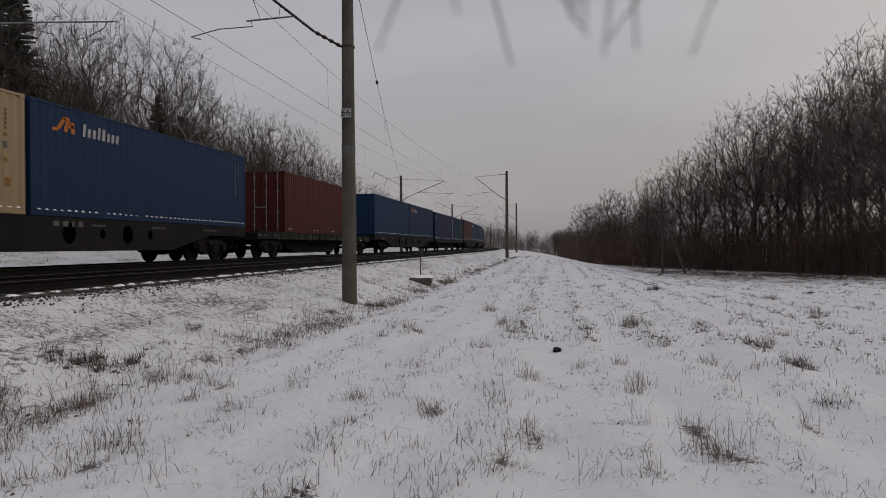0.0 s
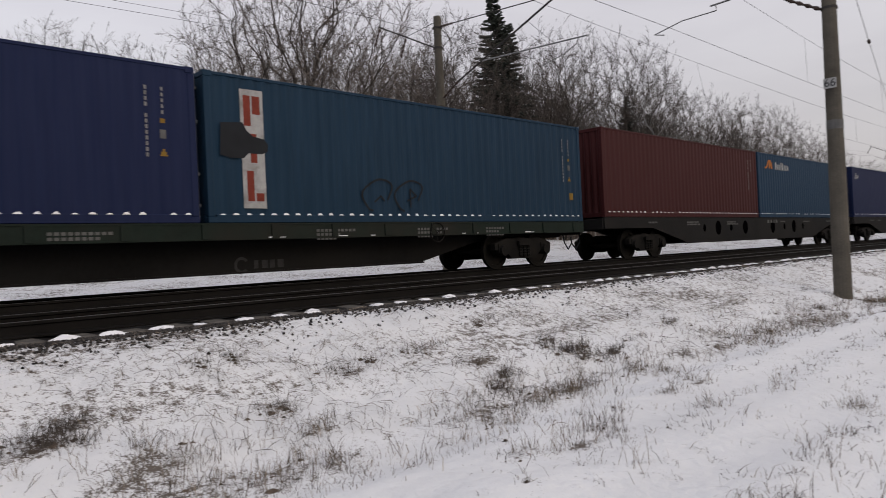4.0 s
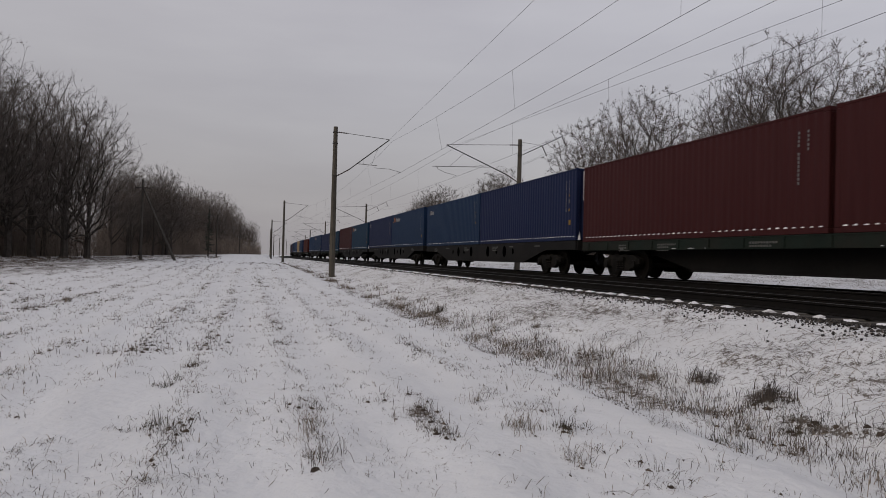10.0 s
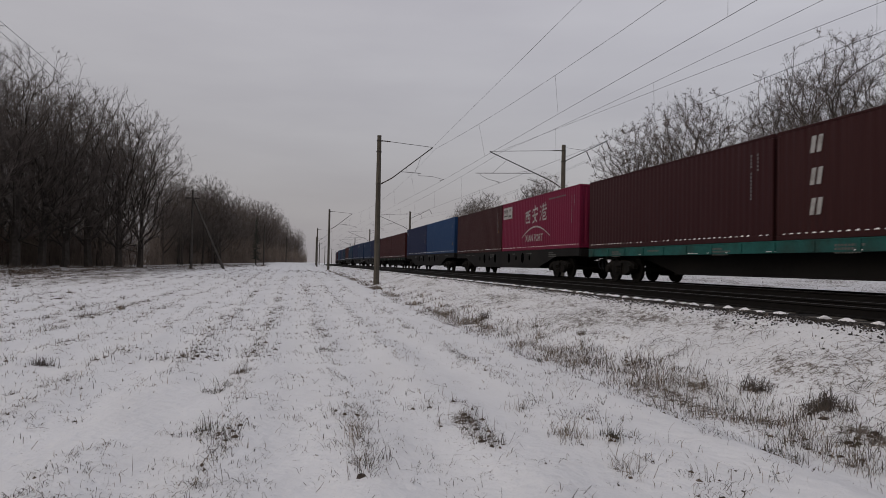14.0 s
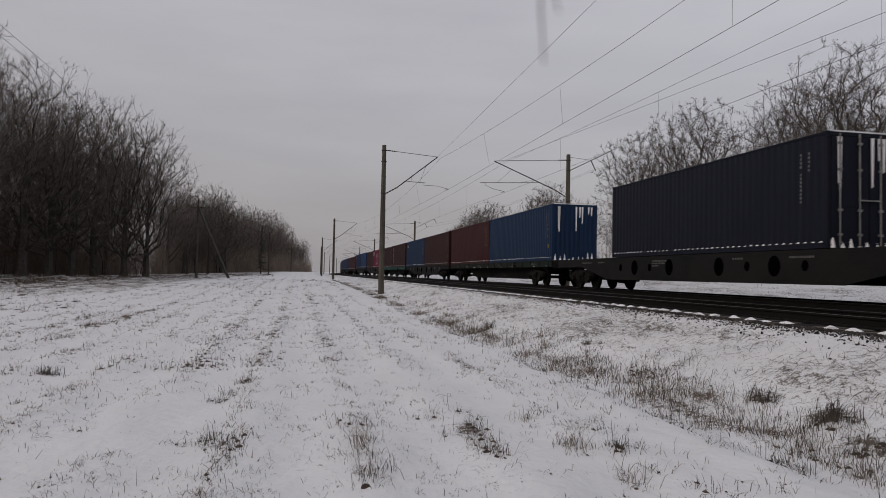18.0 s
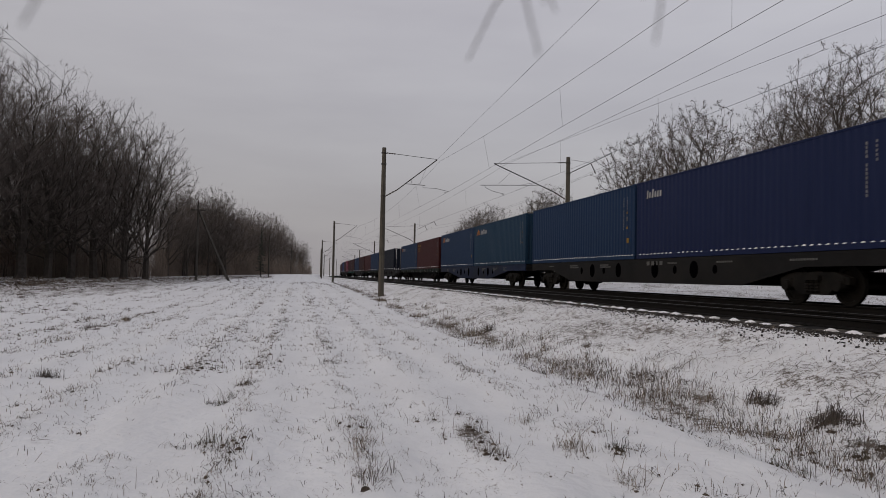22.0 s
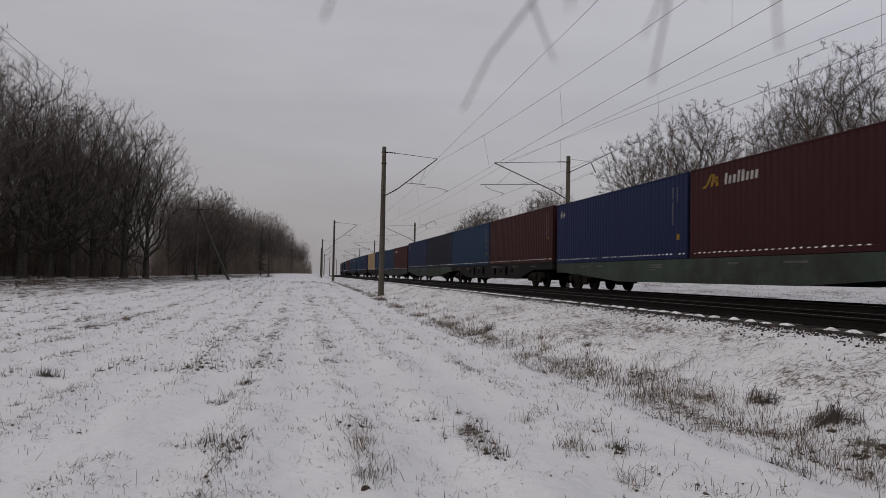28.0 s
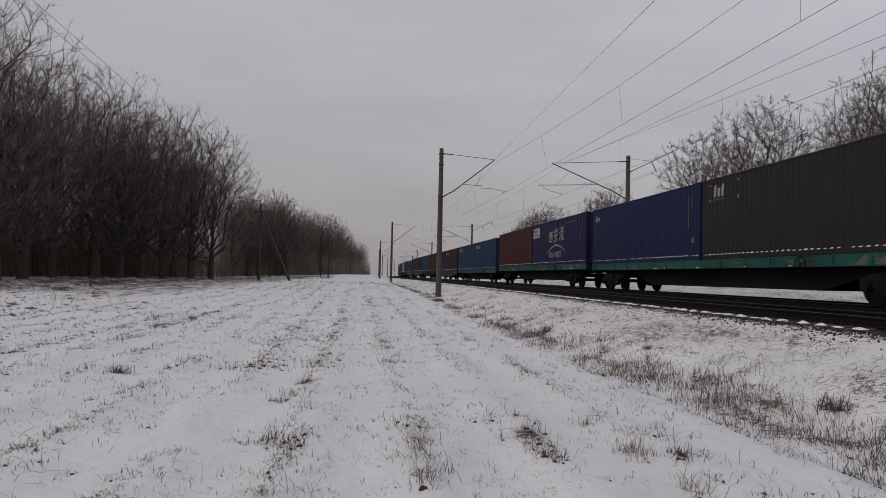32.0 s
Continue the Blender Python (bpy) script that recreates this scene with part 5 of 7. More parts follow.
def plate(bm, x0, x1, z0, z1, lift=0.0, shear=0.0):
    """A thin mark on the near side: four corners, standing a little off the sheet."""
    y0, y1 = SKIN - lift, SKIN + 0.003 - lift
    c = ((x0, z0), (x1, z0), (x1 + shear, z1), (x0 + shear, z1))
    f = [bm.verts.new((x, y0, z)) for x, z in c]
    b = [bm.verts.new((x, y1, z)) for x, z in c]
    bm.faces.new(f)
    for i in range(4):
        bm.faces.new((f[i], b[i], b[(i + 1) % 4], f[(i + 1) % 4]))


def strip(bm, pts, w, lift=0.0):
    """A bent painted stroke on the near side through (x, z) points."""
    for (xa, za), (xb, zb) in zip(pts, pts[1:]):
        d = Vector((xb - xa, zb - za))
        n = Vector((-d.y, d.x)).normalized() * w / 2
        y = SKIN - lift
        bm.faces.new([bm.verts.new((x, y, z)) for x, z in ((xa - n.x, za - n.y), (xb - n.x, zb - n.y), (xb + n.x, zb + n.y), (xa + n.x, za + n.y))])


def wave_symbol(bm):
    """Two slanted legs under an arch, with a short foot at each side."""
    x, z = -HL + 0.75, 2.20
    plate(bm, x, x + 0.22, z, z + 0.08, shear=0.05)
    plate(bm, x + 0.16, x + 0.30, z + 0.06, z + 0.38, shear=0.26)
    plate(bm, x + 0.42, x + 0.66, z + 0.32, z + 0.40, shear=0.02)
    plate(bm, x + 0.44, x + 0.58, z + 0.02, z + 0.34, shear=0.12)
    plate(bm, x + 0.58, x + 0.82, z + 0.13, z + 0.22, shear=0.03)
    plate(bm, x + 0.74, x + 0.88, z, z + 0.30, shear=-0.03)


def lettering(x0, z0, h, n, gap=0.3, seed=3):
    """Plain slanted bars of the size of a word's letters."""
    def build(bm):
        rng = random.Random(seed)
        x = x0
        for i in range(n):
            w = h * rng.uniform(0.40, 0.56)
            tall = h if i == 0 or rng.random() < 0.3 else h * 0.72
            plate(bm, x, x + w * 0.72, z0, z0 + tall, shear=tall * 0.14)
            x += w + h * gap * 0.5
    return build


def code_column(bm):
    z = 2.45
    for i in range(13):
        if i != 4:
            plate(bm, HL - 0.95, HL - 0.905, z - 0.07, z)
        z -= 0.100
    z = 2.45
    for i in range(5):
        plate(bm, HL - 0.650, HL - 0.612, z - 0.065, z)
        z -= 0.105


def size_plate(bm):
    plate(bm, HL - 0.69, HL - 0.58, 1.52, 1.68)


def warning_marks(bm):
    plate(bm, HL - 0.68, HL - 0.59, 1.80, 1.88)
    plate(bm, HL - 0.70, HL - 0.56, 1.20, 1.225)
    plate(bm, HL - 0.68, HL - 0.58, 1.225, 1.28)
    plate(bm, HL - 0.65, HL - 0.61, 1.28, 1.33)


def top_line(bm):
    for i in range(22):
        if i not in (9, 16):
            plate(bm, 2.1 + i * 0.105, 2.18 + i * 0.105, 2.50, 2.57)


def low_plate(bm):
    plate(bm, HL - 0.66, HL - 0.48, 0.64, 0.84)


def small_badge(bm):
    x = -HL + 0.45
    plate(bm, x, x + 0.55, 2.20, 2.225, shear=0.06)
    plate(bm, x + 0.10, x + 0.18, 2.26, 2.46, shear=0.05)
    plate(bm, x + 0.26, x + 0.34, 2.26, 2.42, shear=0.05)
    plate(bm, x + 0.42, x + 0.62, 2.26, 2.42, shear=0.03)
    strip(bm, [(x + 0.05, 2.28), (x + 0.18, 2.50), (x + 0.34, 2.52)], 0.03)


# the three brush characters, the arch and the word below it, on a port's container
def brush_signs(bm):
    k = 0.9
    x, z = -1.62, 1.40
    for s in ([(0, .72), (.95, .82)], [(.14, .14), (.10, .55), (.88, .60), (.84, .10)], [(.14, .14), (.84, .14)], [(.38, .76), (.30, .30)], [(.58, .78), (.58, .36), (.75, .34)]):
        strip(bm, [(x + a * k, z + b * k) for a, b in s], 0.10)
    x = -0.42
    for s in ([(.45, 1.02), (.50, .84)], [(.05, .62), (.08, .76), (.95, .84), (.90, .68)], [(.0, .42), (1.0, .52)], [(.42, .72), (.28, .36), (.82, .04)], [(.72, .50), (.50, .18), (.05, .0)]):
        strip(bm, [(x + a * k, z + (0.06 + b) * k) for a, b in s], 0.10)
    x = 0.80
    for s in ([(.05, .86), (.20, .74)], [(.0, .58), (.15, .48)], [(-.02, .02), (.22, .34)], [(.36, .80), (1.06, .88)], [(.30, .58), (1.12, .66)], [(.52, 1.0), (.52, .60)], [(.86, 1.05), (.84, .64)], [(.46, .60), (.26, .34)], [(.48, .42), (.92, .46), (.88, .26), (.50, .24)], [(.50, .42), (.48, .04), (1.02, .06), (1.06, .20)]):
        strip(bm, [(x + a * k, z + (0.12 + b) * k) for a, b in s], 0.085)


def port_arch(bm):
    n = 16
    for i in range(n):
        t0, t1 = i / n, (i + 1) / n
        f = lambda t: (-2.2 + 4.5 * t, 0.57 + 0.67 * math.sin(math.pi * (0.06 + 0.88 * t)))
        strip(bm, [f(t0), f(t1)], 0.03 + 0.06 * math.sin(math.pi * (t0 + t1) / 2))


def port_word(bm):
    cu = bpy.data.curves.new("port_word", "FONT")
    cu.body, cu.size, cu.align_x, cu.extrude = "XIAN PORT", 0.54, "CENTER", 0.002
    tmp = bpy.data.objects.new("port_word", cu)
    me = bpy.data.meshes.new_from_object(tmp)
    bpy.data.objects.remove(tmp)
    me.transform(pose(-0.15, -HW - 0.006, 0.46, 90, 0, 0))
    bm.from_mesh(me)
    bpy.data.meshes.remove(me)


def poster(bm):
    plate(bm, -HL + 0.25, -HL + 2.0, 1.93, 2.62)


def poster_print(bm):
    for i in range(6):
        plate(bm, -HL + 0.38 + i * 0.13, -HL + 0.46 + i * 0.13, 2.30, 2.50, 0.004)
    plate(bm, -HL + 0.38, -HL + 1.10, 2.08, 2.16, 0.004)
    plate(bm, -HL + 1.30, -HL + 1.80, 2.02, 2.14, 0.004)
    strip(bm, [(-HL + 1.3, 2.28), (-HL + 1.5, 2.48), (-HL + 1.8, 2.42)], 0.05, 0.004)


def white_panel(bm):
    plate(bm, -HL + 0.74, -HL + 1.24, 0.28, 2.62)


def red_sign(i):
    """Plain red blocks in place of the signs on the panel."""
    def build(bm):
        x, l = -HL + 0.81, 0.004
        for x0, x1, z0, z1 in (((0.0, 0.15, 1.90, 2.50), (0.19, 0.36, 2.14, 2.50)), ((0.12, 0.26, 1.18, 1.75),), ((0.02, 0.17, 0.42, 1.02), (0.21, 0.38, 0.42, 0.58)))[i]:
            plate(bm, x + x0, x + x1, z0, z1, l)
    return build


def dark_smear(bm):
    x = -HL + 0.28
    pts = [(0.0, 1.30), (0.03, 1.92), (0.5, 1.96), (0.58, 1.80), (0.72, 1.70), (0.95, 1.66), (1.04, 1.56), (1.03, 1.42), (0.9, 1.36), (0.6, 1.36), (0.5, 1.26), (0.2, 1.25)]
    bm.faces.new([bm.verts.new((x + a, SKIN - 0.008, z)) for a, z in pts])


def scrawl(bm):
    for o in (0, 0.95):
        pts = [(-HL + 4.1 + o + 0.42 * math.cos(t) * (1 + 0.15 * math.sin(3 * t)), 0.62 + 0.36 * math.sin(t + 0.3)) for t in np.linspace(-0.6, 4.4, 18)]
        strip(bm, [(float(a), float(b)) for a, b in pts], 0.045)
    strip(bm, [(-HL + 4.0, 0.45), (-HL + 4.2, 0.60), (-HL + 4.3, 0.48)], 0.04)
    strip(bm, [(-HL + 5.0, 0.50), (-HL + 5.3, 0.62), (-HL + 5.1, 0.78), (-HL + 5.1, 0.35)], 0.04)


def three_slants(bm):
    for z in (2.15, 1.35, 0.60):
        plate(bm, -HL + 1.25, -HL + 1.40, z, z + 0.42, shear=0.08)
        plate(bm, -HL + 1.48, -HL + 1.63, z, z + 0.42, shear=0.08)


def corner_frame(bm):
    x, z, w, h = -HL + 0.55, 2.05, 2.0, 0.62
    for a, b, c, d in ((x, x + 0.10, z, z + 0.04), (x, x + 0.04, z, z + 0.1), (x, x + 0.10, z + h - 0.04, z + h), (x + w - 0.1, x + w, z, z + 0.04), (x + w - 0.04, x + w, z, z + 0.1), (x + w - 0.1, x + w, z + h - 0.04, z + h)):
        plate(bm, a, b, c, d)


LOGOS = {
    "wave": [("emblem", "wave", wave_symbol, "orange_mark", "orange slanted emblem"), ("lettering", "wavew", lettering(-HL + 1.95, 2.20, 0.34, 8), "white_mark", "white lettering blocks")],
    "wave_yellow": [("emblem", "wavey", wave_symbol, "yellow_mark", "yellow slanted emblem"), ("lettering", "wavew", lettering(-HL + 1.95, 2.20, 0.34, 8), "white_mark", "white lettering blocks")],
    "badge": [("emblem", "badge", small_badge, "white_mark", "small white emblem")],
    "port": [("brush_signs", "brush", brush_signs, "white_mark", "white brush-stroke signs"), ("arch", "arch", port_arch, "white_mark", "white arched stroke"), ("lettering", "portw", port_word, "white_mark", "white capital letters"), ("poster", "poster", poster, "white_mark", "white sheet"), ("poster_print", "posterp", poster_print, "grey_mark", "")],
    "panel": [("white_panel", "wpanel", white_panel, "white_mark", "white upright panel"), ("red_sign", "rsign0", red_sign(0), "red_mark", "red block on the panel"), ("red_sign", "rsign1", red_sign(1), "red_mark", "red block on the panel"), ("red_sign", "rsign2", red_sign(2), "red_mark", "red block on the panel"), ("smear", "smear", dark_smear, "dark_mark", "dark smeared paint"), ("scrawl", "scrawl", scrawl, "dark_mark", "dark sprayed scrawl")],
    "slants": [("lettering", "slants", three_slants, "white_mark", "white upright lettering blocks")],
    "yellow": [("lettering", "yel1", lettering(-HL + 0.5, 2.36, 0.20, 15, 0.25, 9), "yellow_mark", "yellow lettering blocks"), ("lettering", "yel2", lettering(-HL + 0.7, 2.08, 0.16, 14, 0.25, 10), "yellow_mark", "yellow lettering blocks"), ("lettering", "yel3", lettering(-HL + 0.9, 1.84, 0.14, 12, 0.25, 11), "yellow_mark", "yellow lettering blocks")],
    "frame": [("corner_frame", "cframe", corner_frame, "white_mark", ""), ("lettering", "framew", lettering(-HL + 0.85, 2.20, 0.42, 3, 0.3, 12), "white_mark", "white lettering blocks"), ("lettering", "framew2", lettering(-HL + 0.8, 2.08, 0.07, 18, 0.3, 13), "grey_mark", "")],
    "word": [("lettering", "word", lettering(-HL + 0.8, 2.22, 0.30, 6, 0.3, 14), "white_mark", "white lettering blocks")],
    "": [],
}
SAY = {"blue": "blue", "bright_blue": "bright blue", "sea_blue": "deep sea blue", "navy": "navy blue", "black_navy": "blackish navy", "violet": "deep violet", "teal": "weathered teal", "teal_blue": "teal blue", "red": "red", "rust_red": "rust red", "dark_red": "dark red", "maroon": "dark maroon", "pink": "crimson pink", "cream": "cream yellow", "charcoal": "charcoal grey"}
MARKS = {"wave": "slanted emblem and white lettering", "wave_yellow": "yellow emblem and white lettering", "badge": "small white emblem", "port": "large white brush-stroke signs", "panel": "white panel and sprayed scrawl", "slants": "upright white lettering", "yellow": "yellow lettering", "frame": "white framed lettering", "word": "white lettering", "": "plain ribbed sides"}
count = 0


def build_container(colour, logo, doors, snow=0, icy=False):
    """A forty-foot high-cube container; doors: -1 leading end, 1 trailing end."""
    global count
    count += 1
    root = thing("shipping_container", Matrix(), f"{SAY[colour]} steel container with {MARKS[logo]}", "shipping container", "containers of the train")
    mt = PAINT[colour]
    st = M["steel"]

    def add(name, key, build, material, parent=root, label=""):
        return part(name, cached((name, *key), build, material), None, parent, label)

    for s in (-1, 1):
        add("side_wall", (colour, s), make_side(s, 0.030 if colour == "cream" else 0.018 if colour == "teal" else 0.009), mt)
        add("bottom_rail", (colour, s), make_rail(s, False), mt)
        add("top_rail", (colour, s), make_rail(s, True), mt)
    add("roof", (colour,), make_roof, mt)
    add("floor", (0,), make_floor, st)
    add("end_wall", (colour, -doors), make_end(-doors), mt)
    for sy in (-1, 1):
        d = add("door", (colour, doors, sy), make_door(doors, sy), mt)
        for y in (0.30, 0.86):
            add("lock_bar", (doors, sy, y), make_bar(doors, sy * y), M["galvanised"], d)
        add("door_handle", (doors, sy), make_handle(doors, sy * 0.30), M["galvanised"], d)
    for sx in (-1, 1):
        for top in (False, True):
            add("end_beam", (colour, sx, top), make_end_beam(sx, top), mt)
            for sy in (-1, 1):
                add("corner_casting", (colour, sx, sy, top), make_casting(sx, sy, top), mt)
        for sy in (-1, 1):
            add("corner_post", (colour, sx, sy), make_post(sx, sy), mt)
    for name, key, build, m, label in LOGOS[logo]:
        o = add(name, (key,), build, M[m], root, label)
        if name in ("lettering", "poster_print"):
            tagged(o, kind="stuff")
    white = "code_mark" if colour not in ("cream",) else "dark_mark"
    v = count % 3
    tagged(add("code_column", (white,), code_column, M[white], root, "upright column of code marks"), kind="stuff")
    if colour in ("violet", "pink"):
        tagged(add("top_line", (0,), top_line, M["grey_mark"], root, "thin line of pale lettering blocks"), kind="stuff")
    elif v != 2:
        tagged(add("warning_marks", (0,), warning_marks, M["yellow_mark"], root, "small yellow warning marks"), kind="stuff")
        add("size_plate", (0,), size_plate, M["grey_mark"], root, "small pale plate")
    if count % 2 == 1 and colour not in ("violet", "pink"):
        add("yellow_plate", (0,), low_plate, M["yellow_mark"], root, "small yellow plate")
    tagged(add("snow_fringe", (snow,), make_fringe(snow), M["snow"], root, "beads of snow on the bottom rail"), kind="stuff")
    if icy:
        for sx in (1,):
            tagged(add("end_snow", (sx,), make_end_snow(sx), M["snow"], root, "snow clinging to the end"), kind="stuff")
    return root


# ---- wagons ----


def make_belly(length, deep, low, flat_end, taper, end_z=0.92):
    """Side sill with a fish belly: shallow over the bogies, deep between them."""
    def build(bm):
        h = length / 2 - 0.6
        xs = sorted({-h, -h + flat_end, -h + flat_end + taper, h - flat_end - taper, h - flat_end, h, 0})
        zs = lambda x: end_z + (low - end_z) * min(1, max(0, (h - flat_end - abs(x)) / taper))
        for s in (deep,):
            f = [bm.verts.new((x, s * 1.20, 1.29)) for x in xs] + [bm.verts.new((x, s * 1.20, zs(x))) for x in reversed(xs)]
            b = [bm.verts.new((x, s * 1.12, 1.29)) for x in xs] + [bm.verts.new((x, s * 1.12, zs(x))) for x in reversed(xs)]
            bm.faces.new(f)
            bm.faces.new(b[::-1])
            n = len(f)
            for i in range(n):
                bm.faces.new((f[i], b[i], b[(i + 1) % n], f[(i + 1) % n]))
        bmesh.ops.recalc_face_normals(bm, faces=bm.faces[:])
    return build


def make_sill(length, side):
    """Shallow channel-section side sills."""
    def build(bm):
        h = length / 2 - 0.6
        for s in (side,):
            box(bm, -h, h, s * 1.20 - 0.02, s * 1.20 + 0.02, 0.98, 1.29)
            box(bm, -h, h, s * 1.16 - 0.07, s * 1.16 + 0.07, 1.26, 1.292)
            box(bm, -h, h, s * 1.16 - 0.07, s * 1.16 + 0.07, 0.965, 0.995)
            # stake pockets and ribs along the channel
            for i in range(17):
                x = -h + 0.5 + (2 * h - 1.0) * i / 16
                box(bm, x - 0.07, x + 0.07, s * 1.235 - 0.016, s * 1.235 + 0.016, 0.99, 1.26)
    return build


def make_beam(length):
    """Deep centre beam, hanging low between the bogies."""
    def build(bm):
        h = length / 2 - 0.9
        prof = [(-h, 1.2), (h, 1.2), (h, 0.85), (h - 3.9, 0.78), (h - 5.9, 0.33), (-h + 5.9, 0.33), (-h + 3.9, 0.78), (-h, 0.85)]
        for y0, y1 in ((-0.55, -0.45), (0.45, 0.55)):
            f = [bm.verts.new((x, y0, z)) for x, z in prof]
            b = [bm.verts.new((x, y1, z)) for x, z in prof]
            bm.faces.new(f)
            bm.faces.new(b[::-1])
            for i in range(8):
                bm.faces.new((f[i], b[i], b[(i + 1) % 8], f[(i + 1) % 8]))
        box(bm, -h + 5.9, h - 5.9, -0.65, 0.65, 0.30, 0.34)
        bmesh.ops.recalc_face_normals(bm, faces=bm.faces[:])
    return build


def make_deck(length):
    def build(bm):
        h = length / 2 - 0.6
        box(bm, -h, h, -1.08, 1.08, 1.18, 1.24)
        for i in range(9):
            x = -h + 0.4 + (2 * h - 0.8) * i / 8
            box(bm, x - 0.12, x + 0.12, -1.11, 1.11, 1.02, 1.27)
    return build


def make_headstock(length, s):
    def build(bm):
        x = s * (length / 2 - 0.62)
        box(bm, x - 0.08, x + 0.08, -1.15, 1.15, 0.90, 1.25)
        bevel(bm, 0.015)
    return build


def make_coupler(length, s):
    def build(bm):
        x = s * length / 2
        box(bm, min(x, x - s * 0.75), max(x, x - s * 0.75), -0.09, 0.09, 0.95, 1.13)
        box(bm, min(x + s * 0.03, x - s * 0.28), max(x + s * 0.03, x - s * 0.28), -0.2, 0.2, 0.88, 1.20)
        bevel(bm, 0.02)
    return build


def make_hose(length, s):
    def build(bm):
        x = s * (length / 2 - 0.45)
        tube(bm, [(x, -0.32, 0.95), (x + s * 0.05, -0.34, 0.62), (x + s * 0.25, -0.33, 0.42), (x + s * 0.45, -0.32, 0.60), (x + s * 0.47, -0.30, 0.8)], 0.025, 6)
    return build


def make_wheel(bm):
    pts = [(-0.065, 0.10), (-0.09, 0.14), (-0.03, 0.16), (-0.02, 0.38), (-0.065, 0.40), (-0.065, 0.474), (0.03, 0.474), (0.045, 0.50), (0.065, 0.50), (0.065, 0.40), (0.02, 0.38), (0.01, 0.16), (0.09, 0.14), (0.09, 0.10)]
    n = 18
    rings = [[bm.verts.new((r * math.cos(k * math.tau / n), y, r * math.sin(k * math.tau / n))) for k in range(n)] for y, r in pts]
    for a, b in zip(rings, rings[1:]):
        for k in range(n):
            bm.faces.new((a[k], a[(k + 1) % n], b[(k + 1) % n], b[k]))
    bm.faces.new(rings[0])
    bm.faces.new(rings[-1][::-1])


def make_axle(bm):
    tube(bm, [(0, -1.05, 0), (0, -0.7, 0), (0, 0.7, 0), (0, 1.05, 0)], [0.065, 0.085, 0.085, 0.065], 10)


def make_side_frame(s):
    def build(bm):
        y = s * 1.02
        prof = [(-1.22, 0.50), (-1.22, 0.66), (-0.75, 0.80), (0.75, 0.80), (1.22, 0.66), (1.22, 0.50), (0.78, 0.46), (0.52, 0.24), (-0.52, 0.24), (-0.78, 0.46)]
        f = [bm.verts.new((x, y - 0.09, z)) for x, z in prof]
        b = [bm.verts.new((x, y + 0.09, z)) for x, z in prof]
        bm.faces.new(f)
        bm.faces.new(b[::-1])
        for i in range(len(prof)):
            bm.faces.new((f[i], b[i], b[(i + 1) % len(prof)], f[(i + 1) % len(prof)]))
        for x in (-0.925, 0.925):
            tube(bm, [(x, y - 0.20 * 1, 0.475), (x, y + 0.20, 0.475)], 0.145, 12)
            box(bm, x - 0.16, x + 0.16, y - 0.12, y + 0.12, 0.42, 0.66)
        bmesh.ops.recalc_face_normals(bm, faces=bm.faces[:])
    return build


def make_spring(s):
    def build(bm):
        for x in (-0.17, 0.0, 0.17):
            pts, rad = [], []
            for i in range(9):
                pts.append((x, s * 1.12, 0.30 + 0.30 * i / 8))
                rad.append(0.078 if i % 2 else 0.055)
            tube(bm, pts, rad, 6)
        box(bm, -0.30, 0.30, s * 1.12 - 0.09, s * 1.12 + 0.09, 0.60, 0.72)
    return build


def make_bolster(bm):
    box(bm, -0.2, 0.2, -1.0, 1.0, 0.62, 0.84)
    bevel(bm, 0.03)


def make_handwheel(bm):
    n = 16
    pts = [(0.24 * math.cos(k * math.tau / n), -1.27, 1.06 + 0.24 * math.sin(k * math.tau / n)) for k in range(n + 1)]
    tube(bm, pts, 0.015, 5, cap=False)
    for k in range(3):
        a = k * math.tau / 3 + 0.4
        tube(bm, [(0, -1.26, 1.06), (0.24 * math.cos(a), -1.27, 1.06 + 0.24 * math.sin(a))], 0.012, 4)


def make_hole_disc(x, r):
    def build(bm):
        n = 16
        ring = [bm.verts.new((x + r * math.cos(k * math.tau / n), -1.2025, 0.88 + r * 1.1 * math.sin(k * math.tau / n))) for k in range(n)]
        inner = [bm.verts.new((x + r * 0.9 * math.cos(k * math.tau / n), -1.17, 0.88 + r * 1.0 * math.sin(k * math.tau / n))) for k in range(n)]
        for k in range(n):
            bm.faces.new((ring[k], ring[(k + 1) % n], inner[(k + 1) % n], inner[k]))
        # closed disc over the uncut sill; its black paints the hole's inner shade
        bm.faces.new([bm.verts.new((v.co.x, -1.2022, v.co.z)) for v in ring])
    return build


def make_wagon_marks(kind, variant):
    def build(bm):
        rng = random.Random(40 + variant)
        y = -1.2235 if kind == "flat" else -1.2035
        for x0 in (-9.4, -7.2, -3.0, 2.1, 5.2, 8.2):
            x = x0 + rng.uniform(-0.6, 0.6)
            z = 1.10 if kind == "flat" else 1.08
            for r in range(rng.randrange(1, 4)):
                for i in range(rng.randrange(5, 11)):
                    xx = x + i * 0.105
                    zz = z - r * 0.085
                    bm.faces.new([bm.verts.new(c) for c in ((xx, y, zz), (xx + 0.075, y, zz), (xx + 0.075, y, zz + 0.055), (xx, y, zz + 0.055))])
    return build


def make_big_letters(bm):
    y = -1.2045
    for x, w in ((0.9, 0.2), (1.25, 0.2), (1.6, 0.1), (1.85, 0.2)):
        bm.faces.new([bm.verts.new(v) for v in ((x, y, 1.05), (x + w, y, 1.05), (x + w, y, 1.19), (x, y, 1.19))])


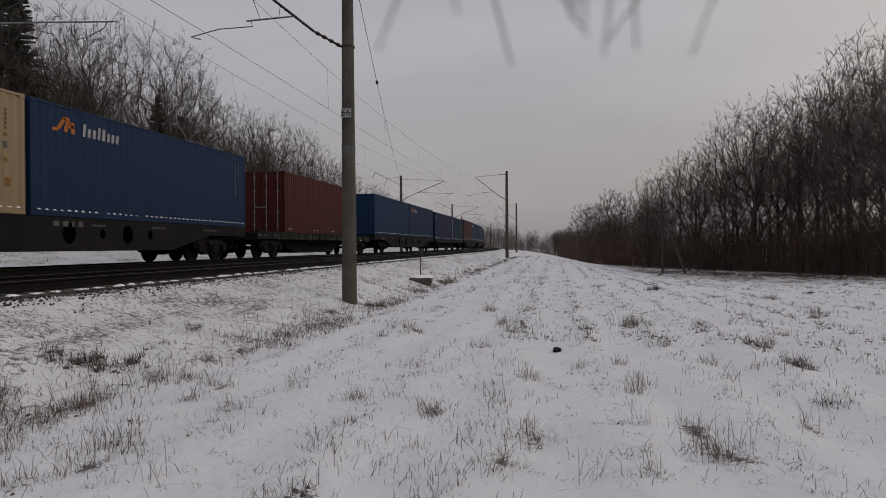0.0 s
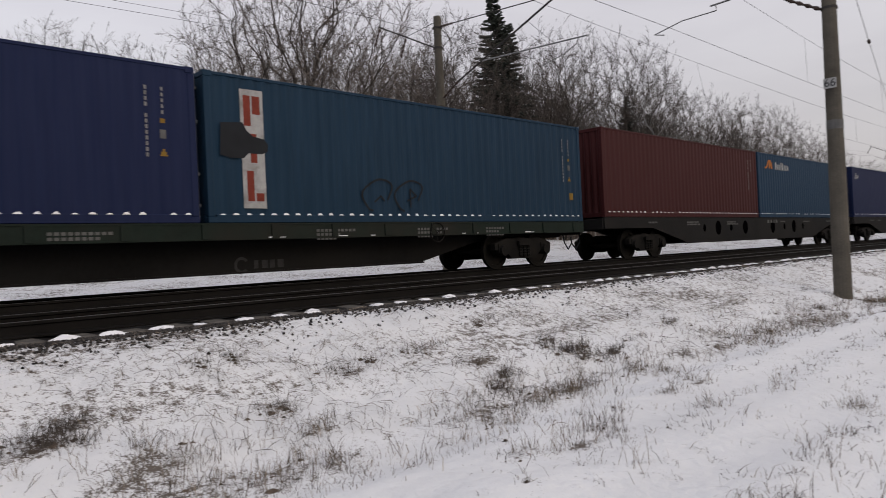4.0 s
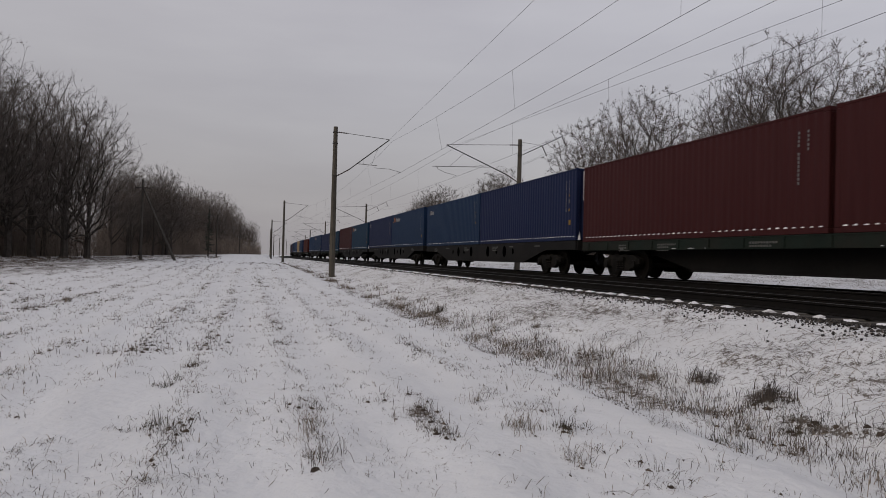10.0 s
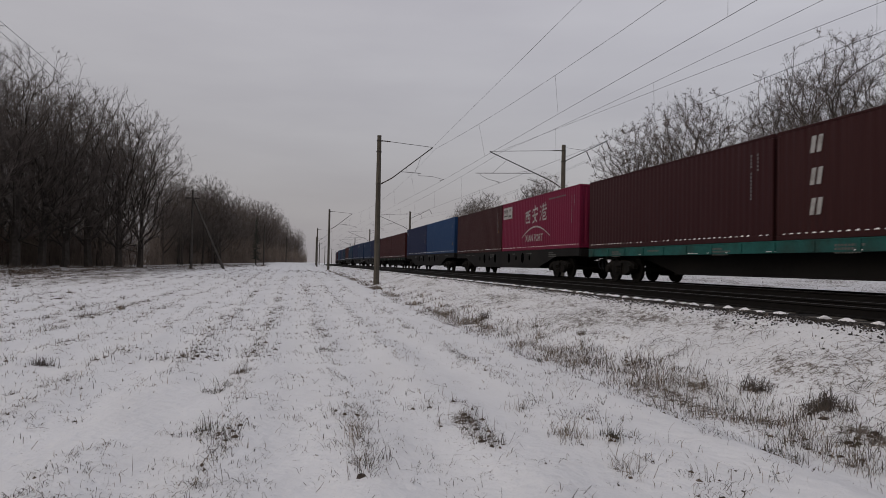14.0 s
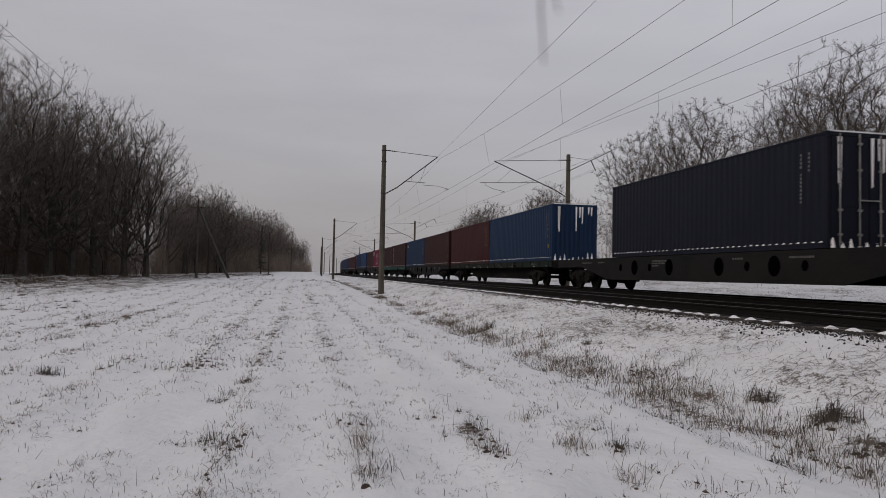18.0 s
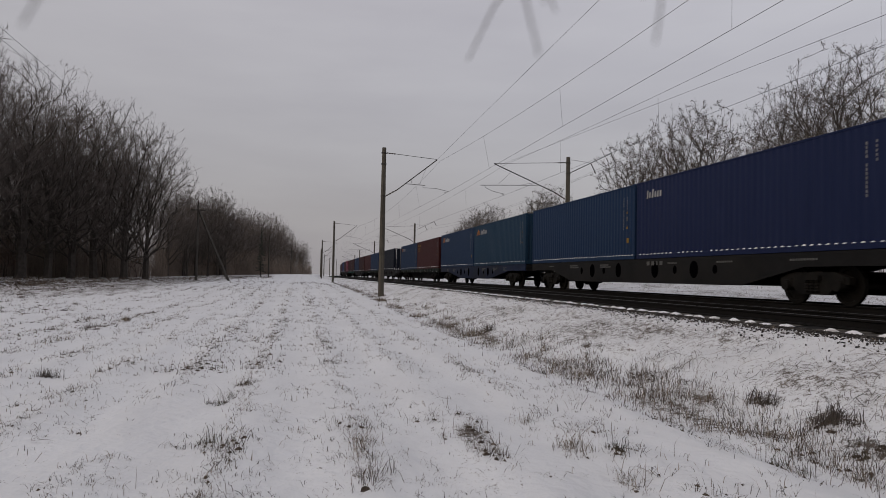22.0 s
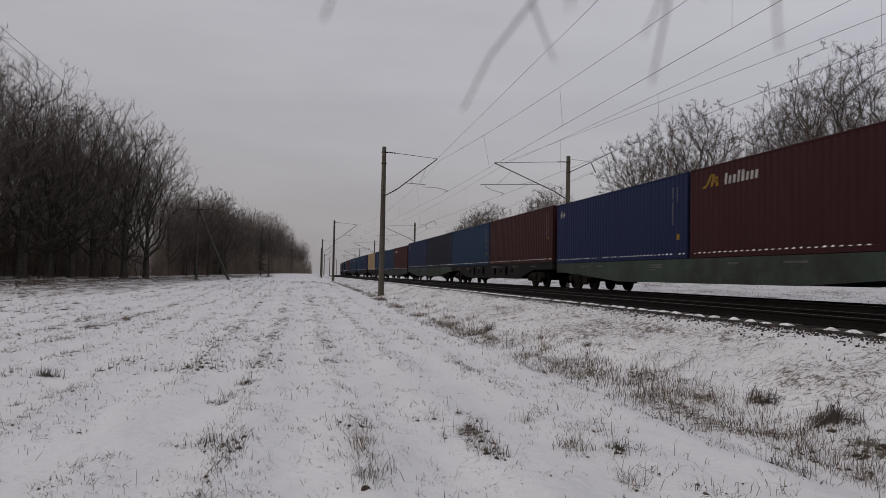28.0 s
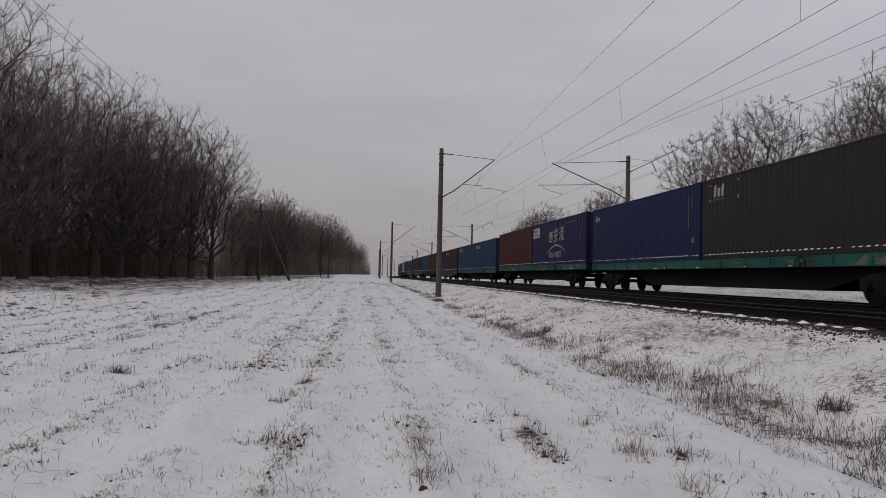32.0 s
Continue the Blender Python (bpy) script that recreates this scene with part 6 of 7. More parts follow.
def make_beam_emblem(bm):
    """A broken ring and four plain bars in faded paint."""
    y, n = -0.5535, 14
    for k in range(n - 3):
        a, b = k * math.tau / n + 0.6, (k + 1) * math.tau / n + 0.6
        bm.faces.new([bm.verts.new((1.08 + r * math.cos(t), y, 0.47 + r * math.sin(t))) for r, t in ((0.11, a), (0.17, a), (0.17, b), (0.11, b))])
    for i, w in enumerate((0.10, 0.14, 0.12, 0.15)):
        x = 1.36 + i * 0.185
        bm.faces.new([bm.verts.new(v) for v in ((x, y, 0.39), (x + w, y, 0.39), (x + w, y, 0.56), (x, y, 0.56))])


def make_ledge_snow(length, variant):
    def build(bm):
        rng = random.Random(60 + variant)
        h = length / 2 - 1
        for i in range(12):
            x = rng.uniform(-h, h)
            w = rng.uniform(0.08, 0.3)
            z = 0.996
            box(bm, x, x + w, -1.232, -1.18, z, z + rng.uniform(0.012, 0.03))
    return build


def make_hazard(bm):
    for i in range(4):
        x = 8.2 + i * 0.75
        bm.faces.new([bm.verts.new(v) for v in ((x, -1.2245, 1.0), (x + 0.4, -1.2245, 1.0), (x + 0.85, -1.2245, 1.27), (x + 0.45, -1.2245, 1.27))])


WAGON_SAY = {"black": "black long container wagon with round holes in its deep sills", "green": "dark green flat container wagon with deep black centre beam", "grey": "grey-green container wagon with deep tapering sills", "turquoise": "turquoise flat container wagon with deep black centre beam", "blue": "dark blue container wagon with deep pierced sills"}
wagon_count = 0


def build_wagon(kind, length, lift=0.0):
    global wagon_count
    wagon_count += 1
    v = wagon_count % 4
    root = thing("container_wagon", Matrix(), WAGON_SAY[kind], "container wagon", "wagons of the train")
    flat = kind in ("green", "turquoise")
    mt = M["wagon_" + kind]
    dark = M["wagon_black"]

    def add(name, key, build, material, parent=root, label=""):
        o = part(name, cached((name, *key), build, material), None, parent, label)
        if parent == root and name not in ("coupler", "brake_hose"):
            o.location.z = lift + 0.02
        return o

    if flat:
        for s in (-1, 1):
            add("side_sill", (kind, length, s), make_sill(length, s), mt)
        add("centre_beam", (length,), make_beam(length), dark, root, "deep black centre beam")
        tagged(add("ledge_snow", (length, v % 2), make_ledge_snow(length, v % 2), M["snow"], root, "thin snow on the sill ledge"), kind="stuff")
        if kind == "green" and length > 22:
            add("beam_emblem", (0,), make_beam_emblem, M["dim_mark"], root, "faded pale ring and bars on the beam")
        if kind == "turquoise":
            add("hazard_stripes", (0,), make_hazard, M["grey_mark"], root, "faded pale slanting stripes")
    else:
        for s in (-1, 1):
            add("side_sill", (kind, length, s, lift), make_belly(length, s, 0.40 - lift, *{"grey": (1.0, 6.0, 0.84), "blue": (3.3, 4.6)}.get(kind, (3.0, 2.7))), mt)
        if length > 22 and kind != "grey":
            # holes are not cut: dark discs carry their shade as colour
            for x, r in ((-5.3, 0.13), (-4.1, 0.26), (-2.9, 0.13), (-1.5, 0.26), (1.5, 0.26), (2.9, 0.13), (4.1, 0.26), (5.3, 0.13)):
                add("sill_hole", (x, r), make_hole_disc(x, r), M["hole_shade"], root, "near-black disc painting the shade of a round hole in the sill")
        if v == 1:
            tagged(add("side_lettering", (0,), make_big_letters, M["grey_mark"], root, "pale lettering blocks"), kind="stuff")
    add("deck_frame", (length,), make_deck(length), dark)
    tagged(add("stencilling", (flat, v), make_wagon_marks("flat" if flat else "deep", v), M["grey_mark"], root, "rows of small pale marks"), kind="stuff")
    for s in (-1, 1):
        add("headstock", (length, s), make_headstock(length, s), dark)
        add("coupler", (length, s), make_coupler(length, s), M["bogie"])
        add("brake_hose", (length, s), make_hose(length, s), M["dark_mark"])
    if flat:
        o = add("hand_wheel", (0,), make_handwheel, M["bogie"], root, "dark brake hand wheel")
        o.location = (6.0, 0.02, lift)
    spread = length / 2 - (3.4 if length > 22 else 2.3)
    for s in (-1, 1):
        bogie = new("bogie")
        bogie.empty_display_size = 0.2
        bogie.parent = root
        bogie.location = (s * spread, 0, 0)
        add("bolster", (0,), make_bolster, M["bogie"], bogie)
        for q in (-1, 1):
            add("side_frame", (q,), make_side_frame(q), M["bogie"], bogie)
            add("spring_set", (q,), make_spring(q), M["bogie"], bogie)
            ax = add("axle", (0,), make_axle, M["wheel"], bogie)
            ax.location = (q * 0.925, 0, 0.475)
            for w in (-0.80, 0.80):
                wh = add("wheel", (0,), make_wheel, M["wheel"], bogie)
                wh.matrix_basis = pose(q * 0.925, w, 0.475, 0, 0, 0 if w > 0 else 180)
    return root


# order of the train, from its head: place of the first container's leading end at the start, wagon kind, containers
R, P = 25.75, 12.36
TRAIN = [
    (3.25, "black", [("cream", "", 1), ("blue", "wave", -1)]),
    (32.18, "green", [("rust_red", "", -1)]),
    (49.2, "black", [("sea_blue", "", 1), ("blue", "wave", -1)]),
    (74.98, "green", [("navy", "badge", 1), ("teal", "panel", -1)]),
    (100.75, "black", [("red", "", 1), ("teal_blue", "wave", -1)]),
    (126.5, "black", [("navy", "badge", 1), ("blue", "wave", -1)]),
    (152.1, "black", [("blue", "word", 1), ("navy", "", -1)]),
    (177.3, "green", [("red", "", 1), ("red", "", -1)]),
    (203.25, "black", [("navy", "badge", 1), ("bright_blue", "", -1)]),
    (228.95, "black", [("dark_red", "", 1), ("pink", "port", -1)]),
    (254.6, "turquoise", [("maroon", "", 1), ("dark_red", "slants", -1)]),
    (280.3, "black", [("blue", "word", 1), ("dark_red", "", -1)]),
    (305.85, "green", [("red", "", 1), ("blue", "", -1)]),
    (337.5, "black", [("black_navy", "", 1)]),
    (356.9, "green", [("blue", "wave", 1), ("red", "yellow", -1)]),
    (382.6, "blue", [("blue", "wave", 1), ("teal_blue", "wave", -1)]),
    (408.4, "black", [("blue", "", 1), ("navy", "word", -1)]),
    (434.5, "black", [("cream", "", 1), ("blue", "", -1)]),
    (459.0, "grey", [("blue", "", 1), ("red", "wave_yellow", -1)]),
    (484.4, "grey", [("navy", "badge", 1), ("black_navy", "", -1)]),
    (508.6, "black", [("blue", "", 1), ("dark_red", "", -1)]),
    (533.8, "grey", [("navy", "badge", 1), ("maroon", "wave_yellow", -1)]),
    (559.5, "turquoise", [("sea_blue", "wave", 1), ("blue", "wave", -1)]),
    (585.6, "turquoise", [("red", "", 1), ("violet", "port", -1)]),
    (611.3, "turquoise", [("navy", "badge", 1), ("charcoal", "frame", -1)]),
    (637.1, "black", [("blue", "", 1), ("blue", "wave", -1)]),
    (662.9, "green", [("dark_red", "", 1), ("navy", "badge", -1)]),
]
AHEAD = [("blue", "bright_blue"), ("rust_red", "blue"), ("navy", "teal"), ("blue", "blue"), ("dark_red", "navy"), ("teal_blue", "blue"), ("navy", "red"), ("blue", "navy"), ("rust_red", "teal"), ("blue", "blue"), ("maroon", "navy"), ("blue", "red")]
for i, (c1, c2) in enumerate(AHEAD):
    TRAIN.append((3.25 - R * (i + 1), ("black", "green", "black", "grey")[i % 4], [(c1, "word" if i % 2 else "", 1), (c2, "", -1)]))

LIFT = {32.18: -0.12, 49.2: 0.04, 74.98: -0.06, 100.75: 0.08, 126.5: 0.12, 152.1: 0.06, 177.3: -0.02, 203.25: 0.17, 228.95: 0.08, 356.9: -0.05, 434.5: 0.02, 459.0: -0.15, 533.8: -0.08, 559.5: -0.08, 585.6: 0.07}
MOVING = []


def build_train():
    for first, kind, boxes in TRAIN:
        single = len(boxes) == 1
        span = BOX_L + P * (len(boxes) - 1)
        mid = first + span / 2
        length = R if not (single and first < 100) else 19.6
        lift = LIFT.get(first, 0.0)
        wagon = build_wagon(kind, length, lift)
        MOVING.append((wagon, mid, FAR_RAIL))
        for i, (colour, logo, doors) in enumerate(boxes):
            c = build_container(colour, logo, doors if first not in (337.5,) else 1, 3 if first == 32.18 else (i + int(first)) % 3, (first, i) in ((305.85, 1), (152.1, 1), (337.5, 0), (100.75, 1), (446.0, 1)))
            MOVING.append((c, first + P * i + BOX_L / 2, FAR_RAIL + 1.32 + LIFT.get(first, 0.0)))


build_train()

# ---- dry grass and stubble ----


def blade(V, F, p, h, w, lean, az, rng, bent=0.5):
    """One grass blade: a tapering, bent ribbon."""
    d = Vector((math.cos(az), math.sin(az), 0))
    s = Vector((-d.y, d.x, 0)) * w
    if rng.random() < 0.5:
        s = Vector((s.y, -s.x, 0))
    m = p + d * lean * h * 0.35 + Vector((0, 0, h * 0.6))
    t = m + d * (lean * h * 0.5 + bent * h * 0.3) + Vector((0, 0, h * (0.42 - 0.5 * bent)))
    k = len(V)
    V.extend((tuple(p - s), tuple(p + s), tuple(m + s * 0.8), tuple(m - s * 0.8), tuple(t)))
    F.append((k, k + 1, k + 2, k + 3))
    F.append((k + 3, k + 2, k + 4))


GRASS = {k: ([], []) for k in ("straw", "straw_dark", "grass_green", "dry_leaf", "soil")}


def strand(V, F, x, y, ln, w, az, rng, high=1.0):
    """A long dead blade lying over the snow in a low arch."""
    pts = []
    turn = rng.uniform(-0.5, 0.5)
    for k in range(4):
        lift = (0.01, 0.035, 0.03, 0.0)[k] * rng.uniform(0.5, 1.5) * high
        pts.append(Vector((x, y, gz(x, y) + lift + 0.012)))
        x, y, az = x + math.cos(az) * ln / 3, y + math.sin(az) * ln / 3, az + turn
    s = (pts[-1] - pts[0]).cross(Vector((rng.uniform(-0.6, 0.6), -0.5, 1))).normalized() * w
    k = len(V)
    for p in pts[:3]:
        V.extend((tuple(p - s), tuple(p + s)))
    V.append(tuple(pts[3]))
    F.extend(((k, k + 1, k + 3, k + 2), (k + 2, k + 3, k + 5, k + 4), (k + 4, k + 5, k + 6)))


def tuft(x, y, n, h, spread, rng, kind=None, lean=0.75, bent=0.5):
    d = math.hypot(x, y)
    w = 0.0014 + 0.00016 * d
    z = gz(x, y)
    for _ in range(max(1, round(n * 0.62))):
        k = kind or ("straw" if rng.random() < 0.5 else "straw_dark" if rng.random() < 0.8 else "grass_green")
        V, F = GRASS[k]
        px, py = x + rng.gauss(0, spread), y + rng.gauss(0, spread)
        blade(V, F, Vector((px, py, z - 0.02)), h * rng.uniform(0.5, 1.3), w * rng.uniform(0.7, 1.3), rng.uniform(0.0, 2 * lean), rng.uniform(0, math.tau), rng, rng.uniform(0, 2 * bent))


def bare_soil(x, y, r, rng):
    """A small dark patch of turf under a tuft."""
    V, F = GRASS["soil"]
    k = len(V)
    z = gz(x, y)
    V.append((x, y, z + 0.010 + r * 0.10))
    for q in range(6):
        a = q * math.tau / 6 + rng.uniform(-0.4, 0.4)
        u, v = x + math.cos(a) * r * rng.uniform(0.6, 1.7), y + math.sin(a) * r * rng.uniform(0.4, 1.0)
        V.append((u, v, gz(u, v) - 0.008))
    F.extend((k, k + 1 + q, k + 1 + (q + 1) % 6) for q in range(6))


def tussock(x, y, size, rng, red=0.15):
    """A dark matted core with a few longer stalks."""
    if size > 0.7:
        bare_soil(x, y, rng.uniform(0.02, 0.045) * size, rng)
    core = "dry_leaf" if rng.random() < red else "straw_dark"
    tuft(x, y, int(7 + 12 * size), 0.035 + 0.025 * size, 0.03 + 0.03 * size, rng, core, 1.5, 0.9)
    tuft(x, y, int(2 + 4 * size), 0.07 + 0.045 * size, 0.04 + 0.03 * size, rng, None, 0.7, 0.45)


def furrow(x, y, rng, keep):
    """Draws a point of the field towards the nearest drill row."""
    yy = y - bend(x)
    if rng.random() > keep:
        return y
    k = round((yy - 0.62) / 1.16)
    return 0.62 + 1.16 * k + 0.15 * noise.noise(Vector((x * 0.13, k * 3.7, 0))) + rng.gauss(0, 0.085) + bend(x)


def sow():
    rng = random.Random(31)
    # stubble of the field, most of it in drill rows along the line
    made = 0
    while made < 6200:
        d = 2.3 + 44 * rng.random() ** 1.7
        x, y = polar(rng.uniform(-124, 124), d)
        y = furrow(x, y, rng, 0.45)
        if y - bend(x) > 4.3:
            continue
        patch = noise.noise(Vector((x * 0.25, y * 0.55, 2.0)))
        if rng.random() > 0.32 + 1.3 * max(-0.2, patch):
            continue
        made += 1
        u = rng.random()
        if x > 0 and u > 0.72:
            tuft(x, y, rng.randrange(4, 12), rng.uniform(0.07, 0.16), 0.07, rng, "straw" if rng.random() < 0.6 else None, 0.45, 0.35)
        elif u < 0.70:
            tuft(x, y, rng.randrange(1, 5), rng.uniform(0.05, 0.14), 0.045, rng, None, 0.9, 0.5)
        elif u < 0.80:
            for _ in range(rng.randrange(1, 4)):
                V, F = GRASS[rng.choice(("straw", "straw_dark"))]
                strand(V, F, x, y, rng.uniform(0.1, 0.24), 0.0016 + 0.00012 * d, rng.uniform(0, math.tau), rng)
        else:
            tussock(x, y, rng.uniform(0.4, 1.0) if u < 0.96 else rng.uniform(1.0, 1.7), rng, 0.1)
    # coarser tufts farther out, thicker along the furrows
    made = 0
    while made < 9500:
        az = rng.uniform(86, 122) if rng.random() < 0.6 else -rng.uniform(86, 122)
        d = 12 + 75 * rng.random() ** 1.35
        x, y = polar(az, d)
        y = furrow(x, y, rng, 0.36)
        if y - bend(x) > 4.5:
            continue
        patch = noise.noise(Vector((x * 0.10, y * 0.45, 12.0)))
        if rng.random() > 0.45 + 1.2 * max(-0.3, patch):
            continue
        made += 1
        if rng.random() < 0.35:
            bare_soil(x, y, rng.uniform(0.02, 0.06) + 0.001 * d, rng)
        tuft(x, y, rng.randrange(3, 7), rng.uniform(0.05, 0.14), 0.08, rng, "straw_dark" if rng.random() < 0.5 else None)
    # small dark tussocks scattered over the nearer field
    made = 0
    while made < 2900:
        d = 5 + 24 * rng.random() ** 1.2
        x, y = polar(rng.uniform(60, 122) if rng.random() < 0.72 else -rng.uniform(60, 122), d)
        y = furrow(x, y, rng, 0.4)
        if y - bend(x) > 4.2 or noise.noise(Vector((x * 0.3, y * 0.7, 21))) < -0.25 * rng.random():
            continue
        made += 1
        tussock(x, y, rng.uniform(0.25, 0.7), rng, 0.2)
    # rank grass in clusters along the foot of the bank
    made = 0
    while made < 5000:
        x = rng.gauss(-2, 24) if rng.random() < 0.8 else rng.uniform(-110, 95)
        band = rng.random() < 0.7
        yy = rng.gauss(4.85 if band else 5.5, 0.20 if band else 0.28)
        thick = 1.4 * noise.noise(Vector((x * 0.55, yy * 0.9, 1))) + 0.8 * noise.noise(Vector((x * 1.7, yy * 2.5, 1)))
        if rng.random() > 0.38 + 1.2 * max(-0.25, thick):
            continue
        made += 1
        y = yy + bend(x)
        if rng.random() < 0.05:
            bare_soil(x, y, rng.uniform(0.03, 0.05), rng)
        if rng.random() < 0.45:
            tuft(x, y, rng.randrange(6, 12), rng.uniform(0.04, 0.08), 0.07, rng, "straw_dark" if rng.random() < 0.7 else "dry_leaf", 1.4, 0.8)
        else:
            tuft(x, y, rng.randrange(5, 11), rng.uniform(0.10, 0.24), 0.06, rng, "straw" if rng.random() < 0.5 else "dry_leaf" if rng.random() < 0.3 else None, 0.6, 0.45)
    # thinner growth on the verge between the field and the foot of the bank
    for i in range(1500):
        x, yy = rng.gauss(0, 17), rng.uniform(2.5, 4.7)
        if noise.noise(Vector((x * 0.5, yy * 1.1, 17))) < 0.1 * rng.random():
            continue
        if rng.random() < 0.5:
            tussock(x, yy + bend(x), rng.uniform(0.25, 0.8), rng, 0.2)
        else:
            tuft(x, yy + bend(x), rng.randrange(3, 9), rng.uniform(0.06, 0.18), 0.06, rng, None, 0.7, 0.5)
    # the rankest stretch, nearest the eye
    for i in range(1500):
        x = rng.gauss(-7, 5)
        yy = rng.gauss(5.05, 0.35)
        if noise.noise(Vector((x * 0.9, yy * 1.4, 3))) < -0.15:
            continue
        tuft(x, yy + bend(x), rng.randrange(4, 9), rng.uniform(0.06, 0.22), 0.06, rng, "straw_dark" if rng.random() < 0.5 else "dry_leaf" if rng.random() < 0.4 else None, 0.5, 0.4)
    # long dead blades combed down the bank
    for i in range(11000):
        x = rng.gauss(0, 19) if rng.random() < 0.82 else rng.uniform(-90, 80)
        yy = rng.uniform(5.1, 8.15)
        if noise.noise(Vector((x * 0.6, yy * 1.1, 6))) < -0.3 * rng.random() or rng.random() < 0.25:
            continue
        d = math.hypot(x, yy)
        V, F = GRASS["straw_dark" if rng.random() < 0.75 else "straw"]
        strand(V, F, x, yy + bend(x), rng.uniform(0.12, 0.50) * rng.uniform(0.5, 1), 0.0017 + 0.00015 * d, rng.gauss(-1.0, 0.75) if rng.random() < 0.7 else rng.uniform(0, math.tau), rng)
    for i in range(2600):
        x = rng.gauss(0, 15)
        yy = rng.uniform(5.2, 8.1)
        tuft(x, yy + bend(x), rng.randrange(2, 7), rng.uniform(0.05, 0.14), 0.06, rng, "straw_dark" if rng.random() < 0.7 else None, 1.0, 0.6)
    # tufts beyond the far track and in the rough before the woods
    for i in range(1500):
        x = rng.uniform(-90, 90)
        tuft(x, rng.uniform(16.6, 27) + bend(x), rng.randrange(2, 6), rng.uniform(0.06, 0.2), 0.1, rng)
    for i in range(5200):
        left = rng.random() < 0.55
        if left:
            az = rng.uniform(92, 122)
            d = np.interp(az, [92, 100, 106, 122], [150, 100, 76, 62]) - abs(rng.gauss(0, 20)) + 4
        else:
            az = rng.uniform(-122, -91)
            d = np.interp(az, [-122, -108, -98, -91], [60, 80, 95, 150]) - abs(rng.gauss(0, 17)) + 3
        if d < 12:
            continue
        x, y = polar(az, d)
        if noise.noise(Vector((x * 0.12, y * 0.3, 8))) < -0.1 * rng.random():
            continue
        if rng.random() < 0.6:
            bare_soil(x, y, rng.uniform(0.08, 0.30), rng)
        tuft(x, y, rng.randrange(4, 9), rng.uniform(0.10, 0.34), 0.22, rng, rng.choice(("dry_leaf", "straw_dark", None, "straw_dark")), 0.8, 0.6)
    # dead stems and brushwood lying in the rough
    for i in range(2600):
        az = rng.uniform(101, 122) if i % 2 else rng.uniform(-120, -98)
        d = (np.interp(az, [100, 106, 122], [88, 68, 54]) if i % 2 else np.interp(az, [-120, -108, -98], [52, 68, 84])) - abs(rng.gauss(0, 7))
        x, y = polar(az, d)
        if noise.noise(Vector((x * 0.15, y * 0.35, 4))) < 0.02:
            continue
        V, F = GRASS[rng.choice(("dry_leaf", "straw_dark"))]
        strand(V, F, x, y, rng.uniform(0.5, 1.5), rng.uniform(0.012, 0.03), rng.uniform(0, math.tau), rng, 5)
    names = {"straw": "dry_grass", "straw_dark": "withered_grass", "grass_green": "green_grass", "dry_leaf": "brown_grass", "soil": "bare_turf"}
    for k, (V, F) in GRASS.items():
        name = names[k]
        say = "dark frozen turf showing through thin snow" if k == "soil" else "thin " + name.replace("_", " ") + " blades poking through the snow"
        tagged(new(name, mesh_of(name, V, F, M[k])), say, "turf" if k == "soil" else "grass", kind="stuff")


sow()


def clump(x, y, size, kind, seed):
    """One larger tuft or low dark bush with its own place: matted turf, a dark core and stalks."""
    rng = random.Random(seed)
    z = gz(x, y)
    say = {"d": "dark withered grass clump flattened in the snow", "s": "pale dry grass clump standing in the snow", "r": "rusty brown dry grass clump in the snow", "g": "olive green grass clump in the snow", "b": "low dark heathery bush in the snow", "t": "few tall dry stalks standing in the snow"}[kind]
    root = thing("bush" if kind == "b" else "grass_clump", pose(x, y, z), say, "bush" if kind == "b" else "grass", "clumps in the snow")
    far = 1 + math.hypot(x, y) * 0.06
    spots = [(rng.gauss(0, size * 0.55), rng.gauss(0, size * 0.20 + 0.02), rng.uniform(0.5, 1.0)) for _ in range(int(3 + size * (16 if kind != "t" else 8)))]
    V, F = [], []
    for px, py, s in spots:
        r = rng.uniform(0.02, 0.05) * (0.7 + size)
        k = len(V)
        V.append((px, py, gz(x + px, y + py) - z + 0.01 + r * 0.1))
        for q in range(7):
            a = q * math.tau / 7 + rng.uniform(-0.4, 0.4)
            u, v = px + math.cos(a) * r * rng.uniform(0.6, 1.6), py + math.sin(a) * r * rng.uniform(0.5, 1.1)
            V.append((u, v, gz(x + u, y + v) - z - 0.008))
        F.extend((k, k + 1 + q, k + 1 + (q + 1) % 7) for q in range(7))
    if kind in "dgb":
        tagged(part("turf", mesh_of("turf", V, F, M["soil"]), None, root), kind="stuff")
    for name, m, per, low, high, lean, bent in (("matted_growth", {"g": "grass_green", "b": "twig_dark"}.get(kind, "straw_dark"), 17 if kind not in "st" else 7 if kind == "s" else 2, 0.04, 0.11, 1.8, 1.0), ("upright_growth", {"d": "straw_dark", "s": "straw", "r": "dry_leaf", "g": "grass_green", "b": "twig_dark", "t": "straw"}[kind], {"d": 5, "s": 9, "r": 8, "g": 6, "b": 12, "t": 5}[kind], 0.08 if kind != "t" else 0.15, 0.25 if kind != "t" else 0.42, 1.1 if kind != "b" else 0.9, 0.7)):
        V, F = [], []
        for px, py, s in spots:
            for _ in range(int(per * s)):
                u, v = px + rng.gauss(0, 0.06), py + rng.gauss(0, 0.045)
                h = rng.uniform(low, high) * (0.75 + 0.8 * size)
                blade(V, F, Vector((u, v, gz(x + u, y + v) - z - 0.015)), h, (0.0016 if kind != "b" else 0.0022) * far * rng.uniform(0.7, 1.3), rng.uniform(0, lean), rng.uniform(0, math.tau), rng, rng.uniform(0, bent))
        tagged(part(name, mesh_of(name, V, F, M[m]), None, root), kind="stuff")


for i, c in enumerate(CLUMPS):
    clump(*c, 500 + i)

# ---- small things on the ground ----


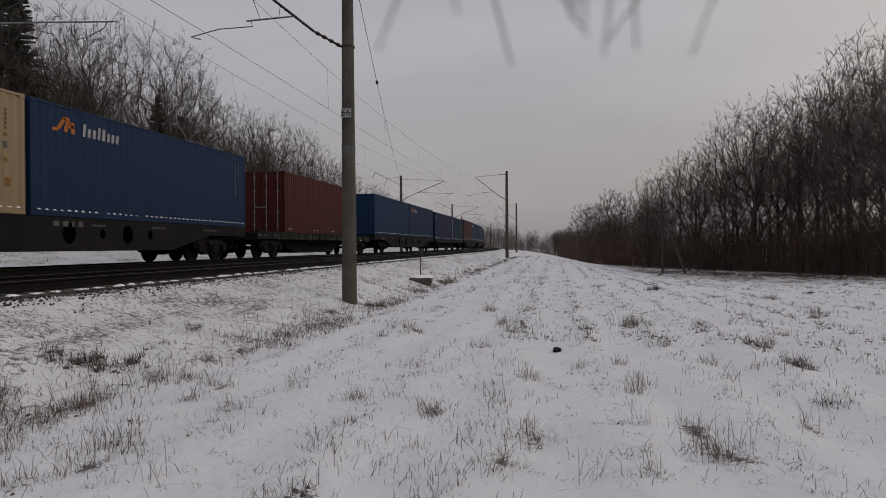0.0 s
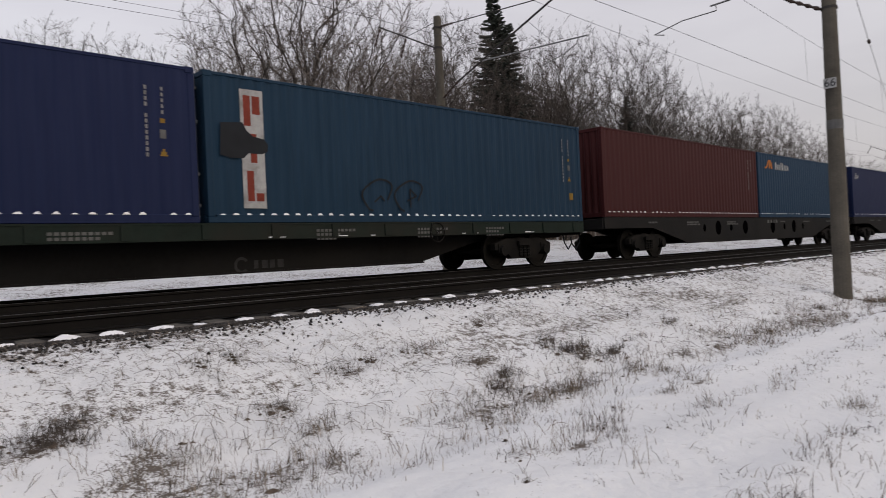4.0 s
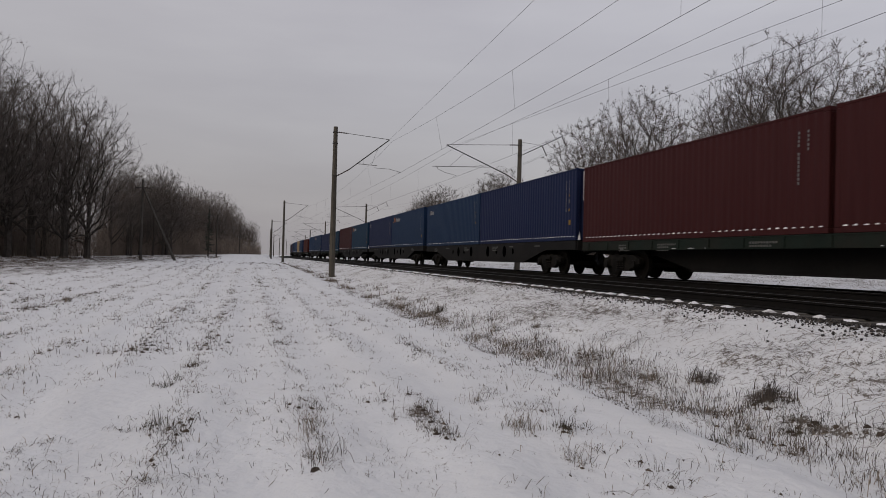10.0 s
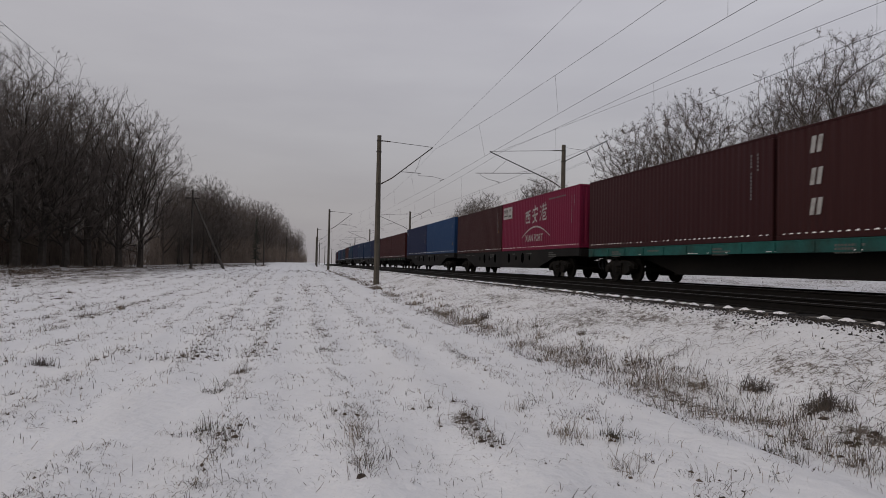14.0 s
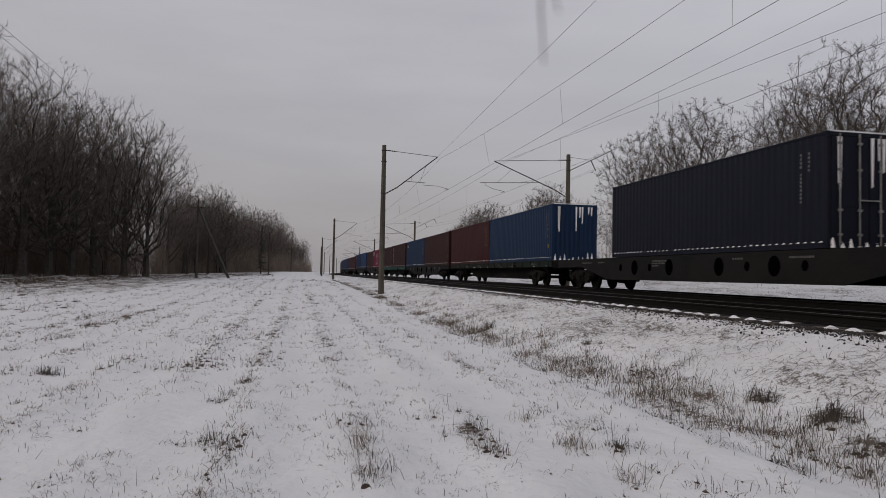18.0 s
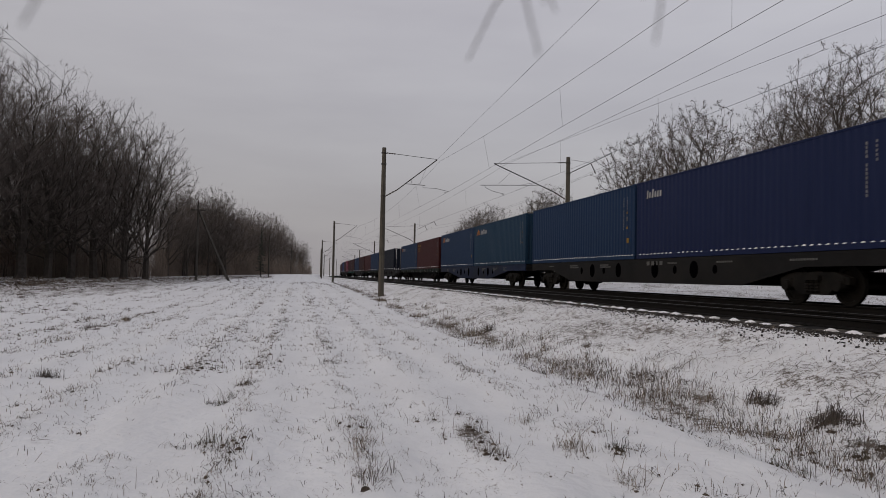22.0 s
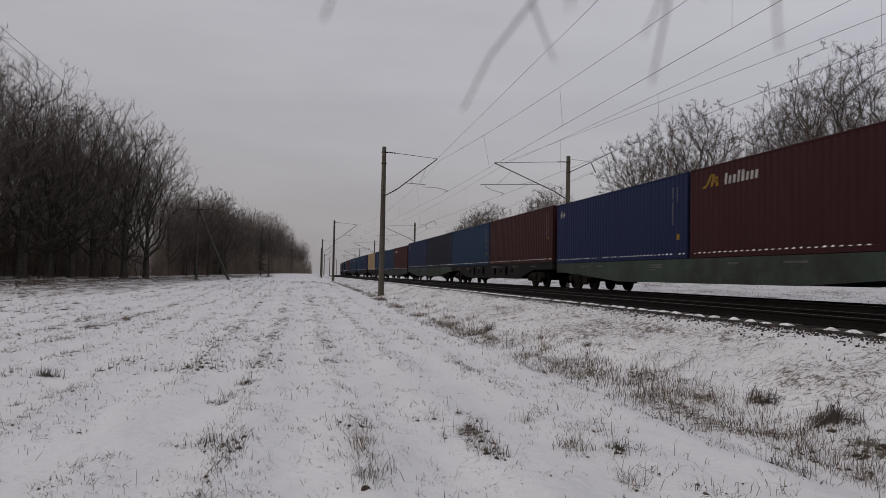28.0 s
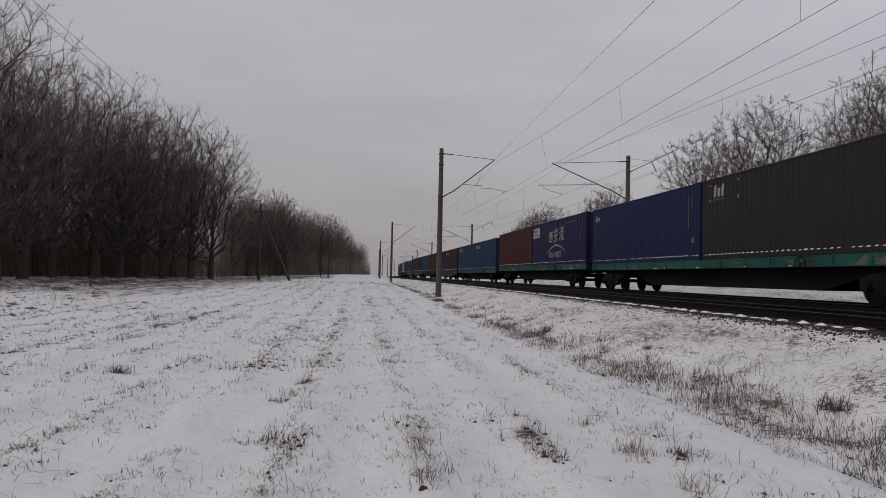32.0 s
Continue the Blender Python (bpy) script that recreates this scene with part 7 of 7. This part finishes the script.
def lump(bm, sx, sy, sz, seed, rough=0.25):
    r = bmesh.ops.create_icosphere(bm, subdivisions=3, radius=1.0)
    for v in r["verts"]:
        k = 1 + rough * noise.noise(v.co * 1.6 + Vector((seed, 0, 0)))
        v.co = Vector((v.co.x * sx * k, v.co.y * sy * k, v.co.z * sz * k))


bm = bmesh.new()
lump(bm, 0.10, 0.07, 0.05, 3, 0.5)
clod = tagged(part("dark_clod", bm, M["dark_mark"], smooth=True), "dark clod of earth lying on the snow", "clod")
clod.location = (11.15, -0.03, gz(11.15, -0.03) + 0.02)

mx_, my_ = 30.9, 5.85
mz_ = gz(mx_, my_)
marker = thing("marker_post", pose(mx_, my_, mz_, 0, 6, 0), "thin dark steel post with a small box beside the track", "post")
bm = bmesh.new()
tube(bm, [(0, 0, -0.2), (0, 0, 1.25)], 0.025, 8)
part("post", bm, M["steel"], marker)
bm = bmesh.new()
box(bm, -0.08, 0.08, -0.08, 0.08, 1.05, 1.32)
bevel(bm, 0.015)
part("box", bm, M["steel"], marker)
slab = thing("concrete_slab", pose(mx_ - 1.2, my_ - 0.25, gz(mx_ - 1.2, my_ - 0.25), 0, 0, 8), "low concrete slab capped with snow at the foot of the bank", "slab")
bm = bmesh.new()
box(bm, -1.0, 1.0, -0.45, 0.45, -0.1, 0.20)
bevel(bm, 0.03)
part("block", bm, M["concrete"], slab)
bm = bmesh.new()
lump(bm, 1.02, 0.48, 0.09, 6, 0.2)
o = part("snow_cap", bm, M["snow"], slab, smooth=True)
o.location = (0, 0, 0.20)

# young tree leaning over the fence line behind the train, white with frost
frost = tree_meshes(141, 12, 0.2, 0.5, 16, 7, 2, fork=0.92, reachy=0.1, fine=0.005, tip_r=0.010)
M["frost_twig"] = mat("frost_twig", (0.20, 0.195, 0.195), 0.9, noise_scale=0.6, amount=0.4, fine=9, bump=0, spec=0.1)
frost[0].materials[0] = M["frost_twig"]
frost[1].materials[0] = M["frost_twig"]
lean = thing("leaning_tree", pose(38.6, 27, gz(38.6, 27), 0, 47, -15) @ Matrix.Scale(1.35, 4), "slender pale frosted young tree leaning towards the tracks", "tree")
part("trunk", frost[0], None, lean)
part("crown", frost[1], None, lean)


# ---- thin twigs of the tree overhead, hanging close to the eye ----
TWIGS = []


def hanging_twigs(azimuth, elevation, seed, n=5):
    """A spray of thin twigs hung from a branch just above the view."""
    rng = random.Random(seed)
    d = 0.30
    x, y = polar(azimuth, d)
    z = EYE[2] + d * math.tan(radians(elevation))
    root = thing("hanging_twigs", pose(x, y, z, 0, 0, azimuth), "thin bare twigs hanging close overhead, swaying", "twig", "twigs of the overhanging tree")
    for i in range(n):
        bm = bmesh.new()
        sx = rng.uniform(-0.10, 0.10)
        sy = rng.uniform(-0.05, 0.08)
        pts = [Vector((sx, sy, 0.10))]
        dx = rng.uniform(-0.02, 0.012)
        for k in range(4):
            pts.append(pts[-1] + Vector((dx + rng.uniform(-0.006, 0.006), rng.uniform(-0.005, 0.005), -0.03)))
        tube(bm, [tuple(p) for p in pts], [0.0011, 0.0010, 0.0008, 0.0007, 0.0005], 5)
        for k in (1, 2):
            e = pts[k] + Vector((rng.choice((-1, 1)) * rng.uniform(0.008, 0.02), 0, -rng.uniform(0.02, 0.05)))
            tube(bm, [tuple(pts[k]), tuple(e)], [0.0007, 0.0004], 4)
        part("twig", bm, M["frost_twig"], root)
    TWIGS.append((root, x, y, z, azimuth, seed))


hanging_twigs(-92, 22.0, 2, 1)
hanging_twigs(-109, 20.0, 4, 2)
hanging_twigs(-88, 20.5, 11, 3)
hanging_twigs(-96, 20.0, 12, 4)
hanging_twigs(-103, 20.5, 13, 3)
hanging_twigs(80, 21.5, 5, 2)
hanging_twigs(70, 22.4, 6, 2)
hanging_twigs(61, 22.0, 7, 4)


def motions():
    """The train runs past at a steady speed, following the curve of the line."""
    for ob, start, z in MOVING:
        rows = []
        for t in range(0, 33):
            x, y, h = along(start - SPEED * t)
            rows.append((float(t), pose(x, y, z, 0, 0, h)))
        walk(ob, rows)
    # the wind lifts and lowers the twigs
    for root, x, y, z, az, seed in TWIGS:
        rng = random.Random(900 + seed)
        rows = []
        for i in range(0, 81):
            t = i * 0.4
            gust = np.interp(t, [0, 2.5, 4, 16.5, 17.5, 20, 23.2, 24.5, 26.5, 28, 29, 30, 32], [1, 1, 0, 0, 0.35, 0.9, 1, 0.3, 0.4, 1, 0.6, 0, 0])
            if seed > 10:
                gust = np.interp(t, [0, 0.4, 0.8, 2.4, 2.8, 3.6, 4.4], [1, 0.8, 0, 0, 1, 1, 0])
            elif seed == 5:
                gust = np.interp(t, [16.5, 17.5, 26, 28], [0, 1, 1, 0.3])
            lift = 0.08 * (1 - gust) + 0.012 * rng.uniform(-1, 1)
            rows.append((t, pose(x + rng.uniform(-0.012, 0.012), y + rng.uniform(-0.012, 0.012), z + lift, rng.uniform(-4, 4), rng.uniform(-9, 9), az)))
        walk(root, rows)


motions()
